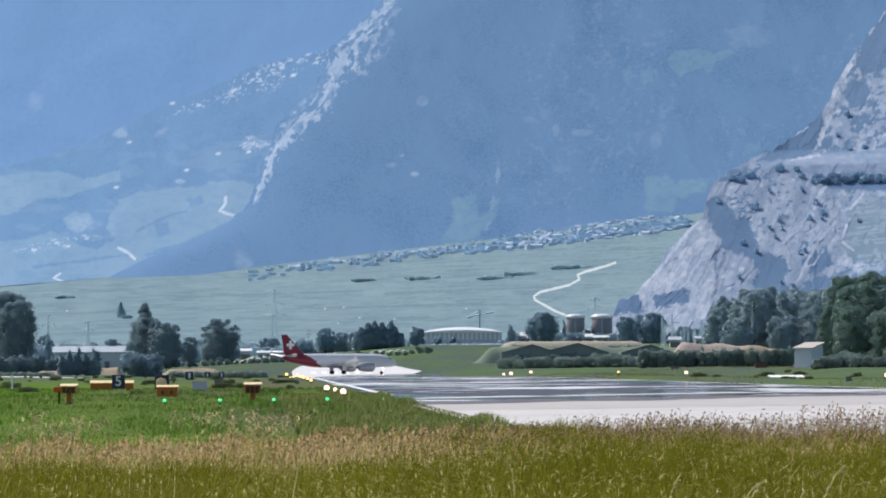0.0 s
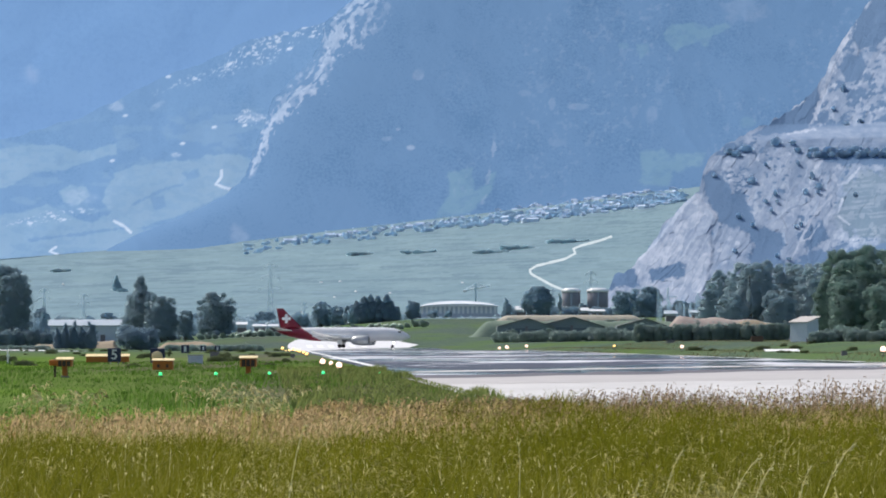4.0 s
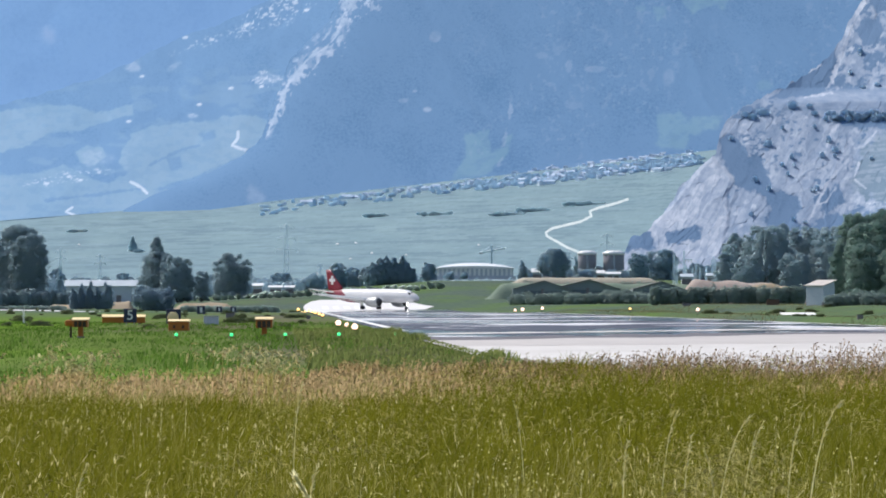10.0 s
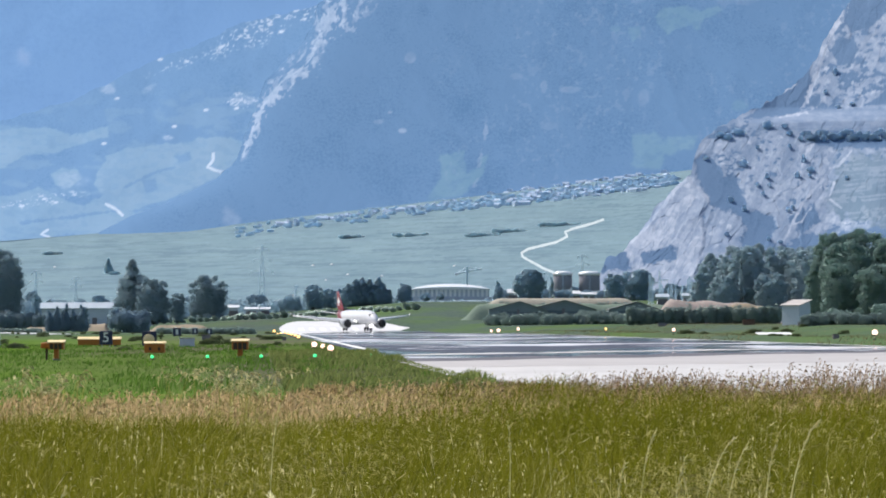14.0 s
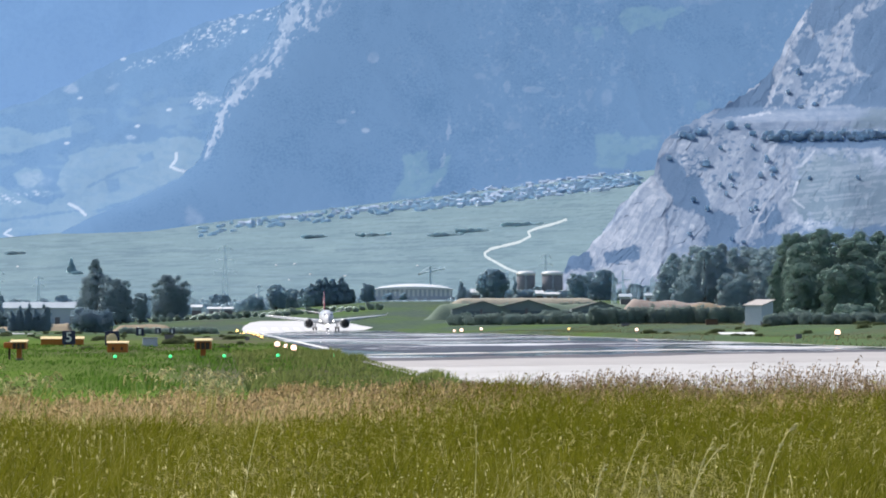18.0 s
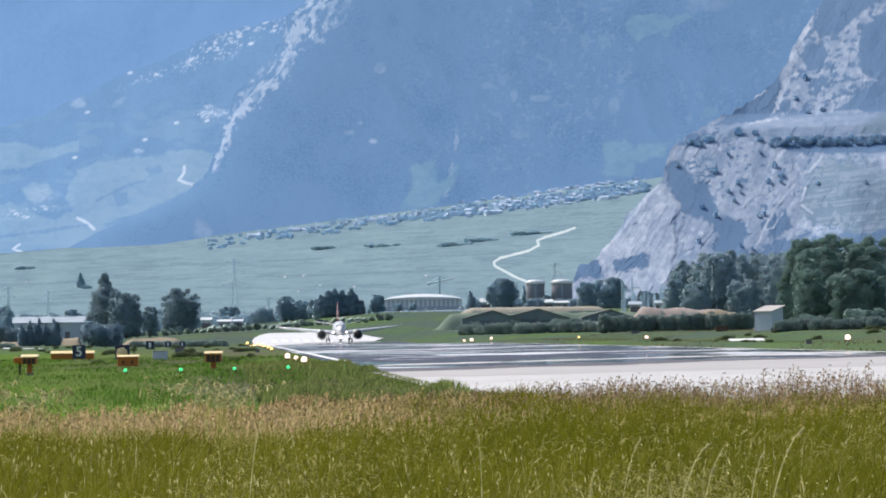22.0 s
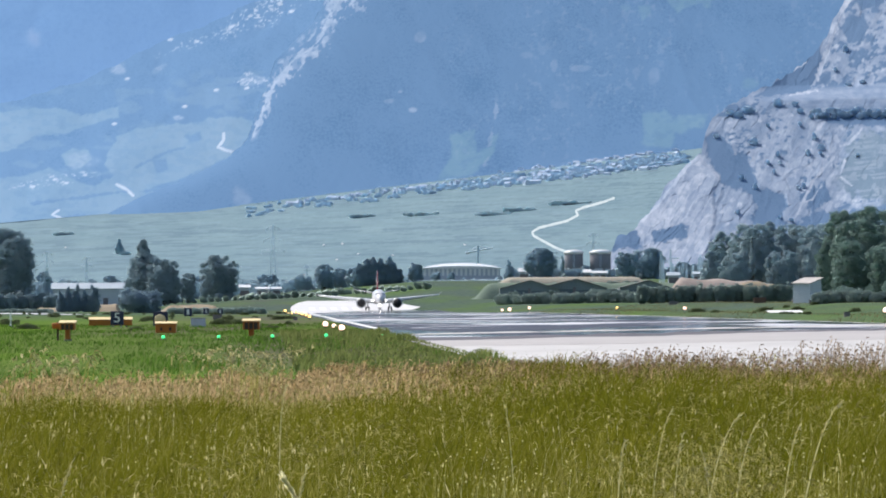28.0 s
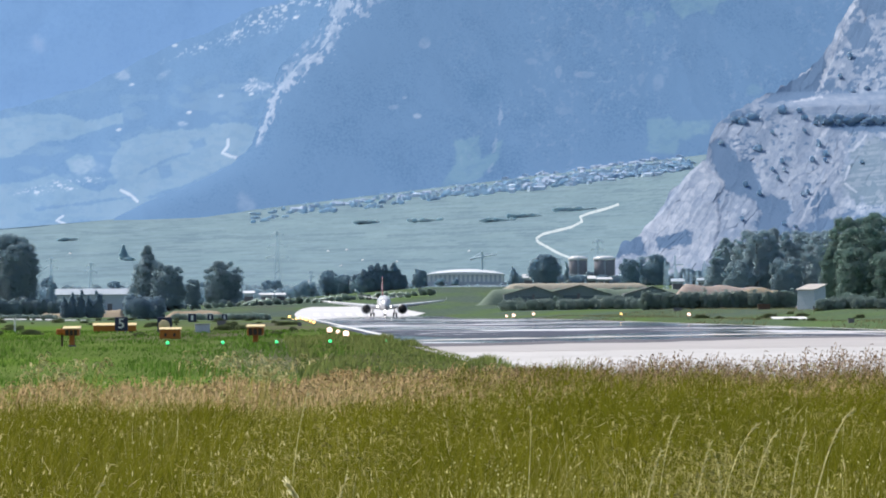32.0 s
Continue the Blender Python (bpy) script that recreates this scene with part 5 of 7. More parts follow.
# ---- village and buildings ----
def house(w, l, h, rise, label, category="house", group="village houses", m=None):
    """A small gabled house: walls with real gables, and a roof that overhangs."""
    t = thing("house", label, category, group, m)
    bm = bmesh.new()
    box(bm, -w / 2, w / 2, -l / 2, l / 2, -3, h)
    for s in (-1, 1):
        a = [bm.verts.new((s * w / 2, y, z)) for y, z in ((-l / 2, h), (l / 2, h), (0, h + rise))]
        bm.faces.new(a)
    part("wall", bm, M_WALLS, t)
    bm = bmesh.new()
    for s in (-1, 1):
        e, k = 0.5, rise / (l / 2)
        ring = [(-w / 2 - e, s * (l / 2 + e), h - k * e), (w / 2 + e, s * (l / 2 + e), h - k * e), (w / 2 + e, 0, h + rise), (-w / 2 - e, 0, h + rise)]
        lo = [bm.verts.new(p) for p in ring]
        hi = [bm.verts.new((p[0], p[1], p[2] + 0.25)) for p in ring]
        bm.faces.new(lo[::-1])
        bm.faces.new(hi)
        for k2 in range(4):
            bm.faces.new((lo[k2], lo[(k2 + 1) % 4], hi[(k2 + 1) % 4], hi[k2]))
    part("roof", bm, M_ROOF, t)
    # Panes in pale grey instead of dark glass, for the haze.
    for k in (-0.25, 0.2):
        part("window", boxed(k * w - 0.45, k * w + 0.45, -l / 2 - 0.04, -l / 2 + 0.1, h * 0.35, h * 0.35 + 1.2), M_CONCRETE, t, "grey window")
    return t


def village():
    g = np.random.default_rng(21)
    kinds = [house(7, 6, 4.2, 1.8, "pale rendered village house with a tiled roof"), house(9, 6.5, 3.6, 1.6, "long pale village house with a tiled roof"),
             house(5.5, 5, 5.0, 1.6, "tall pale village house with a tiled roof"), house(12, 7, 3.8, 1.4, "wide pale village barn with a low roof")]
    used = set()
    n = 0
    for k in range(250):
        # thin at the ends of the village, thick in its middle
        x = 780 + 440 * (g.beta(2.2, 1.5)) if k < 195 else g.uniform(480, 800)
        b = x - 784
        depth = 22 if 860 < x < 1210 else 5
        r_ = float(lerp(FOOT, b)) - 4 + g.uniform(-depth * 0.7, depth * 0.55) * (0.5 if k >= 195 else 1)
        d = float(fan_d(b, r_)) - 5 if r_ < lerp(FOOT, b) else float(main_d(b, r_)) - 10
        p = spot(b, r_, d)
        s = g.uniform(0.30, 0.70)
        kind = int(g.integers(0, 4))
        m = pose(p.x, p.y, p.z - 0.9, 0, 0, g.uniform(-85, 85))
        c = copy_thing(kinds[kind], m) if kind in used else kinds[kind]
        c.matrix_basis = m
        used.add(kind)
        c.scale = (s, s, s)
    lobes = []
    for k in range(560):
        b = 780 + 440 * g.beta(2.0, 1.5) - 784 if k < 470 else g.uniform(440, 800) - 784
        r_ = float(lerp(FOOT, b)) - 5 + g.uniform(-12, 8)
        d = float(fan_d(b, r_)) - 6 if r_ < lerp(FOOT, b) else float(main_d(b, r_)) - 12
        p = spot(b, r_, d)
        lobes.append((p.x, p.y, p.z + 0.5, g.uniform(1.5, 4.5), 2.0, g.uniform(1.2, 2.6)))
    p, o = crown_points(lobes, 0.55, 8, 1.3, 0.0)
    tagged(new("village_trees", leaf_mesh("village_trees", p, o, 0.55, M_GARDEN, 6)), "hazy garden trees between the village houses", "trees", kind="stuff")
    # single bright huts on the slopes and among the vines
    for x, y in ((575, 547), (608, 545), (636, 563), (598, 573), (697, 566), (825, 548), (540, 600), (118, 549),):
        surf = fan_d if y > 440 else (left_d if x < 600 else main_d)
        d = float(surf(x - 784, 650 - y)) - 0.3
        p = spot(x - 784, 650 - y, d)
        hut = thing("hut", "small bright white hut on the slope", "hut", "vineyard huts", pose(p.x, p.y, p.z - 0.4, 0, 0, 20))
        u = d / 6000
        part("wall", boxed(-1.5 * u, 1.5 * u, -1.2 * u, 1.2 * u, 0, 0.8 * u), M_WHITE, hut)
        bm = bmesh.new()
        tube(bm, (0, 0, 0.8 * u), (0, 0, 2.3 * u), 2.1 * u, 0.5 * u, 4)
        part("roof", bm, M_WHITE, hut)


village()


def put(x, y, d, turn=0.0):
    """A pose on the ground at a bearing, d metres away (y is only for huts on slopes)."""
    px = (x - 784) * ARC * d
    return pose(px, d, gz(px, d), 0, 0, turn)


def hall():
    d = 2150
    t = thing("hall", "long low hall with a white arched roof and grey striped walls", "hall", m=put(818, 0, d))
    u = ARC * d
    w, base = 137 * u, 0.0
    z0 = EYE + (650 - 603) * u - gz((818 - 784) * u, d)
    part("plinth", boxed(-w / 2 - 1, w / 2 + 1, -7, 9, -1, z0, 0.1), M_CONCRETE, t)
    part("wall", boxed(-w / 2, w / 2, -6, 8, z0, z0 + 3.2), M_CONCRETE, t, "grey hall wall")
    for k in range(17):
        x = -w / 2 + (k + 0.5) * w / 17
        part("wall_panel", boxed(x - 0.5, x + 0.5, -6.12, -5.98, z0 + 0.2, z0 + 3.0), M_SHEET, t)
    bm = bmesh.new()
    rings = []
    for k in range(13):
        a = k / 12
        z = z0 + 3.2 + 2.3 * math.sin(math.pi * a) ** 0.6
        x = -w / 2 - 0.6 + (w + 1.2) * a
        rings.append([(x, -6.8, z0 + 3.1), (x, -6.8, z0 + 3.2 + (z - z0 - 3.2) * 0.5), (x, 1, z + 0.1), (x, 8.8, z0 + 3.2 + (z - z0 - 3.2) * 0.5), (x, 8.8, z0 + 3.1)])
    loft(bm, rings)
    part("roof", bm, M_WHITE, t, "bright white arched roof")


hall()


# Brown tank wall with the haze mixed into its colour.
M_TANK = surface("hazed_tank_wall", (0.20, 0.205, 0.24), (0.27, 0.265, 0.30), 0.4, 0.8, bump=0.1)


def tank(x, w, top, d, label):
    u = ARC * d
    r0 = w * u / 2
    t = thing("storage_tank", label, "tank", "storage tanks", put(x, 0, d))
    h = EYE + (650 - top) * u - gz((x - 784) * u, d)
    part("shell", lathe(bmesh.new(), [(r0, -0.5), (r0, h - 1.3), (r0 * 0.98, h - 1.2)], 28), M_TANK, t, "grey-brown tank wall", flat=False)
    part("lid", lathe(bmesh.new(), [(r0 * 1.05, h - 1.9), (r0 * 1.06, h - 0.9), (r0 * 0.7, h - 0.2), (0.02, h)], 28), M_WHITE, t, "white domed lid", flat=False)
    bm = bmesh.new()
    for k in range(12):
        a = k * math.tau / 12
        tube(bm, (math.cos(a) * r0 * 1.04, math.sin(a) * r0 * 1.04, h - 1.0), (math.cos(a) * r0 * 1.04, math.sin(a) * r0 * 1.04, h), 0.05, 0.05, 5)
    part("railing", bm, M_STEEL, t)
    bm = bmesh.new()
    for s in (-0.25, 0.25):
        tube(bm, (s, -r0 - 0.15, 0), (s, -r0 - 0.15, h - 0.4), 0.05, 0.05, 5)
    for k in range(int(h)):
        tube(bm, (-0.25, -r0 - 0.15, k + 0.5), (0.25, -r0 - 0.15, k + 0.5), 0.04, 0.04, 5)
    part("ladder", bm, M_STEEL, t)


tank(1017, 33, 557, 2120, "brown cylindrical tank with a white lid among trees")
tank(1064, 37, 557, 2120, "brown cylindrical tank with a white lid among trees")


# Far roof sheets, their blue-grey taken from the haze.
M_HAZYROOF = surface("hazed_roof", (0.36, 0.42, 0.48), (0.44, 0.50, 0.56), 0.2, 0.7, bump=0.05)


def barn(x0, x1, eave, ridge, d, label, mat_wall, mat_roof, depth=9):
    u = ARC * d
    w = (x1 - x0) * u
    t = thing("barn", label, "barn", "", put((x0 + x1) / 2, 0, d))
    g0 = gz(((x0 + x1) / 2 - 784) * u, d)
    ze, zr = EYE + (650 - eave) * u - g0, EYE + (650 - ridge) * u - g0
    part("wall", boxed(-w / 2, w / 2, -depth / 2, depth / 2, -0.5, ze), mat_wall, t)
    bm = bmesh.new()
    rings = [[(x, -depth / 2 - 0.5, ze - 0.1), (x, -depth / 2 - 0.5, ze + 0.15), (x, 0, zr), (x, depth / 2 + 0.5, ze + 0.15), (x, depth / 2 + 0.5, ze - 0.1)] for x in (-w / 2 - 0.6, w / 2 + 0.6)]
    part("roof", loft(bm, rings), mat_roof, t)
    for k in range(max(2, int(w / 5))):
        x = -w / 2 + (k + 0.5) * w / max(2, int(w / 5))
        part("door", boxed(x - 0.9, x + 0.9, -depth / 2 - 0.06, -depth / 2 + 0.05, -0.3, min(ze * 0.75, 2.6)), M_BRICKISH, t, "dark barn door")


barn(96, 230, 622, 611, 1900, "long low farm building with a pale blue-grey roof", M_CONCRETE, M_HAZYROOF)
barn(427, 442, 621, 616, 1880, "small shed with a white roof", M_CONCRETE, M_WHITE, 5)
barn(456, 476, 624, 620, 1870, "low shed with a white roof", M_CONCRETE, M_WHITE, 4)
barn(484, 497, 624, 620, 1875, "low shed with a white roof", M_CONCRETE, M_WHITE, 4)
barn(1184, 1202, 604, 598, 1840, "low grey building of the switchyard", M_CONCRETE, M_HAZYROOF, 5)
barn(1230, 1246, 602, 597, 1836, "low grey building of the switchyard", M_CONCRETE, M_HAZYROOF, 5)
barn(1036, 1046, 598, 592, 2050, "small white outbuilding beside the tanks", M_CONCRETE, M_WHITE, 4)
barn(1052, 1074, 599, 595, 2055, "small white outbuilding beside the tanks", M_CONCRETE, M_WHITE, 4)
barn(921, 936, 596, 589, 2060, "small white outbuilding beside the trees", M_CONCRETE, M_WHITE, 4)


def hut():
    d = 640
    t = thing("hut", "small blue-grey rendered hut with a pale lean-to roof", "hut", m=put(1430, 0, d, -38) @ pose(0, 0, -0.1))
    part("wall", boxed(-1.28, 1.28, -1.28, 1.28, -0.2, 2.55, 0.02), M_HUT, t, "blue-grey rendered wall")
    part("roof", loft(bmesh.new(), [[(x, -1.5, 2.48), (x, -1.5, 2.58), (x, 1.5, 3.30), (x, 1.5, 3.20)] for x in (-1.5, 1.5)]), M_HUT_ROOF, t, "pale tan sloping roof")
    part("gable", loft(bmesh.new(), [[(x, -1.26, 2.55), (x, 1.26, 2.55), (x, 1.26, 3.12)] for x in (-1.26, 1.26)]), M_HUT, t)


M_HUT_ROOF = surface("tan_roof_sheet", (0.40, 0.37, 0.35), (0.50, 0.46, 0.43), 0.4, 0.8, bump=0.1)
M_HUT = surface("blue_grey_render", (0.435, 0.488, 0.537), (0.538, 0.587, 0.634), 0.5, 0.85, bump=0.1)
hut()


def shelter(x, w, top, d):
    """A low, broad aircraft shelter: a turf-green gable front with dark panels for its shaded mouth, under a thin pale
    roof edge.
    """
    u = ARC * d
    half = w * u / 2
    t = thing("shelter", "low green-painted aircraft shelter with a dark open front", "shelter", "aircraft shelters", put(x, 0, d))
    h = EYE + (650 - top) * u - gz((x - 784) * u, d)
    front = [(-half, -0.6), (-half, h * 0.58), (-half * 0.45, h * 0.80), (half * 0.06, h), (half * 0.5, h * 0.78), (half, h * 0.52), (half, -0.6)]
    part("wall", loft(bmesh.new(), [[(p, y, z) for p, z in front] for y in (0, 18)]), M_DRY_DARK, t, "dark green shelter wall", flat=True)
    bm = bmesh.new()
    for (x0, z0), (x1, z1) in zip(front[1:5], front[2:6]):
        a = [(x0, -0.6, z0), (x1, -0.6, z1), (x1, 18.2, z1), (x0, 18.2, z0)]
        lo, hi = [bm.verts.new(p) for p in a], [bm.verts.new((p[0], p[1], p[2] + 0.16)) for p in a]
        bm.faces.new(lo[::-1])
        bm.faces.new(hi)
        for k in range(4):
            bm.faces.new((lo[k], lo[(k + 1) % 4], hi[(k + 1) % 4], hi[k]))
    part("roof", bm, M_SHELTER_ROOF, t, "thin dark roof sheets")
    part("gate", boxed(-half * 0.62, -half * 0.02, -0.12, 0.2, -0.3, h * 0.50), M_SHADE, t, "dark panel drawn for a shaded open gateway")
    part("gate", boxed(half * 0.06, half * 0.66, -0.12, 0.2, -0.3, h * 0.46), M_SHADE, t, "dark panel drawn for a shaded open gateway")
    part("post", boxed(-half * 0.04, half * 0.04, -0.3, 0.0, -0.3, h * 0.6, 0.03), M_BRICKISH, t)


M_SHELTER_ROOF = surface("dark_roof_felt", (0.17, 0.18, 0.175), (0.24, 0.24, 0.225), 0.4, 0.85, bump=0.1)
# Dark colour standing in for the shade inside the gateways.
M_SHADE = surface("gateway_shade", (0.10, 0.135, 0.155), (0.135, 0.17, 0.19), 0.5, 0.8, bump=0.1)
M_TAN = surface("tan_earth", (0.30, 0.275, 0.225), (0.40, 0.37, 0.305), 0.12, 0.95, bump=0.05, spec=0.1)
# Reddish earth, muted in colour for the haze.
M_REDDISH = surface("reddish_earth", (0.30, 0.245, 0.22), (0.40, 0.34, 0.31), 0.15, 0.95, bump=0.05, spec=0.1)
# Turf and shelter green, lightened and blued to include the haze.
M_TURF = surface("rough_turf", (0.13, 0.18, 0.145), (0.18, 0.225, 0.175), 0.2, 0.95, bump=0.05, spec=0.1)
M_DRY_DARK = surface("hazed_shelter_wall", (0.18, 0.225, 0.24), (0.235, 0.275, 0.28), 0.3, 0.95, bump=0.3, spec=0.1)
shelter(938, 104, 611, 1500)
shelter(1018, 118, 609, 1508)
shelter(1146, 96, 612, 1515)


def earth_bank(x0, x1, top, d, label, mat=None, depth=14, taper=0.0, rough=0.45, flat=2, ends=0.2):
    g = np.random.default_rng(int(abs(x0)) + 5)
    u = ARC * d
    xs, ys = np.meshgrid(np.linspace((x0 - 784) * u, (x1 - 784) * u, 60), np.linspace(-depth / 2, depth / 2, 14))
    k = (xs - xs.min()) / (xs.max() - xs.min())
    h = EYE + (650 - top) * u
    z0 = ground_z(xs, d + ys)
    crest = np.clip(h - z0, 0.6, None) * smooth(0, ends, k) * smooth(1, 1 - ends, k) * (1 - (2 * np.abs(ys) / depth) ** flat) * (1 - rough * 0.55 + rough * fbm(xs * 0.25, ys * 0.2, 4, 3)) * (1 - taper * k)
    v = np.stack([xs, d + ys, z0 + crest - 0.08], -1).reshape(-1, 3)
    tagged(new("earth_bank", mesh_np("earth_bank", v, grid_faces(*xs.shape), mat or M_EARTH)), label, "earth bank")


earth_bank(880, 1290, 616, 1596, "long low bank of rough turf", M_TURF, 24)
earth_bank(834, 1195, 615, 1546, "low turf bank behind the shelters", M_TURF, 14, 0.0, 0.2, 3, 0.10)
earth_bank(838, 1190, 605, 1570, "long flat-topped bank of bare tan earth behind the shelters", M_TAN, 20, 0.0, 0.06, 6, 0.2)
earth_bank(1160, 1420, 603, 1246, "bare reddish earth bank below the wood", M_REDDISH, 14, 0.35, 0.3)
earth_bank(1290, 1395, 616, 1240, "low bare earth bank below the wood")
earth_bank(60, 135, 653, 1300, "low strip of bare pale earth")
earth_bank(172, 216, 648, 1330, "low heap of bare pale earth")
earth_bank(280, 400, 651, 1330, "low strip of bare pale earth")


def pylon(x, top, d, arms, label, spread=0.11):
    u = ARC * d
    g0 = gz((x - 784) * u, d)
    h = EYE + (650 - top) * u - g0
    t = thing("power_pylon", label, "pylon", "power line", put(x, 0, d))
    s, bm = h * spread / 2, bmesh.new()
    for sx in (-1, 1):
        for sy in (-1, 1):
            tube(bm, (sx * s, sy * s, -0.3), (sx * 0.25, sy * 0.25, h), 0.12, 0.08, 5)
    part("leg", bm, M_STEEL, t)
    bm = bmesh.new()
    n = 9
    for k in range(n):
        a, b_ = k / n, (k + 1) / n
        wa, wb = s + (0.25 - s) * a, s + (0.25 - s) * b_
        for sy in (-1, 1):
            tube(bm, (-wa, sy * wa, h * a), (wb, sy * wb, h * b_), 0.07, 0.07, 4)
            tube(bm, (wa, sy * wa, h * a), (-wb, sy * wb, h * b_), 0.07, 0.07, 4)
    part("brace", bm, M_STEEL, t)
    for k in range(arms):
        z = h * (0.96 - 0.17 * k)
        bm = bmesh.new()
        reach = h * (0.10 + 0.035 * k)
        tube(bm, (-reach, 0, z), (reach, 0, z), 0.12, 0.12, 5)
        for sx in (-1, 1):
            tube(bm, (sx * reach, 0, z), (0, 0, z + h * 0.05), 0.07, 0.07, 4)
        arm = part("cross_arm", bm, M_STEEL, t)
        for sx in (-1, 1):
            part("insulator", tube(bmesh.new(), (sx * reach, 0, z), (sx * reach, 0, z - h * 0.05), 0.14, 0.14, 5), M_STEEL, arm)


pylon(485, 512, 2300, 3, "tall hazy lattice power pylon beyond the airfield")
for x, top in ((155, 566), (85, 556), (423, 582), (545, 582), (1052, 528), (985, 560)):
    pylon(x, top, 2330, 2, "thin hazy lattice power pylon beyond the airfield", 0.09)


def substation():
    d = 1850
    g = np.random.default_rng(3)
    for k in range(18):
        x = 1176 + k * 4.8 + g.uniform(-6, 6)
        top = 546 + 50 * g.uniform(0, 1) ** 0.7
        u = ARC * d
        t = thing("switchyard_mast", "grey lattice mast of an electric switchyard", "mast", "switchyard", put(x, 0, d + g.uniform(-12, 12)))
        h = EYE + (650 - top) * u - gz((x - 784) * u, d)
        bm = bmesh.new()
        lean = g.uniform(0.2, 0.6)
        for s in (-lean, lean):
            tube(bm, (s, 0, 0), (s * 0.4, 0, h), 0.13, 0.10, 5)
        for j in range(10):
            tube(bm, (-lean * (1 - 0.06 * j), 0, h * j / 10), (lean * (0.94 - 0.06 * j), 0, h * (j + 1) / 10), 0.08, 0.08, 4)
        part("column", bm, M_STEEL, t)
        if k % 3 != 1:
            part("beam", boxed(-0.2, 3.2, -0.2, 0.2, h * 0.72, h * 0.72 + 0.25), M_STEEL, t)
            for j in range(3):
                part("insulator", tube(bmesh.new(), (0.6 + j, 0, h * 0.72), (0.6 + j, 0, h * 0.72 - 0.9), 0.12, 0.12, 6), M_SHEET, t)


substation()


def crane():
    d = 2400
    u = ARC * d
    t = thing("tower_crane", "thin grey tower crane behind the hall", "crane", m=put(848, 0, d))
    h = EYE + (650 - 549) * u - gz((848 - 784) * u, d)
    part("mast", boxed(-0.45, 0.45, -0.45, 0.45, 0, h), M_STEEL, t)
    zj = h - 10 * u
    bm = bmesh.new()
    tube(bm, (-22 * u, 0, zj - 3 * u), (26 * u, 0, zj + 6 * u), 0.4, 0.3, 6)
    part("jib", bm, M_STEEL, t)
    part("counterweight", boxed(-22 * u, -16 * u, -0.6, 0.6, zj - 5 * u, zj - 2 * u), M_CONCRETE, t)
    bm = bmesh.new()
    tube(bm, (0, 0, h), (24 * u, 0, zj + 6 * u), 0.1, 0.1, 4)
    tube(bm, (0, 0, h), (-20 * u, 0, zj - 2 * u), 0.1, 0.1, 4)
    part("stay", bm, M_STEEL, t)


crane()

# ---- airfield things ----
M_SLOT = surface("dark_slot", (0.035, 0.020, 0.010), (0.06, 0.035, 0.018), 2.0, 0.6, bump=0.0)


def slat_box(x, d, w, h, stand, label, two_tone=True, marks=False):
    """An orange light box on a pedestal, with a pale top and dark slots."""
    t = thing("approach_light_box", label, "light box", "light boxes", put(x, 0, d))
    body = part("body", boxed(-w / 2, w / 2, -0.45, 0.45, stand, stand + h, 0.025), M_ORANGE, t, "orange box")
    top = stand + h
    # Lid tilted up to the camera so that its lit top shows.
    part("lid", loft(bmesh.new(), [[(s * (w / 2 + 0.05), -0.54, top - 0.01), (s * (w / 2 + 0.05), -0.54, top + 0.03), (s * (w / 2 + 0.05), 0.5, top + 0.13), (s * (w / 2 + 0.05), 0.5, top - 0.01)] for s in (-1, 1)]), M_YELLOW, t, "sunlit yellow lid")
    # Slots drawn larger than real: they darken the front for its shade.
    if two_tone:
        for k in range(3):
            part("slot", boxed(-w / 2 + 0.06 + k * (w - 0.12) / 3 + 0.02, -w / 2 + 0.06 + (k + 1) * (w - 0.12) / 3 - 0.02, -0.47, -0.42, stand + h * 0.04, stand + h * 0.84), M_SLOT, body, "dark slot")
    if marks:
        for k in (-0.22, 0.22):
            part("slot", boxed(k * w - 0.07, k * w + 0.07, -0.47, -0.42, stand + h * 0.25, stand + h * 0.6), M_SLOT, body, "dark slot")
    if stand > 0.1:
        part("pedestal", boxed(-w * 0.16, w * 0.16, -0.2, 0.2, -0.1, stand, 0.02), M_ORANGE, t, "orange pedestal")
        part("foot", boxed(-w * 0.24, w * 0.24, -0.3, 0.3, -0.1, 0.08, 0.02), M_BRICKISH, t)


slat_box(121, 239, 0.72, 0.32, 0.52, "orange runway light box on a pedestal in the meadow")
slat_box(446, 255, 0.82, 0.42, 0.42, "orange runway light box on a pedestal in the meadow")
slat_box(295, 290, 1.16, 0.52, 0.06, "orange equipment box with two dark marks in the meadow", False, True)
t = thing("approach_light_box", "short orange light box beside a taller one in the grass", "light box", "light boxes", put(103.5, 0, 240))
part("body", boxed(-0.26, 0.26, -0.3, 0.3, 0.56, 0.84, 0.07), M_ORANGE, t, "orange box")
part("pedestal", boxed(-0.05, 0.05, -0.06, 0.06, -0.1, 0.56, 0.01), M_SLOT, t, "thin dark stem")

t = thing("marker_board", "long low orange board with a pale top in the meadow", "marker", m=put(197, 0, 385))
part("board", boxed(-1.62, 1.62, -0.25, 0.25, 0.10, 0.55, 0.03), M_ORANGE, t, "orange board")
# The board's sunlit top, painted pale and tilted towards the camera.
part("top_strip", loft(bmesh.new(), [[(x, -0.32, 0.52), (x, -0.32, 0.56), (x, 0.3, 0.74), (x, 0.3, 0.52)] for x in (-1.66, 1.66)]), M_YELLOW, t, "top painted pale for the sun on it")
for k in (-1.2, 0, 1.2):
    part("foot", boxed(k - 0.06, k + 0.06, -0.1, 0.1, -0.1, 0.1), M_BRICKISH, t)


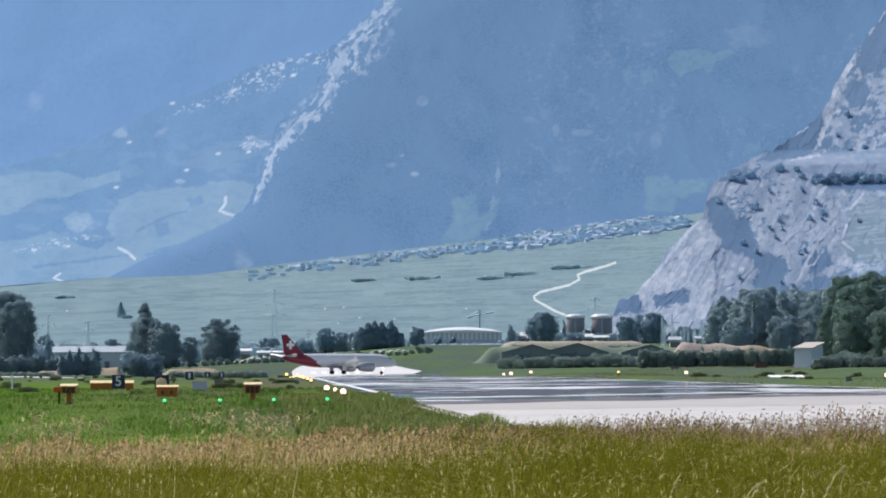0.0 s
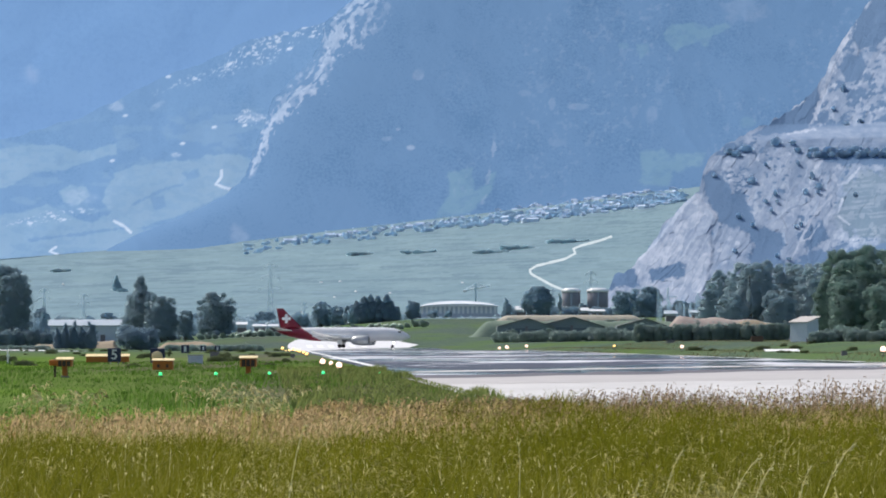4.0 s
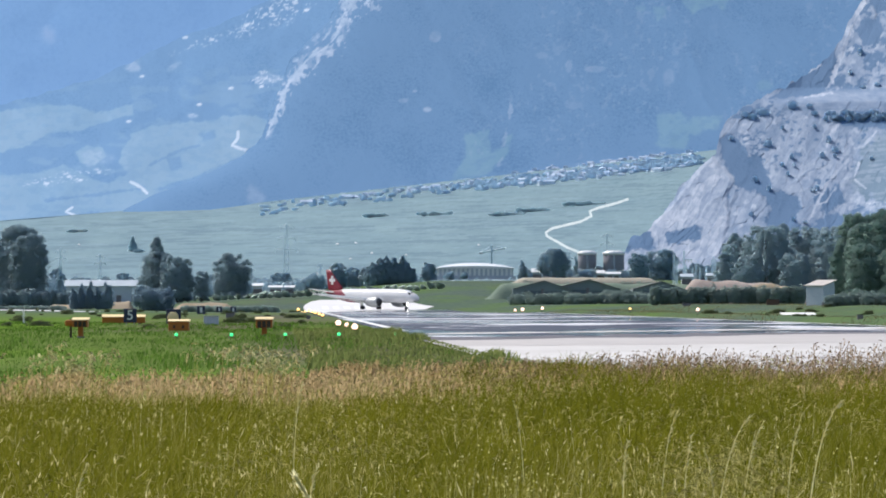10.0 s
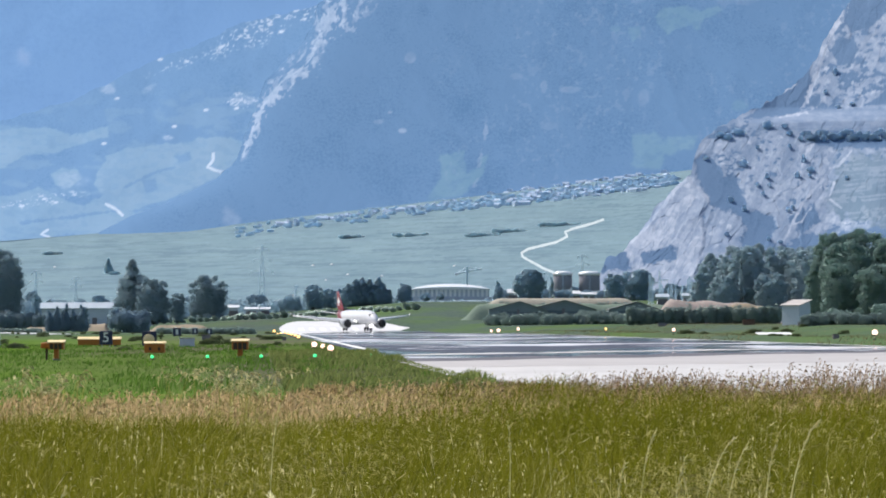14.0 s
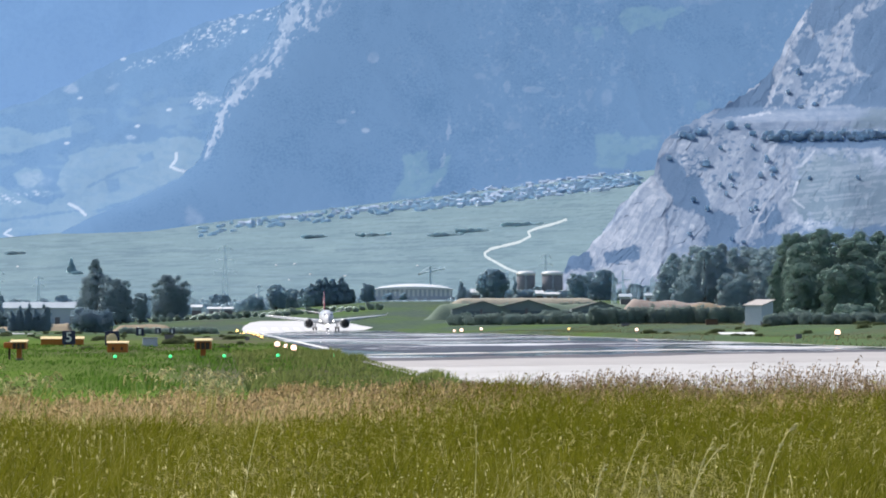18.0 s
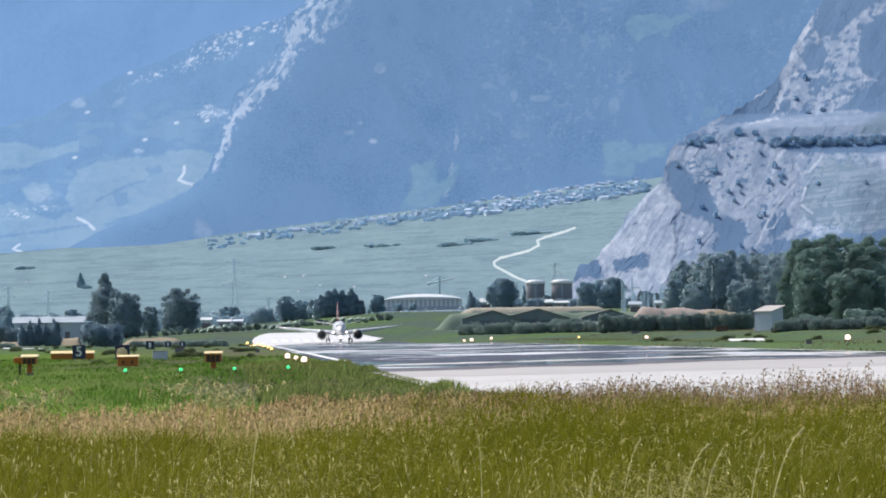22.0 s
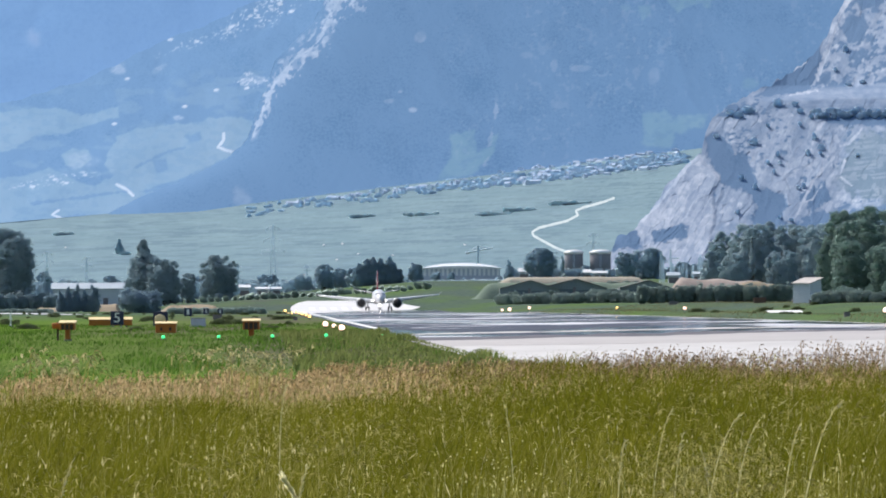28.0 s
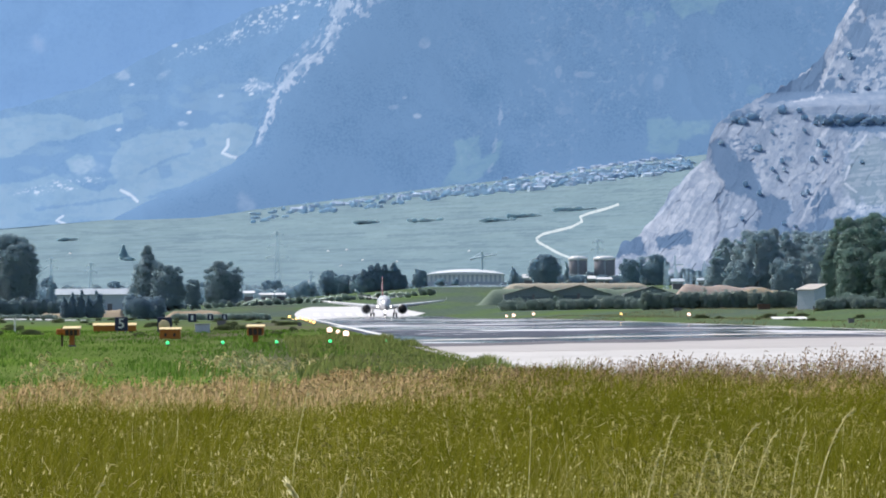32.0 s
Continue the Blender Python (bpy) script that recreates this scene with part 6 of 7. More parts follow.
def number_board(x, d, w, h, stand, label, text=""):
    t = thing("distance_board", label, "sign", "distance boards", put(x, 0, d))
    face = part("face", boxed(-w / 2, w / 2, -0.10, 0.10, stand, stand + h, 0.03), M_NAVY, t, "dark navy board")
    for s in (-0.3, 0.3):
        part("leg", boxed(s * w - 0.04, s * w + 0.04, -0.04, 0.04, -0.1, stand, 0.01), M_GREY, t)
    if text:
        cu = bpy.data.curves.new("digit", "FONT")
        cu.body, cu.size, cu.align_x, cu.align_y, cu.extrude, cu.offset = text, h * 1.02, "CENTER", "CENTER", 0.012, 0.012
        tmp = bpy.data.objects.new("digit", cu)
        me = bpy.data.meshes.new_from_object(tmp)
        bpy.data.objects.remove(tmp)
        me.materials.append(M_PAINT)
        ob = new("digit", me)
        ob.parent, ob.matrix_basis = face, pose(0, -0.115, stand + h * 0.5, 90)
        tagged(ob, "white figure five")
    else:
        part("figure", boxed(-w * 0.16, w * 0.16, -0.12, -0.10, stand + h * 0.18, stand + h * 0.82), M_PAINT, face, "pale blurred figure")


number_board(208.5, 380, 0.98, 1.02, 0.16, "square navy board with a white figure five", "5")
number_board(334, 690, 1.08, 1.10, 0.12, "square navy board with a blurred pale figure")
number_board(391, 960, 1.06, 1.10, 0.12, "square navy board with a blurred pale figure")
number_board(366, 830, 0.9, 0.9, 0.12, "square navy board with a blurred pale figure")

t = thing("round_sign", "dark square sign with a round yellow disc in front", "sign", m=put(285, 0, 376))
part("board", boxed(-0.54, 0.54, 0.1, 0.2, 0.1, 1.16, 0.03), M_NAVY, t, "dark square board")
part("disc", lathe(bmesh.new(), [(0.02, -0.05), (0.40, -0.05), (0.42, 0), (0.40, 0.05), (0.02, 0.05)], 28), M_YELLOW, t, "yellow disc", m=pose(-0.03, 0.0, 0.55, 90), flat=False)
for s in (-0.35, 0.35):
    part("leg", boxed(s - 0.04, s + 0.04, 0.1, 0.18, -0.1, 0.12), M_GREY, t)

M_RUST = surface("rusty_sheet", (0.10, 0.055, 0.035), (0.17, 0.095, 0.06), 1.5, 0.8, bump=0.1)
t = thing("cabinet", "plain grey metal cabinet low in the grass", "cabinet", m=put(352, 0, 380))
part("body", boxed(-0.55, 0.55, -0.3, 0.3, -0.05, 0.62, 0.03), M_CONCRETE, t)
part("lid", boxed(-0.59, 0.59, -0.34, 0.34, 0.62, 0.68, 0.02), M_GREY, t)
for x, d, w, h, lab in ((386, 560, 1.0, 0.5, "low brown box in the far grass"), (1346, 700, 1.7, 0.75, "rust-brown box on the runway's grassy bank"), (1193, 800, 1.3, 0.5, "dark low box on the runway's grassy bank"),
                        (1440, 618, 1.0, 0.4, "dark low box beside the hut"), (116, 430, 1.3, 0.22, "dark low cover in the grass"), (524, 520, 0.4, 0.3, "small dark box in the grass"), (1500, 430, 0.5, 0.35, "dark low box on the bank")):
    t = thing("junction_box", lab, "box", "", put(x, 0, d))
    part("body", boxed(-w / 2, w / 2, -0.3, 0.3, -0.05, h, 0.03), M_RUST if "rust" in lab else M_BRICKISH, t)
    part("lid", boxed(-w / 2 - 0.03, w / 2 + 0.03, -0.33, 0.33, h, h + 0.05, 0.015), M_DARK, t)

t = thing("marker_post", "thin white marker post in the meadow", "post", m=put(20, 0, 400))
part("pole", tube(bmesh.new(), (0, 0, -0.1), (0, 0, 1.3), 0.06, 0.05, 8), M_WHITE, t)
part("cap", boxed(-0.16, 0.16, -0.1, 0.1, 0.55, 0.62), M_WHITE, t)
part("foot", boxed(-0.2, 0.2, -0.2, 0.2, -0.1, 0.1, 0.02), M_CONCRETE, t)


def lamp(x, d, radius, stand, mat, label, group, z=None):
    t = thing("runway_light", label, "light", group, put(x, 0, d))
    part("base", lathe(bmesh.new(), [(0.16, -0.05), (0.16, 0.04), (0.06, 0.08)], 12), M_DARK, t, flat=False)
    part("stem", tube(bmesh.new(), (0, 0, 0), (0, 0, stand), 0.035, 0.03, 7), M_GREY, t)
    part("hood", lathe(bmesh.new(), [(radius * 0.8, stand - radius * 0.5), (radius * 0.9, stand - radius * 0.2), (radius * 0.55, stand - radius * 0.1)], 12), M_DARK, t, flat=False)
    # Lens drawn oversized, so its shape includes the lamp's bloom.
    bm = bmesh.new()
    bmesh.ops.create_uvsphere(bm, u_segments=14, v_segments=9, radius=radius, matrix=Matrix.Translation((0, 0, stand + radius * 0.6)))
    part("lens", bm, mat, t, "glowing lens", flat=False)


for x, d in ((290, 243), (388, 243), (483, 244), (578, 244), (676, 244)):
    lamp(x, d, 0.085, 0.10, M_GREEN, "green glowing threshold light on a short stem", "green threshold lights")
for x, d, s in ((506, 1250, 0.34), (512, 1100, 0.24), (518, 975, 0.22), (525, 836, 0.22), (531, 750, 0.17), (536, 690, 0.2), (543, 620, 0.16), (549, 545, 0.16)):
    lamp(x, d, s, 0.2, M_AMBER, "amber glowing edge light beside the runway", "amber edge lights")
for x, d, s in ((577, 345, 0.19), (592, 322, 0.14), (606, 296, 0.18)):
    lamp(x, d, s, 0.16, M_WARM, "bright warm edge light beside the runway", "white edge lights")
for x, d, s in ((890, 1063, 0.26), (903, 1030, 0.36), (938, 952, 0.28), (1093, 714, 0.16), (1213, 598, 0.2), (1569, 403, 0.23)):
    lamp(x, d, s, 0.42, M_AMBER if x in (1093,) else M_WARM, "bright warm edge light on a stem across the runway", "white edge lights")

t = thing("van", "small white van parked beyond the hedge", "van", m=put(1398, 0, 1215, 8))
part("body", boxed(-2.2, 2.2, -0.9, 0.9, 0.4, 1.9, 0.2), M_WHITE, t, "white van body")
part("windscreen", boxed(-2.22, -1.6, -0.8, 0.8, 1.15, 1.75, 0.05), M_GLASS, t)
for sx in (-1.4, 1.4):
    for sy in (-0.8, 0.8):
        part("wheel", lathe(bmesh.new(), [(0.1, -0.1), (0.35, -0.1), (0.35, 0.1), (0.1, 0.1)], 14), M_DARK, t, m=pose(sx, sy, 0.35, 90))

# far threshold stripes, and a white slab across the runway: a sheet tilted to fit the camera's view
for k in range(6):
    strip("road_marking_%d" % (k + 3), 1334, 1424, 5.5 + k * 3.0, 7.1 + k * 3.0, 0.11, M_PAINT, "white painted threshold stripe", "road marking", cols=2)
d = 520
v = [((x - 784) * ARC * d, d + y, gz((x - 784) * ARC * d, d + y) + z) for y, z in ((0, 0.08), (5, 0.30)) for x in np.linspace(1362, 1424, 8)]
tagged(new("slab", mesh_np("slab", v, grid_faces(2, 8), M_PAINT)), "white painted slab on the runway's far verge", "slab", kind="structure")


# ---- the tall grass in front of the camera ----
def blades(points, height, width, lean, seed, curl=0.35):
    """Grass blades: a tapered strip of three segments each, bent over at the top."""
    g = np.random.default_rng(seed)
    n = len(points)
    a = g.uniform(0, math.tau, n)
    side = np.stack([np.cos(a), np.sin(a), np.zeros(n)], 1) * (width / 2)[:, None]
    la = g.uniform(0, math.tau, n)
    push = np.stack([np.cos(la) * 0.8 + 0.35, np.sin(la) * 0.8, np.zeros(n)], 1) * (lean * g.uniform(0.2, 1.0, n) * height)[:, None]
    up = np.stack([np.zeros(n), np.zeros(n), height], 1)
    p0, p1, p2, p3 = points, points + up * 0.45 + push * 0.18, points + up * 0.8 + push * 0.52, points + up * (1 - curl * 0.12) + push
    v = np.stack([p0 - side, p0 + side, p1 - side * 0.9, p1 + side * 0.9, p2 - side * 0.6, p2 + side * 0.6, p3 - side * 0.08, p3 + side * 0.08], 1).reshape(-1, 3)
    i = np.arange(n)[:, None] * 8
    f = np.concatenate([i + [0, 1, 3, 2], i + [2, 3, 5, 4], i + [4, 5, 7, 6]], 1).reshape(-1, 4)
    return v, f, p3, p2


def meadow_points(n, y0, y1, seed, power=1.0, far_edge=True):
    g = np.random.default_rng(seed)
    y = y0 + (y1 - y0) * g.uniform(0, 1, n) ** power
    x = g.uniform(-1, 1, n) * (1.2 + 0.118 * y)
    if far_edge:
        limit = 70 + 17 * smooth(-5, 3, x) + 5 * (fbm(x * 0.5, x * 0, 3, 2) - 0.5)
        keep = y < limit
        x, y = x[keep], y[keep]
    return np.stack([x, y, ground_z(x, y) - 0.02], 1)


def spikes(base, tip, radius, length):
    """Seed heads: a slim four-sided spindle along each stalk's end."""
    n = len(base)
    ax = tip - base
    ax /= np.linalg.norm(ax, axis=1, keepdims=True) + 1e-9
    s1 = np.cross(ax, np.array([0.3, 0.9, 0.1]))
    s1 /= np.linalg.norm(s1, axis=1, keepdims=True) + 1e-9
    s2 = np.cross(ax, s1)
    mid = tip - ax * (length * 0.55)[:, None]
    lo, r_ = tip - ax * length[:, None], radius[:, None]
    v = np.stack([lo, mid + s1 * r_, mid + s2 * r_, mid - s1 * r_, mid - s2 * r_, tip + ax * (length * 0.15)[:, None]], 1).reshape(-1, 3)
    i = np.arange(n)[:, None] * 6
    f = np.concatenate([i + [0, 2, 1], i + [0, 3, 2], i + [0, 4, 3], i + [0, 1, 4], i + [5, 1, 2], i + [5, 2, 3], i + [5, 3, 4], i + [5, 4, 1]], 1).reshape(-1, 3)
    return v, f


M_BLADE = leafy("green_blades", (0.086, 0.100, 0.006), (0.240, 0.232, 0.022), 0.45, 1.6)
M_STRAW = leafy("straw_blades", (0.240, 0.230, 0.051), (0.440, 0.400, 0.120), 0.4, 2.5)
M_HEAD = leafy("tan_seed_heads", (0.44, 0.305, 0.130), (0.88, 0.70, 0.42), 0.5, 1.1)
M_HEAD2 = leafy("purple_seed_heads", (0.24, 0.165, 0.10), (0.54, 0.40, 0.26), 0.5)
M_CURL = leafy("pale_curled_awns", (0.40, 0.36, 0.09), (0.74, 0.67, 0.30), 0.5, 0.8)
M_EDGE = leafy("rough_olive_blades", (0.115, 0.175, 0.045), (0.25, 0.275, 0.10), 0.5, 4.0)
M_SHORT = leafy("short_green_blades", (0.055, 0.135, 0.016), (0.15, 0.265, 0.045), 0.45, 3.0)
M_VERGE = leafy("olive_verge_blades", (0.105, 0.115, 0.060), (0.27, 0.25, 0.14), 0.5, 5.0)
M_FLOWER = leafy("cream_flowers", (0.62, 0.58, 0.16), (0.78, 0.75, 0.42), 0.3)
M_BLEACHED = leafy("bleached_stalk", (0.78, 0.72, 0.42), (0.90, 0.85, 0.58), 0.6)
M_PALE = leafy("pale_stalks", (0.62, 0.56, 0.26), (0.84, 0.78, 0.46), 0.55)


def curls(at, length, width, seed, droop=1.0):
    """Nodding awns: short strips that rise a little, bend over and hang, mostly down the wind."""
    g = np.random.default_rng(seed)
    n = len(at)
    a = g.normal(0.25, 1.3, n)
    out = np.stack([np.cos(a), np.sin(a), np.zeros(n)], 1) * length[:, None]
    up = np.array([[0, 0, 1.0]]) * length[:, None]
    side = np.stack([-np.sin(a), np.cos(a), g.uniform(0.4, 1.0, n)], 1) * (width / 2)[:, None]
    k = (droop * g.uniform(0.2, 1.0, n))[:, None]
    p0, p1, p2, p3 = at, at + out * 0.22 + up * 0.42, at + out * 0.62 + up * 0.52 * (1 - 0.5 * k), at + out * 0.9 + up * (0.5 - 0.8 * k)
    v = np.stack([p0 - side * 0.5, p0 + side * 0.5, p1 - side, p1 + side, p2 - side, p2 + side, p3 - side * 0.3, p3 + side * 0.3], 1).reshape(-1, 3)
    i = np.arange(n)[:, None] * 8
    f = np.concatenate([i + [0, 1, 3, 2], i + [2, 3, 5, 4], i + [4, 5, 7, 6]], 1).reshape(-1, 4)
    return v, f


def tall_grass():
    g = np.random.default_rng(5)
    p = meadow_points(150000, 17, 92, 11)
    n, far = len(p), p[:, 1] / 30
    h = g.uniform(0.48, 0.82, n) * (0.62 + 0.72 * fbm(p[:, 0] * 1.1, p[:, 1] * 0.35, 3, 6)) * (1 - 0.22 * smooth(45, 65, p[:, 1]) * smooth(1.5, -2.5, p[:, 0]))
    v, f, _, _ = blades(p, h, (0.0045 + 0.0033 * far) * g.uniform(0.7, 1.4, n), 0.72, 3)
    tagged(new("tall_grass", upright(mesh_np("tall_grass", v, f, M_BLADE, True), 1)), "tall olive-green meadow grass in the foreground", "grass", kind="stuff")
    p = meadow_points(30000, 17, 92, 12, 1.7)
    n, far = len(p), p[:, 1] / 30
    h = g.uniform(0.48, 0.80, n)
    v, f, _, _ = blades(p, h, (0.003 + 0.0024 * far) * g.uniform(0.7, 1.4, n), 0.7, 4)
    tagged(new("dry_grass", upright(mesh_np("dry_grass", v, f, M_STRAW, True), 2)), "dry straw-coloured blades among the tall grass", "grass", kind="stuff")
    for seed, count, mat, name, label in ((13, 30000, M_HEAD, "grass_seed_heads", "tan seed heads above the tall grass"), (14, 9500, M_HEAD2, "ripe_seed_heads", "reddish-brown ripe seed heads above the tall grass")):
        p = meadow_points(count, 59 if seed == 13 else 70, 92, seed, 0.6)
        if seed == 13:
            share = 1 - 0.70 * smooth(-0.022, 0.012, p[:, 0] / p[:, 1] + 0.02 * (fbm(p[:, 0] * 0.5, p[:, 1] * 0.1, 3, 5) - 0.5))
            p = p[g.uniform(0, 1, len(p)) < share]
        else:
            p = p[g.uniform(0, 1, len(p)) < smooth(-0.03, 0.01, p[:, 0] / p[:, 1])]
        n, far = len(p), p[:, 1] / 40
        h = g.uniform(0.58, 0.82, n) * (0.68 + 0.56 * fbm(p[:, 0] * 1.6, p[:, 1] * 0.2, 4, seed)) * (1 - 0.16 * smooth(-0.02, 0.03, p[:, 0] / p[:, 1]) * (1 if seed == 13 else 0.4))
        if seed == 14:
            h = h * (1 + 0.48 * smooth(0.0, 0.08, p[:, 0] / p[:, 1]) * g.uniform(0, 1, n))
        v, f, tip, low = blades(p, h, (0.0025 + 0.0018 * far) * np.ones(n), 0.22, seed)
        sv, sf = spikes(low, tip, g.uniform(0.006, 0.012, n) * (1.0 if seed == 13 else 0.6) * (0.5 + 0.5 * far), g.uniform(0.06, 0.14, n))
        quads = np.concatenate([f[:, [0, 1, 2]], f[:, [0, 2, 3]]])
        tagged(new(name, upright(mesh_np(name, np.concatenate([v, sv]), np.concatenate([quads, sf + len(v)]), mat, True))), label, "grass", kind="stuff")
        at = np.concatenate([tip, low + (tip - low) * 0.5])
        cv, cf = curls(at, g.uniform(0.04, 0.10, 2 * n), np.tile((0.006 + 0.005 * far) * (1.0 if seed == 13 else 0.75), 2), seed + 40)
        tagged(new(name, upright(mesh_np(name, cv, cf, mat, True), seed)), "drooping " + label, "grass", kind="stuff")
    # nodding awns all over the meadow, thicker in patches
    p = meadow_points(30000, 17, 90, 31, 1.15)
    p = p[g.uniform(0, 1, len(p)) < 0.06 + 0.80 * smooth(0.46, 0.62, fbm(p[:, 0] * 0.9 + 5, p[:, 1] * 0.16, 4, 33))]
    k = 1500
    q = np.stack([g.normal(0.0525, 0.010, k), g.uniform(22, 33, k), np.zeros(k)], 1)
    q[:, 0] *= q[:, 1]
    p = np.concatenate([p, q])
    n, far = len(p), p[:, 1] / 30
    p[:, 2] += g.uniform(0.50, 0.84, n)
    cv, cf = curls(p, g.uniform(0.025, 0.085, n) * (0.7 + 0.3 * far), (0.0026 + 0.0028 * far) * g.uniform(0.6, 1.4, n), 32)
    tagged(new("nodding_awns", upright(mesh_np("nodding_awns", cv, cf, M_CURL, True), 9)), "pale curled awns nodding over the meadow grass", "grass", kind="stuff")
    # small pale flower heads among the near blades
    p = meadow_points(1100, 17, 66, 16, 1.0)
    n = len(p)
    h = g.uniform(0.55, 0.88, n)
    v, f, tip, low = blades(p, h, g.uniform(0.002, 0.004, n), 0.3, 16)
    sv, sf = spikes(low, tip, g.uniform(0.003, 0.007, n), g.uniform(0.02, 0.05, n))
    quads = np.concatenate([f[:, [0, 1, 2]], f[:, [0, 2, 3]]])
    tagged(new("pale_flower_heads", upright(mesh_np("pale_flower_heads", np.concatenate([v, sv]), np.concatenate([quads, sf + len(v)]), M_PALE, True))), "small pale yellow heads among the meadow grass", "grass", kind="stuff")
    # white and yellow flowers in loose drifts
    drifts = ((0.30, 27, 0.16, 90), (-0.28, 26, 0.2, 30), (2.15, 29, 0.12, 40), (-1.6, 33, 0.4, 24), (0.9, 25, 0.3, 24))
    p = np.concatenate([np.stack([g.normal(cx, w, k), g.normal(cy, 2.2, k), np.zeros(k)], 1) for cx, cy, w, k in drifts])
    n = len(p)
    v, f, tip, low = blades(p, g.uniform(0.70, 0.92, n), g.uniform(0.002, 0.003, n), 0.12, 18)
    sv, sf = spikes(low, tip, g.uniform(0.003, 0.007, n), g.uniform(0.006, 0.014, n))
    quads = np.concatenate([f[:, [0, 1, 2]], f[:, [0, 2, 3]]])
    tagged(new("meadow_flowers", upright(mesh_np("meadow_flowers", np.concatenate([v, sv]), np.concatenate([quads, sf + len(v)]), M_FLOWER, True))), "small cream and yellow flowers in loose drifts", "flowers", kind="stuff")
    # single pale stalks among the blades
    p = np.concatenate([meadow_points(40, 22, 44, 15, 1.0), meadow_points(160, 23, 60, 25, 1.0)])
    n = len(p)
    v, f, tip, low = blades(p, g.uniform(0.74, 0.98, n), g.uniform(0.002, 0.0035, n), 0.35, 15, 0.7)
    sv, sf = spikes(low, tip, g.uniform(0.002, 0.004, n), g.uniform(0.05, 0.10, n))
    quads = np.concatenate([f[:, [0, 1, 2]], f[:, [0, 2, 3]]])
    tagged(new("pale_stalks", upright(mesh_np("pale_stalks", np.concatenate([v, sv]), np.concatenate([quads, sf + len(v)]), M_PALE, True))), "bleached bent grass stalks in the foreground", "grass", kind="stuff")


tall_grass()
SWAYING = []


def bleached_tuft(x, y, spread, count, seed):
    """A tuft of tall pale stalks with drooping heads; it sways as one."""
    g = np.random.default_rng(seed)
    p = np.stack([g.normal(0, spread, count), g.normal(0, 0.5, count), np.zeros(count)], 1)
    t = thing("grass_tuft", "tall bleached grass tuft swaying above the meadow", "grass", "bleached tufts", pose(x, y, gz(x, y)))
    v, f, tip, low = blades(p, g.uniform(0.98, 1.32, count), g.uniform(0.007, 0.012, count), 0.42, seed, 1.0)
    stems = new("straw", upright(mesh_np("straw", v, f, M_STRAW, True), seed))
    at = np.concatenate([low + (tip - low) * k for k in (0.1, 0.35, 0.6, 0.85, 1.0)])
    cv, cf = curls(at, g.uniform(0.06, 0.13, len(at)), g.uniform(0.010, 0.018, len(at)), seed + 1)
    heads = new("chaff", upright(mesh_np("chaff", cv, cf, M_PALE, True), seed + 2))
    for ob in (stems, heads):
        ob.parent = t
        tagged(ob, kind="stuff")
    SWAYING.append((t, x, y, 0.9))


for k, (x, y, spread, count) in enumerate(((-4.85, 63, 0.20, 18), (-4.35, 62, 0.12, 10), (-5.3, 62, 0.15, 10), (-3.1, 64, 0.2, 14), (-2.62, 64, 0.14, 12), (-2.3, 62, 0.14, 18), (-2.12, 61, 0.10, 12))):
    bleached_tuft(x, y, spread, count, 300 + k)


def nodding_stalk(x, y, h, reach, seed, thick=1.0):
    """One tall grass stalk that arches over and carries a drooping pale head."""
    g = random.Random(seed)
    t = thing("grass_stalk", "tall pale grass stalk arching under its drooping head", "grass", "tall stalks", pose(x, y, gz(x, y)))
    line = []
    for k in range(13):
        u = k / 12
        line.append(Vector((reach * (0.25 * u + 0.75 * u ** 3), 0.02 * math.sin(3 * u), h * (u - 0.13 * u ** 5) / 0.87)))
    bm = bmesh.new()
    for k, (a, b) in enumerate(zip(line, line[1:])):
        tube(bm, a, b, 0.0036 * thick * (1 - 0.045 * k), 0.0036 * thick * (1 - 0.045 * (k + 1)), 4, False)
    part("stem", bm, M_BLEACHED, t)
    bm = bmesh.new()
    for k in range(34):
        u = g.uniform(0.72, 1.0)
        i = min(11, int(u * 12))
        c = line[i].lerp(line[i + 1], u * 12 - i)
        way = (line[i + 1] - line[i]).normalized() * 0.8 + Vector((g.uniform(-0.5, 0.7), g.uniform(-0.5, 0.5), g.uniform(-0.7, 0.3)))
        tube(bm, c, c + way * g.uniform(0.012, 0.032), 0.0032 * thick, 0.001, 3, False)
    tagged(part("seed_head", bm, M_BLEACHED, t, "drooping pale seed head"), "drooping pale seed head", kind="stuff")
    SWAYING.append((t, x, y, 1.2))


# bearing and distance of each foot, height, and how far it leans over
for k, (b, d, h, over) in enumerate(((614, 27, 1.17, 0.20), (454, 26, 1.11, 0.21), (305, 24, 1.04, 0.06), (400, 25, 1.04, 0.06), (580, 25, 1.09, 0.08), (-288, 34, 1.15, 0.08), (-266, 20.5, 1.03, 0.09), (500, 28, 1.04, 0.14),
                                     (360, 30, 1.06, 0.12), (-690, 22, 1.0, 0.12), (130, 33, 1.06, -0.06), (470, 25, 0.98, -0.10))):
    nodding_stalk(b * ARC * d, d, h, over, 500 + k, 1.0 + 0.25 * lattice(k, 3, 7) if k else 1.6)


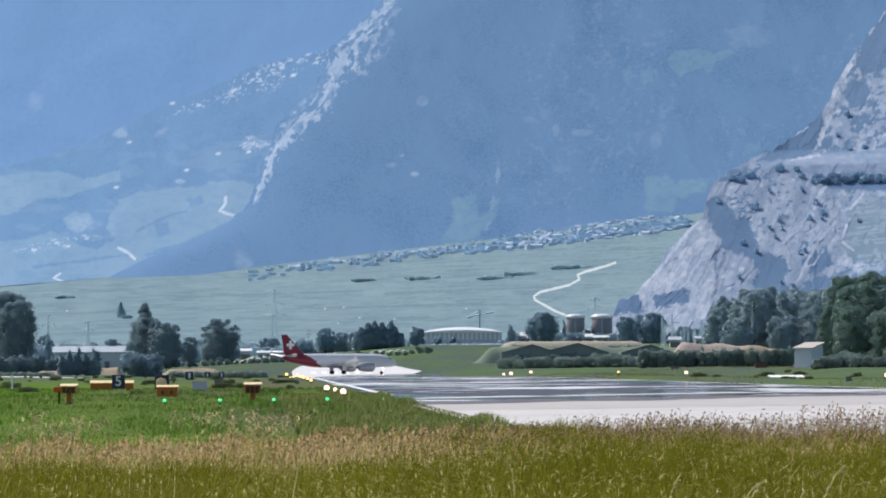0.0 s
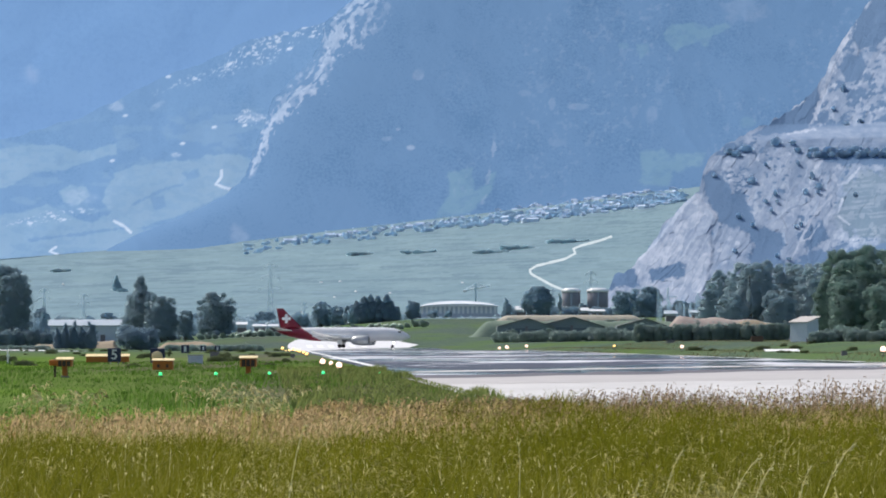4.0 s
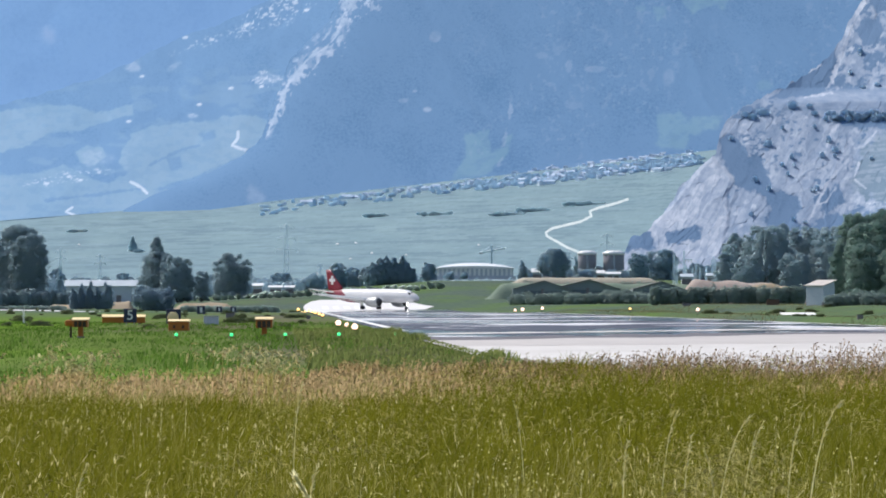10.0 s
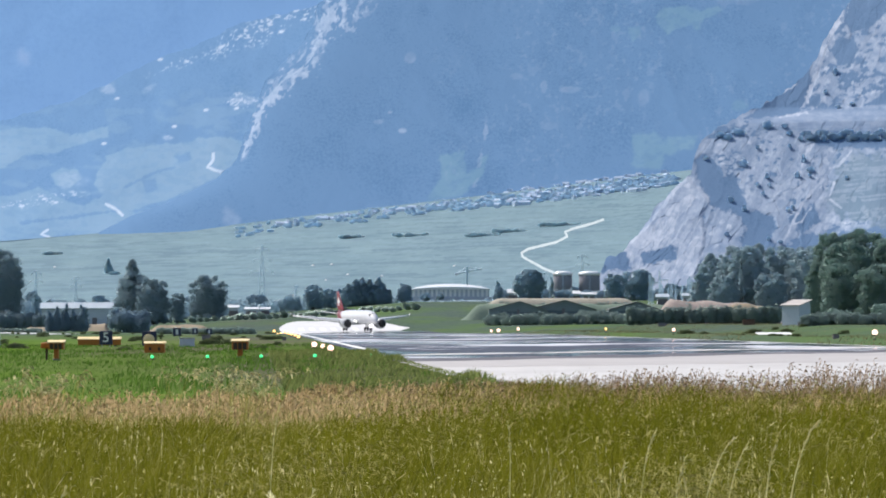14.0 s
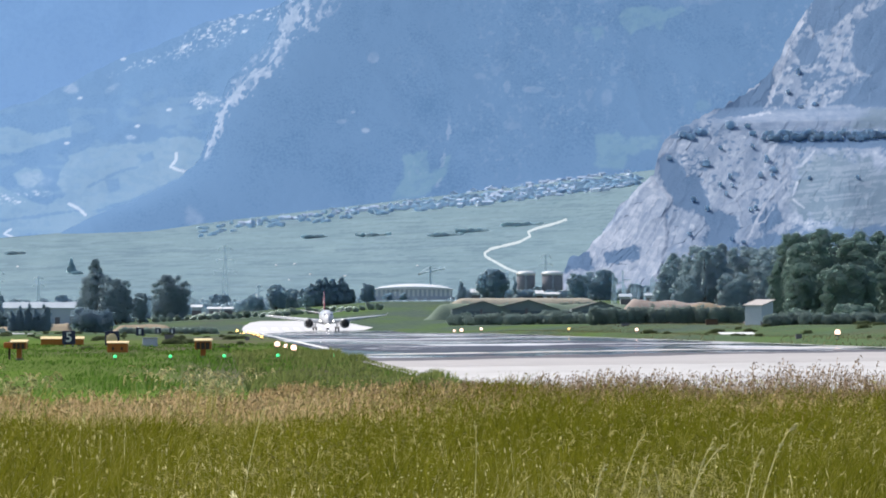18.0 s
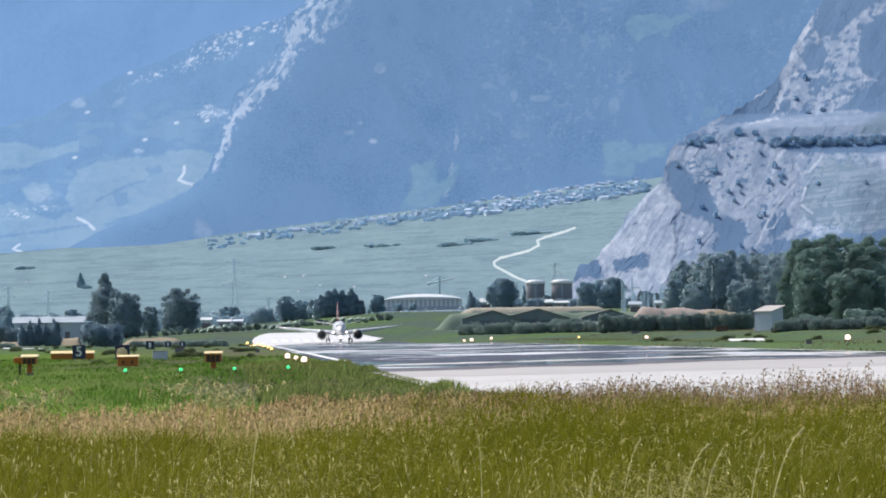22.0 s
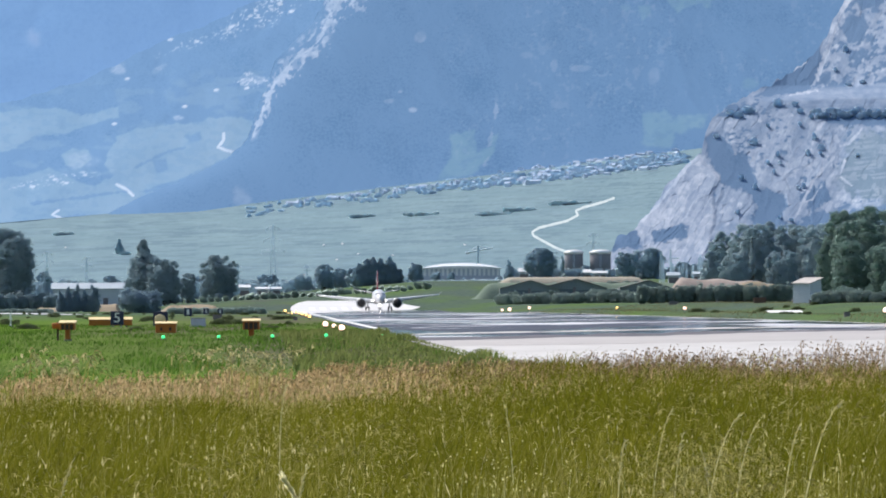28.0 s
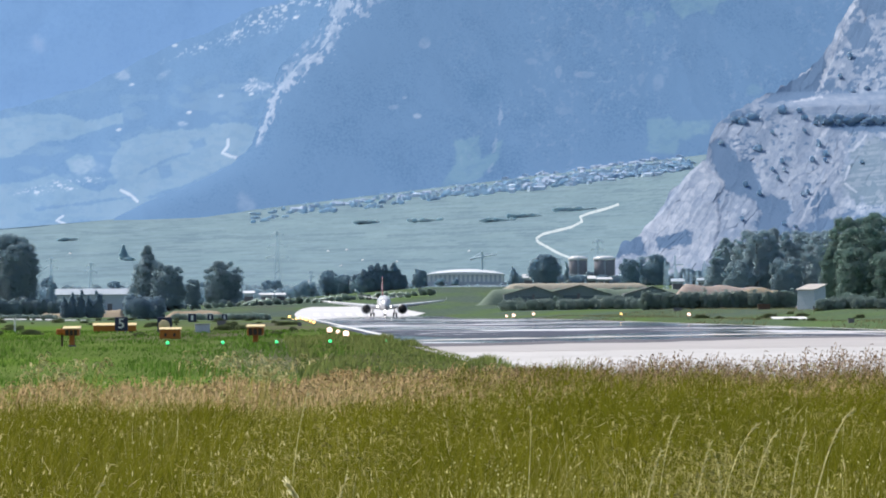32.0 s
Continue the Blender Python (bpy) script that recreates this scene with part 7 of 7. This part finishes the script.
def dead_stalk():
    """One thick bleached stalk with a bristly head, leaning over close to the camera."""
    t = thing("dead_stalk", "thick bleached dead stalk leaning in the grass", "stalk", m=pose(-0.56, 20, 0))
    foot, neck, tip = Vector((0.26, 0.45, -0.02)), Vector((0.03, 0, 0.86)), Vector((-0.075, -0.08, 1.03))
    g = random.Random(3)

    def ribbon(bm, a, b, wa, wb, turn=0.0):
        """A thin strip that turns its flat side to the light."""
        along_ = (b - a).normalized()
        s = along_.cross((SUN_TO - along_ * SUN_TO.dot(along_)).normalized())
        s = Matrix.Rotation(turn, 3, along_) @ s
        bm.faces.new([bm.verts.new(p) for p in (a - s * wa, a + s * wa, b + s * wb, b - s * wb)])
    bm = bmesh.new()
    for turn in (-0.3, 0.3):
        ribbon(bm, foot, neck, 0.011, 0.012, turn)
    part("stem", bm, M_BLEACHED, t)
    bm = bmesh.new()
    for k in range(110):
        c = neck.lerp(tip, g.uniform(0.0, 0.95))
        ribbon(bm, c, c + (tip - neck).normalized() * g.uniform(0.02, 0.045) + Vector((g.uniform(-1, 1), g.uniform(-1, 1), g.uniform(-0.3, 0.5))) * 0.016, 0.0045, 0.0012, g.uniform(-0.5, 0.5))
    part("seed_head", bm, M_BLEACHED, t, "bristly pale head")


dead_stalk()


def short_grass():
    g = np.random.default_rng(8)
    n = 60000
    y = 70 + 350 * g.uniform(0, 1, n) ** 1.3
    x = left_edge(y) - 0.3 - (g.uniform(0, 1, n) ** 1.2) * (y * 0.1 + 14)
    keep = g.uniform(0, 1, n) > 0.8 * smooth(-6, -1, x - left_edge(y))
    x, y, n = x[keep], y[keep], int(keep.sum())
    tuft = fbm(x * 0.5, y * 0.06, 4, 4)
    p = np.stack([x, y, ground_z(x, y) - 0.01], 1)
    h = (0.05 + 0.17 * smooth(0.42, 0.68, tuft)) * g.uniform(0.6, 1.2, n)
    v, f, _, _ = blades(p, h, 0.012 + 0.03 * y / 250 * g.uniform(0.6, 1.2, n), 0.5, 6)
    tagged(new("short_grass", upright(mesh_np("short_grass", v, f, M_SHORT, True), 3)), "short bright green grass tufts beside the runway", "grass", kind="stuff")
    n = 20000
    y = 84 + 240 * g.uniform(0, 1, n) ** 1.3
    x = left_edge(y) + 0.5 - g.uniform(0, 1, n) ** 1.3 * 6
    p = np.stack([x, y, ground_z(x, y) - 0.01], 1)
    h = (0.12 + 0.24 * smooth(0.42, 0.7, fbm(x * 0.6, y * 0.06, 4, 14))) * g.uniform(0.5, 1.2, n)
    v, f, _, _ = blades(p, h, 0.02 + 0.02 * g.uniform(0.6, 1.2, n), 0.5, 9)
    tagged(new("edge_tufts", upright(mesh_np("edge_tufts", v, f, M_EDGE, True), 4)), "ragged green tufts along the runway's edge", "grass", kind="stuff")
    n = 22000
    y = g.uniform(280, 900, n)
    s = g.uniform(0.5, 40, n)
    x = right_edge(y) + s
    keep = ~((np.abs(x / y - 0.0678) < 0.0042) & (y > 440) & (y < 535))
    x, y, n = x[keep], y[keep], int(keep.sum())
    p = np.stack([x, y, ground_z(x, y) - 0.01], 1)
    h = (0.04 + 0.15 * smooth(0.40, 0.7, fbm(x * 0.07, y * 0.02, 4, 5))) * g.uniform(0.5, 1.3, n)
    v, f, _, _ = blades(p, h, 0.06 * g.uniform(0.6, 1.4, n), 0.9, 7)
    tagged(new("verge_grass", upright(mesh_np("verge_grass", v, f, M_VERGE, True), 5)), "rough green grass on the bank across the runway", "grass", kind="stuff")


short_grass()


def motions():
    # seconds, bearing and distance of the airliner's middle, and its turn from broadside towards the camera
    rows = [(0, -184, 1362, -33), (1, -181.5, 1362, -21), (2, -178, 1362, -9), (3, -173.5, 1362, 0), (4.5, -168, 1362, 13), (6, -163, 1361, 24), (7, -158.5, 1360, 30), (8, -155.5, 1359, 35), (9, -151.5, 1358, 40), (10.5, -145, 1356, 49),
            (12, -140, 1354, 58), (13, -136, 1353, 65), (14.4, -131, 1352, 75), (15.5, -127, 1351, 81), (17, -123, 1350, 86), (20, -117, 1347, 88), (24, -114, 1343, 88), (28, -112.5, 1339, 88), (32, -111, 1335, 88)]
    # tufts and stalks lean down the wind, more in the gusts
    for k, (stalk, x, y, much) in enumerate(SWAYING):
        sway = []
        for step in range(47):
            t = 32 * step / 46
            gust = 3.0 * math.sin(0.42 * t + 0.25 * x) + 1.8 * math.sin(2.1 * t + 1.7 * k) + 1.0 * math.sin(4.3 * t + 2.9 * k)
            sway.append((t, pose(x, y, gz(x, y), 0.3 * gust * much, (2.0 + gust) * much, 0)))
        walk(stalk, sway)
    walk(PLANE, [(t, pose(b * ARC * d, d, gz(left_edge(d) + 20, d) + 0.06, 0, 0, -turn)) for t, b, d, turn in rows])


motions()
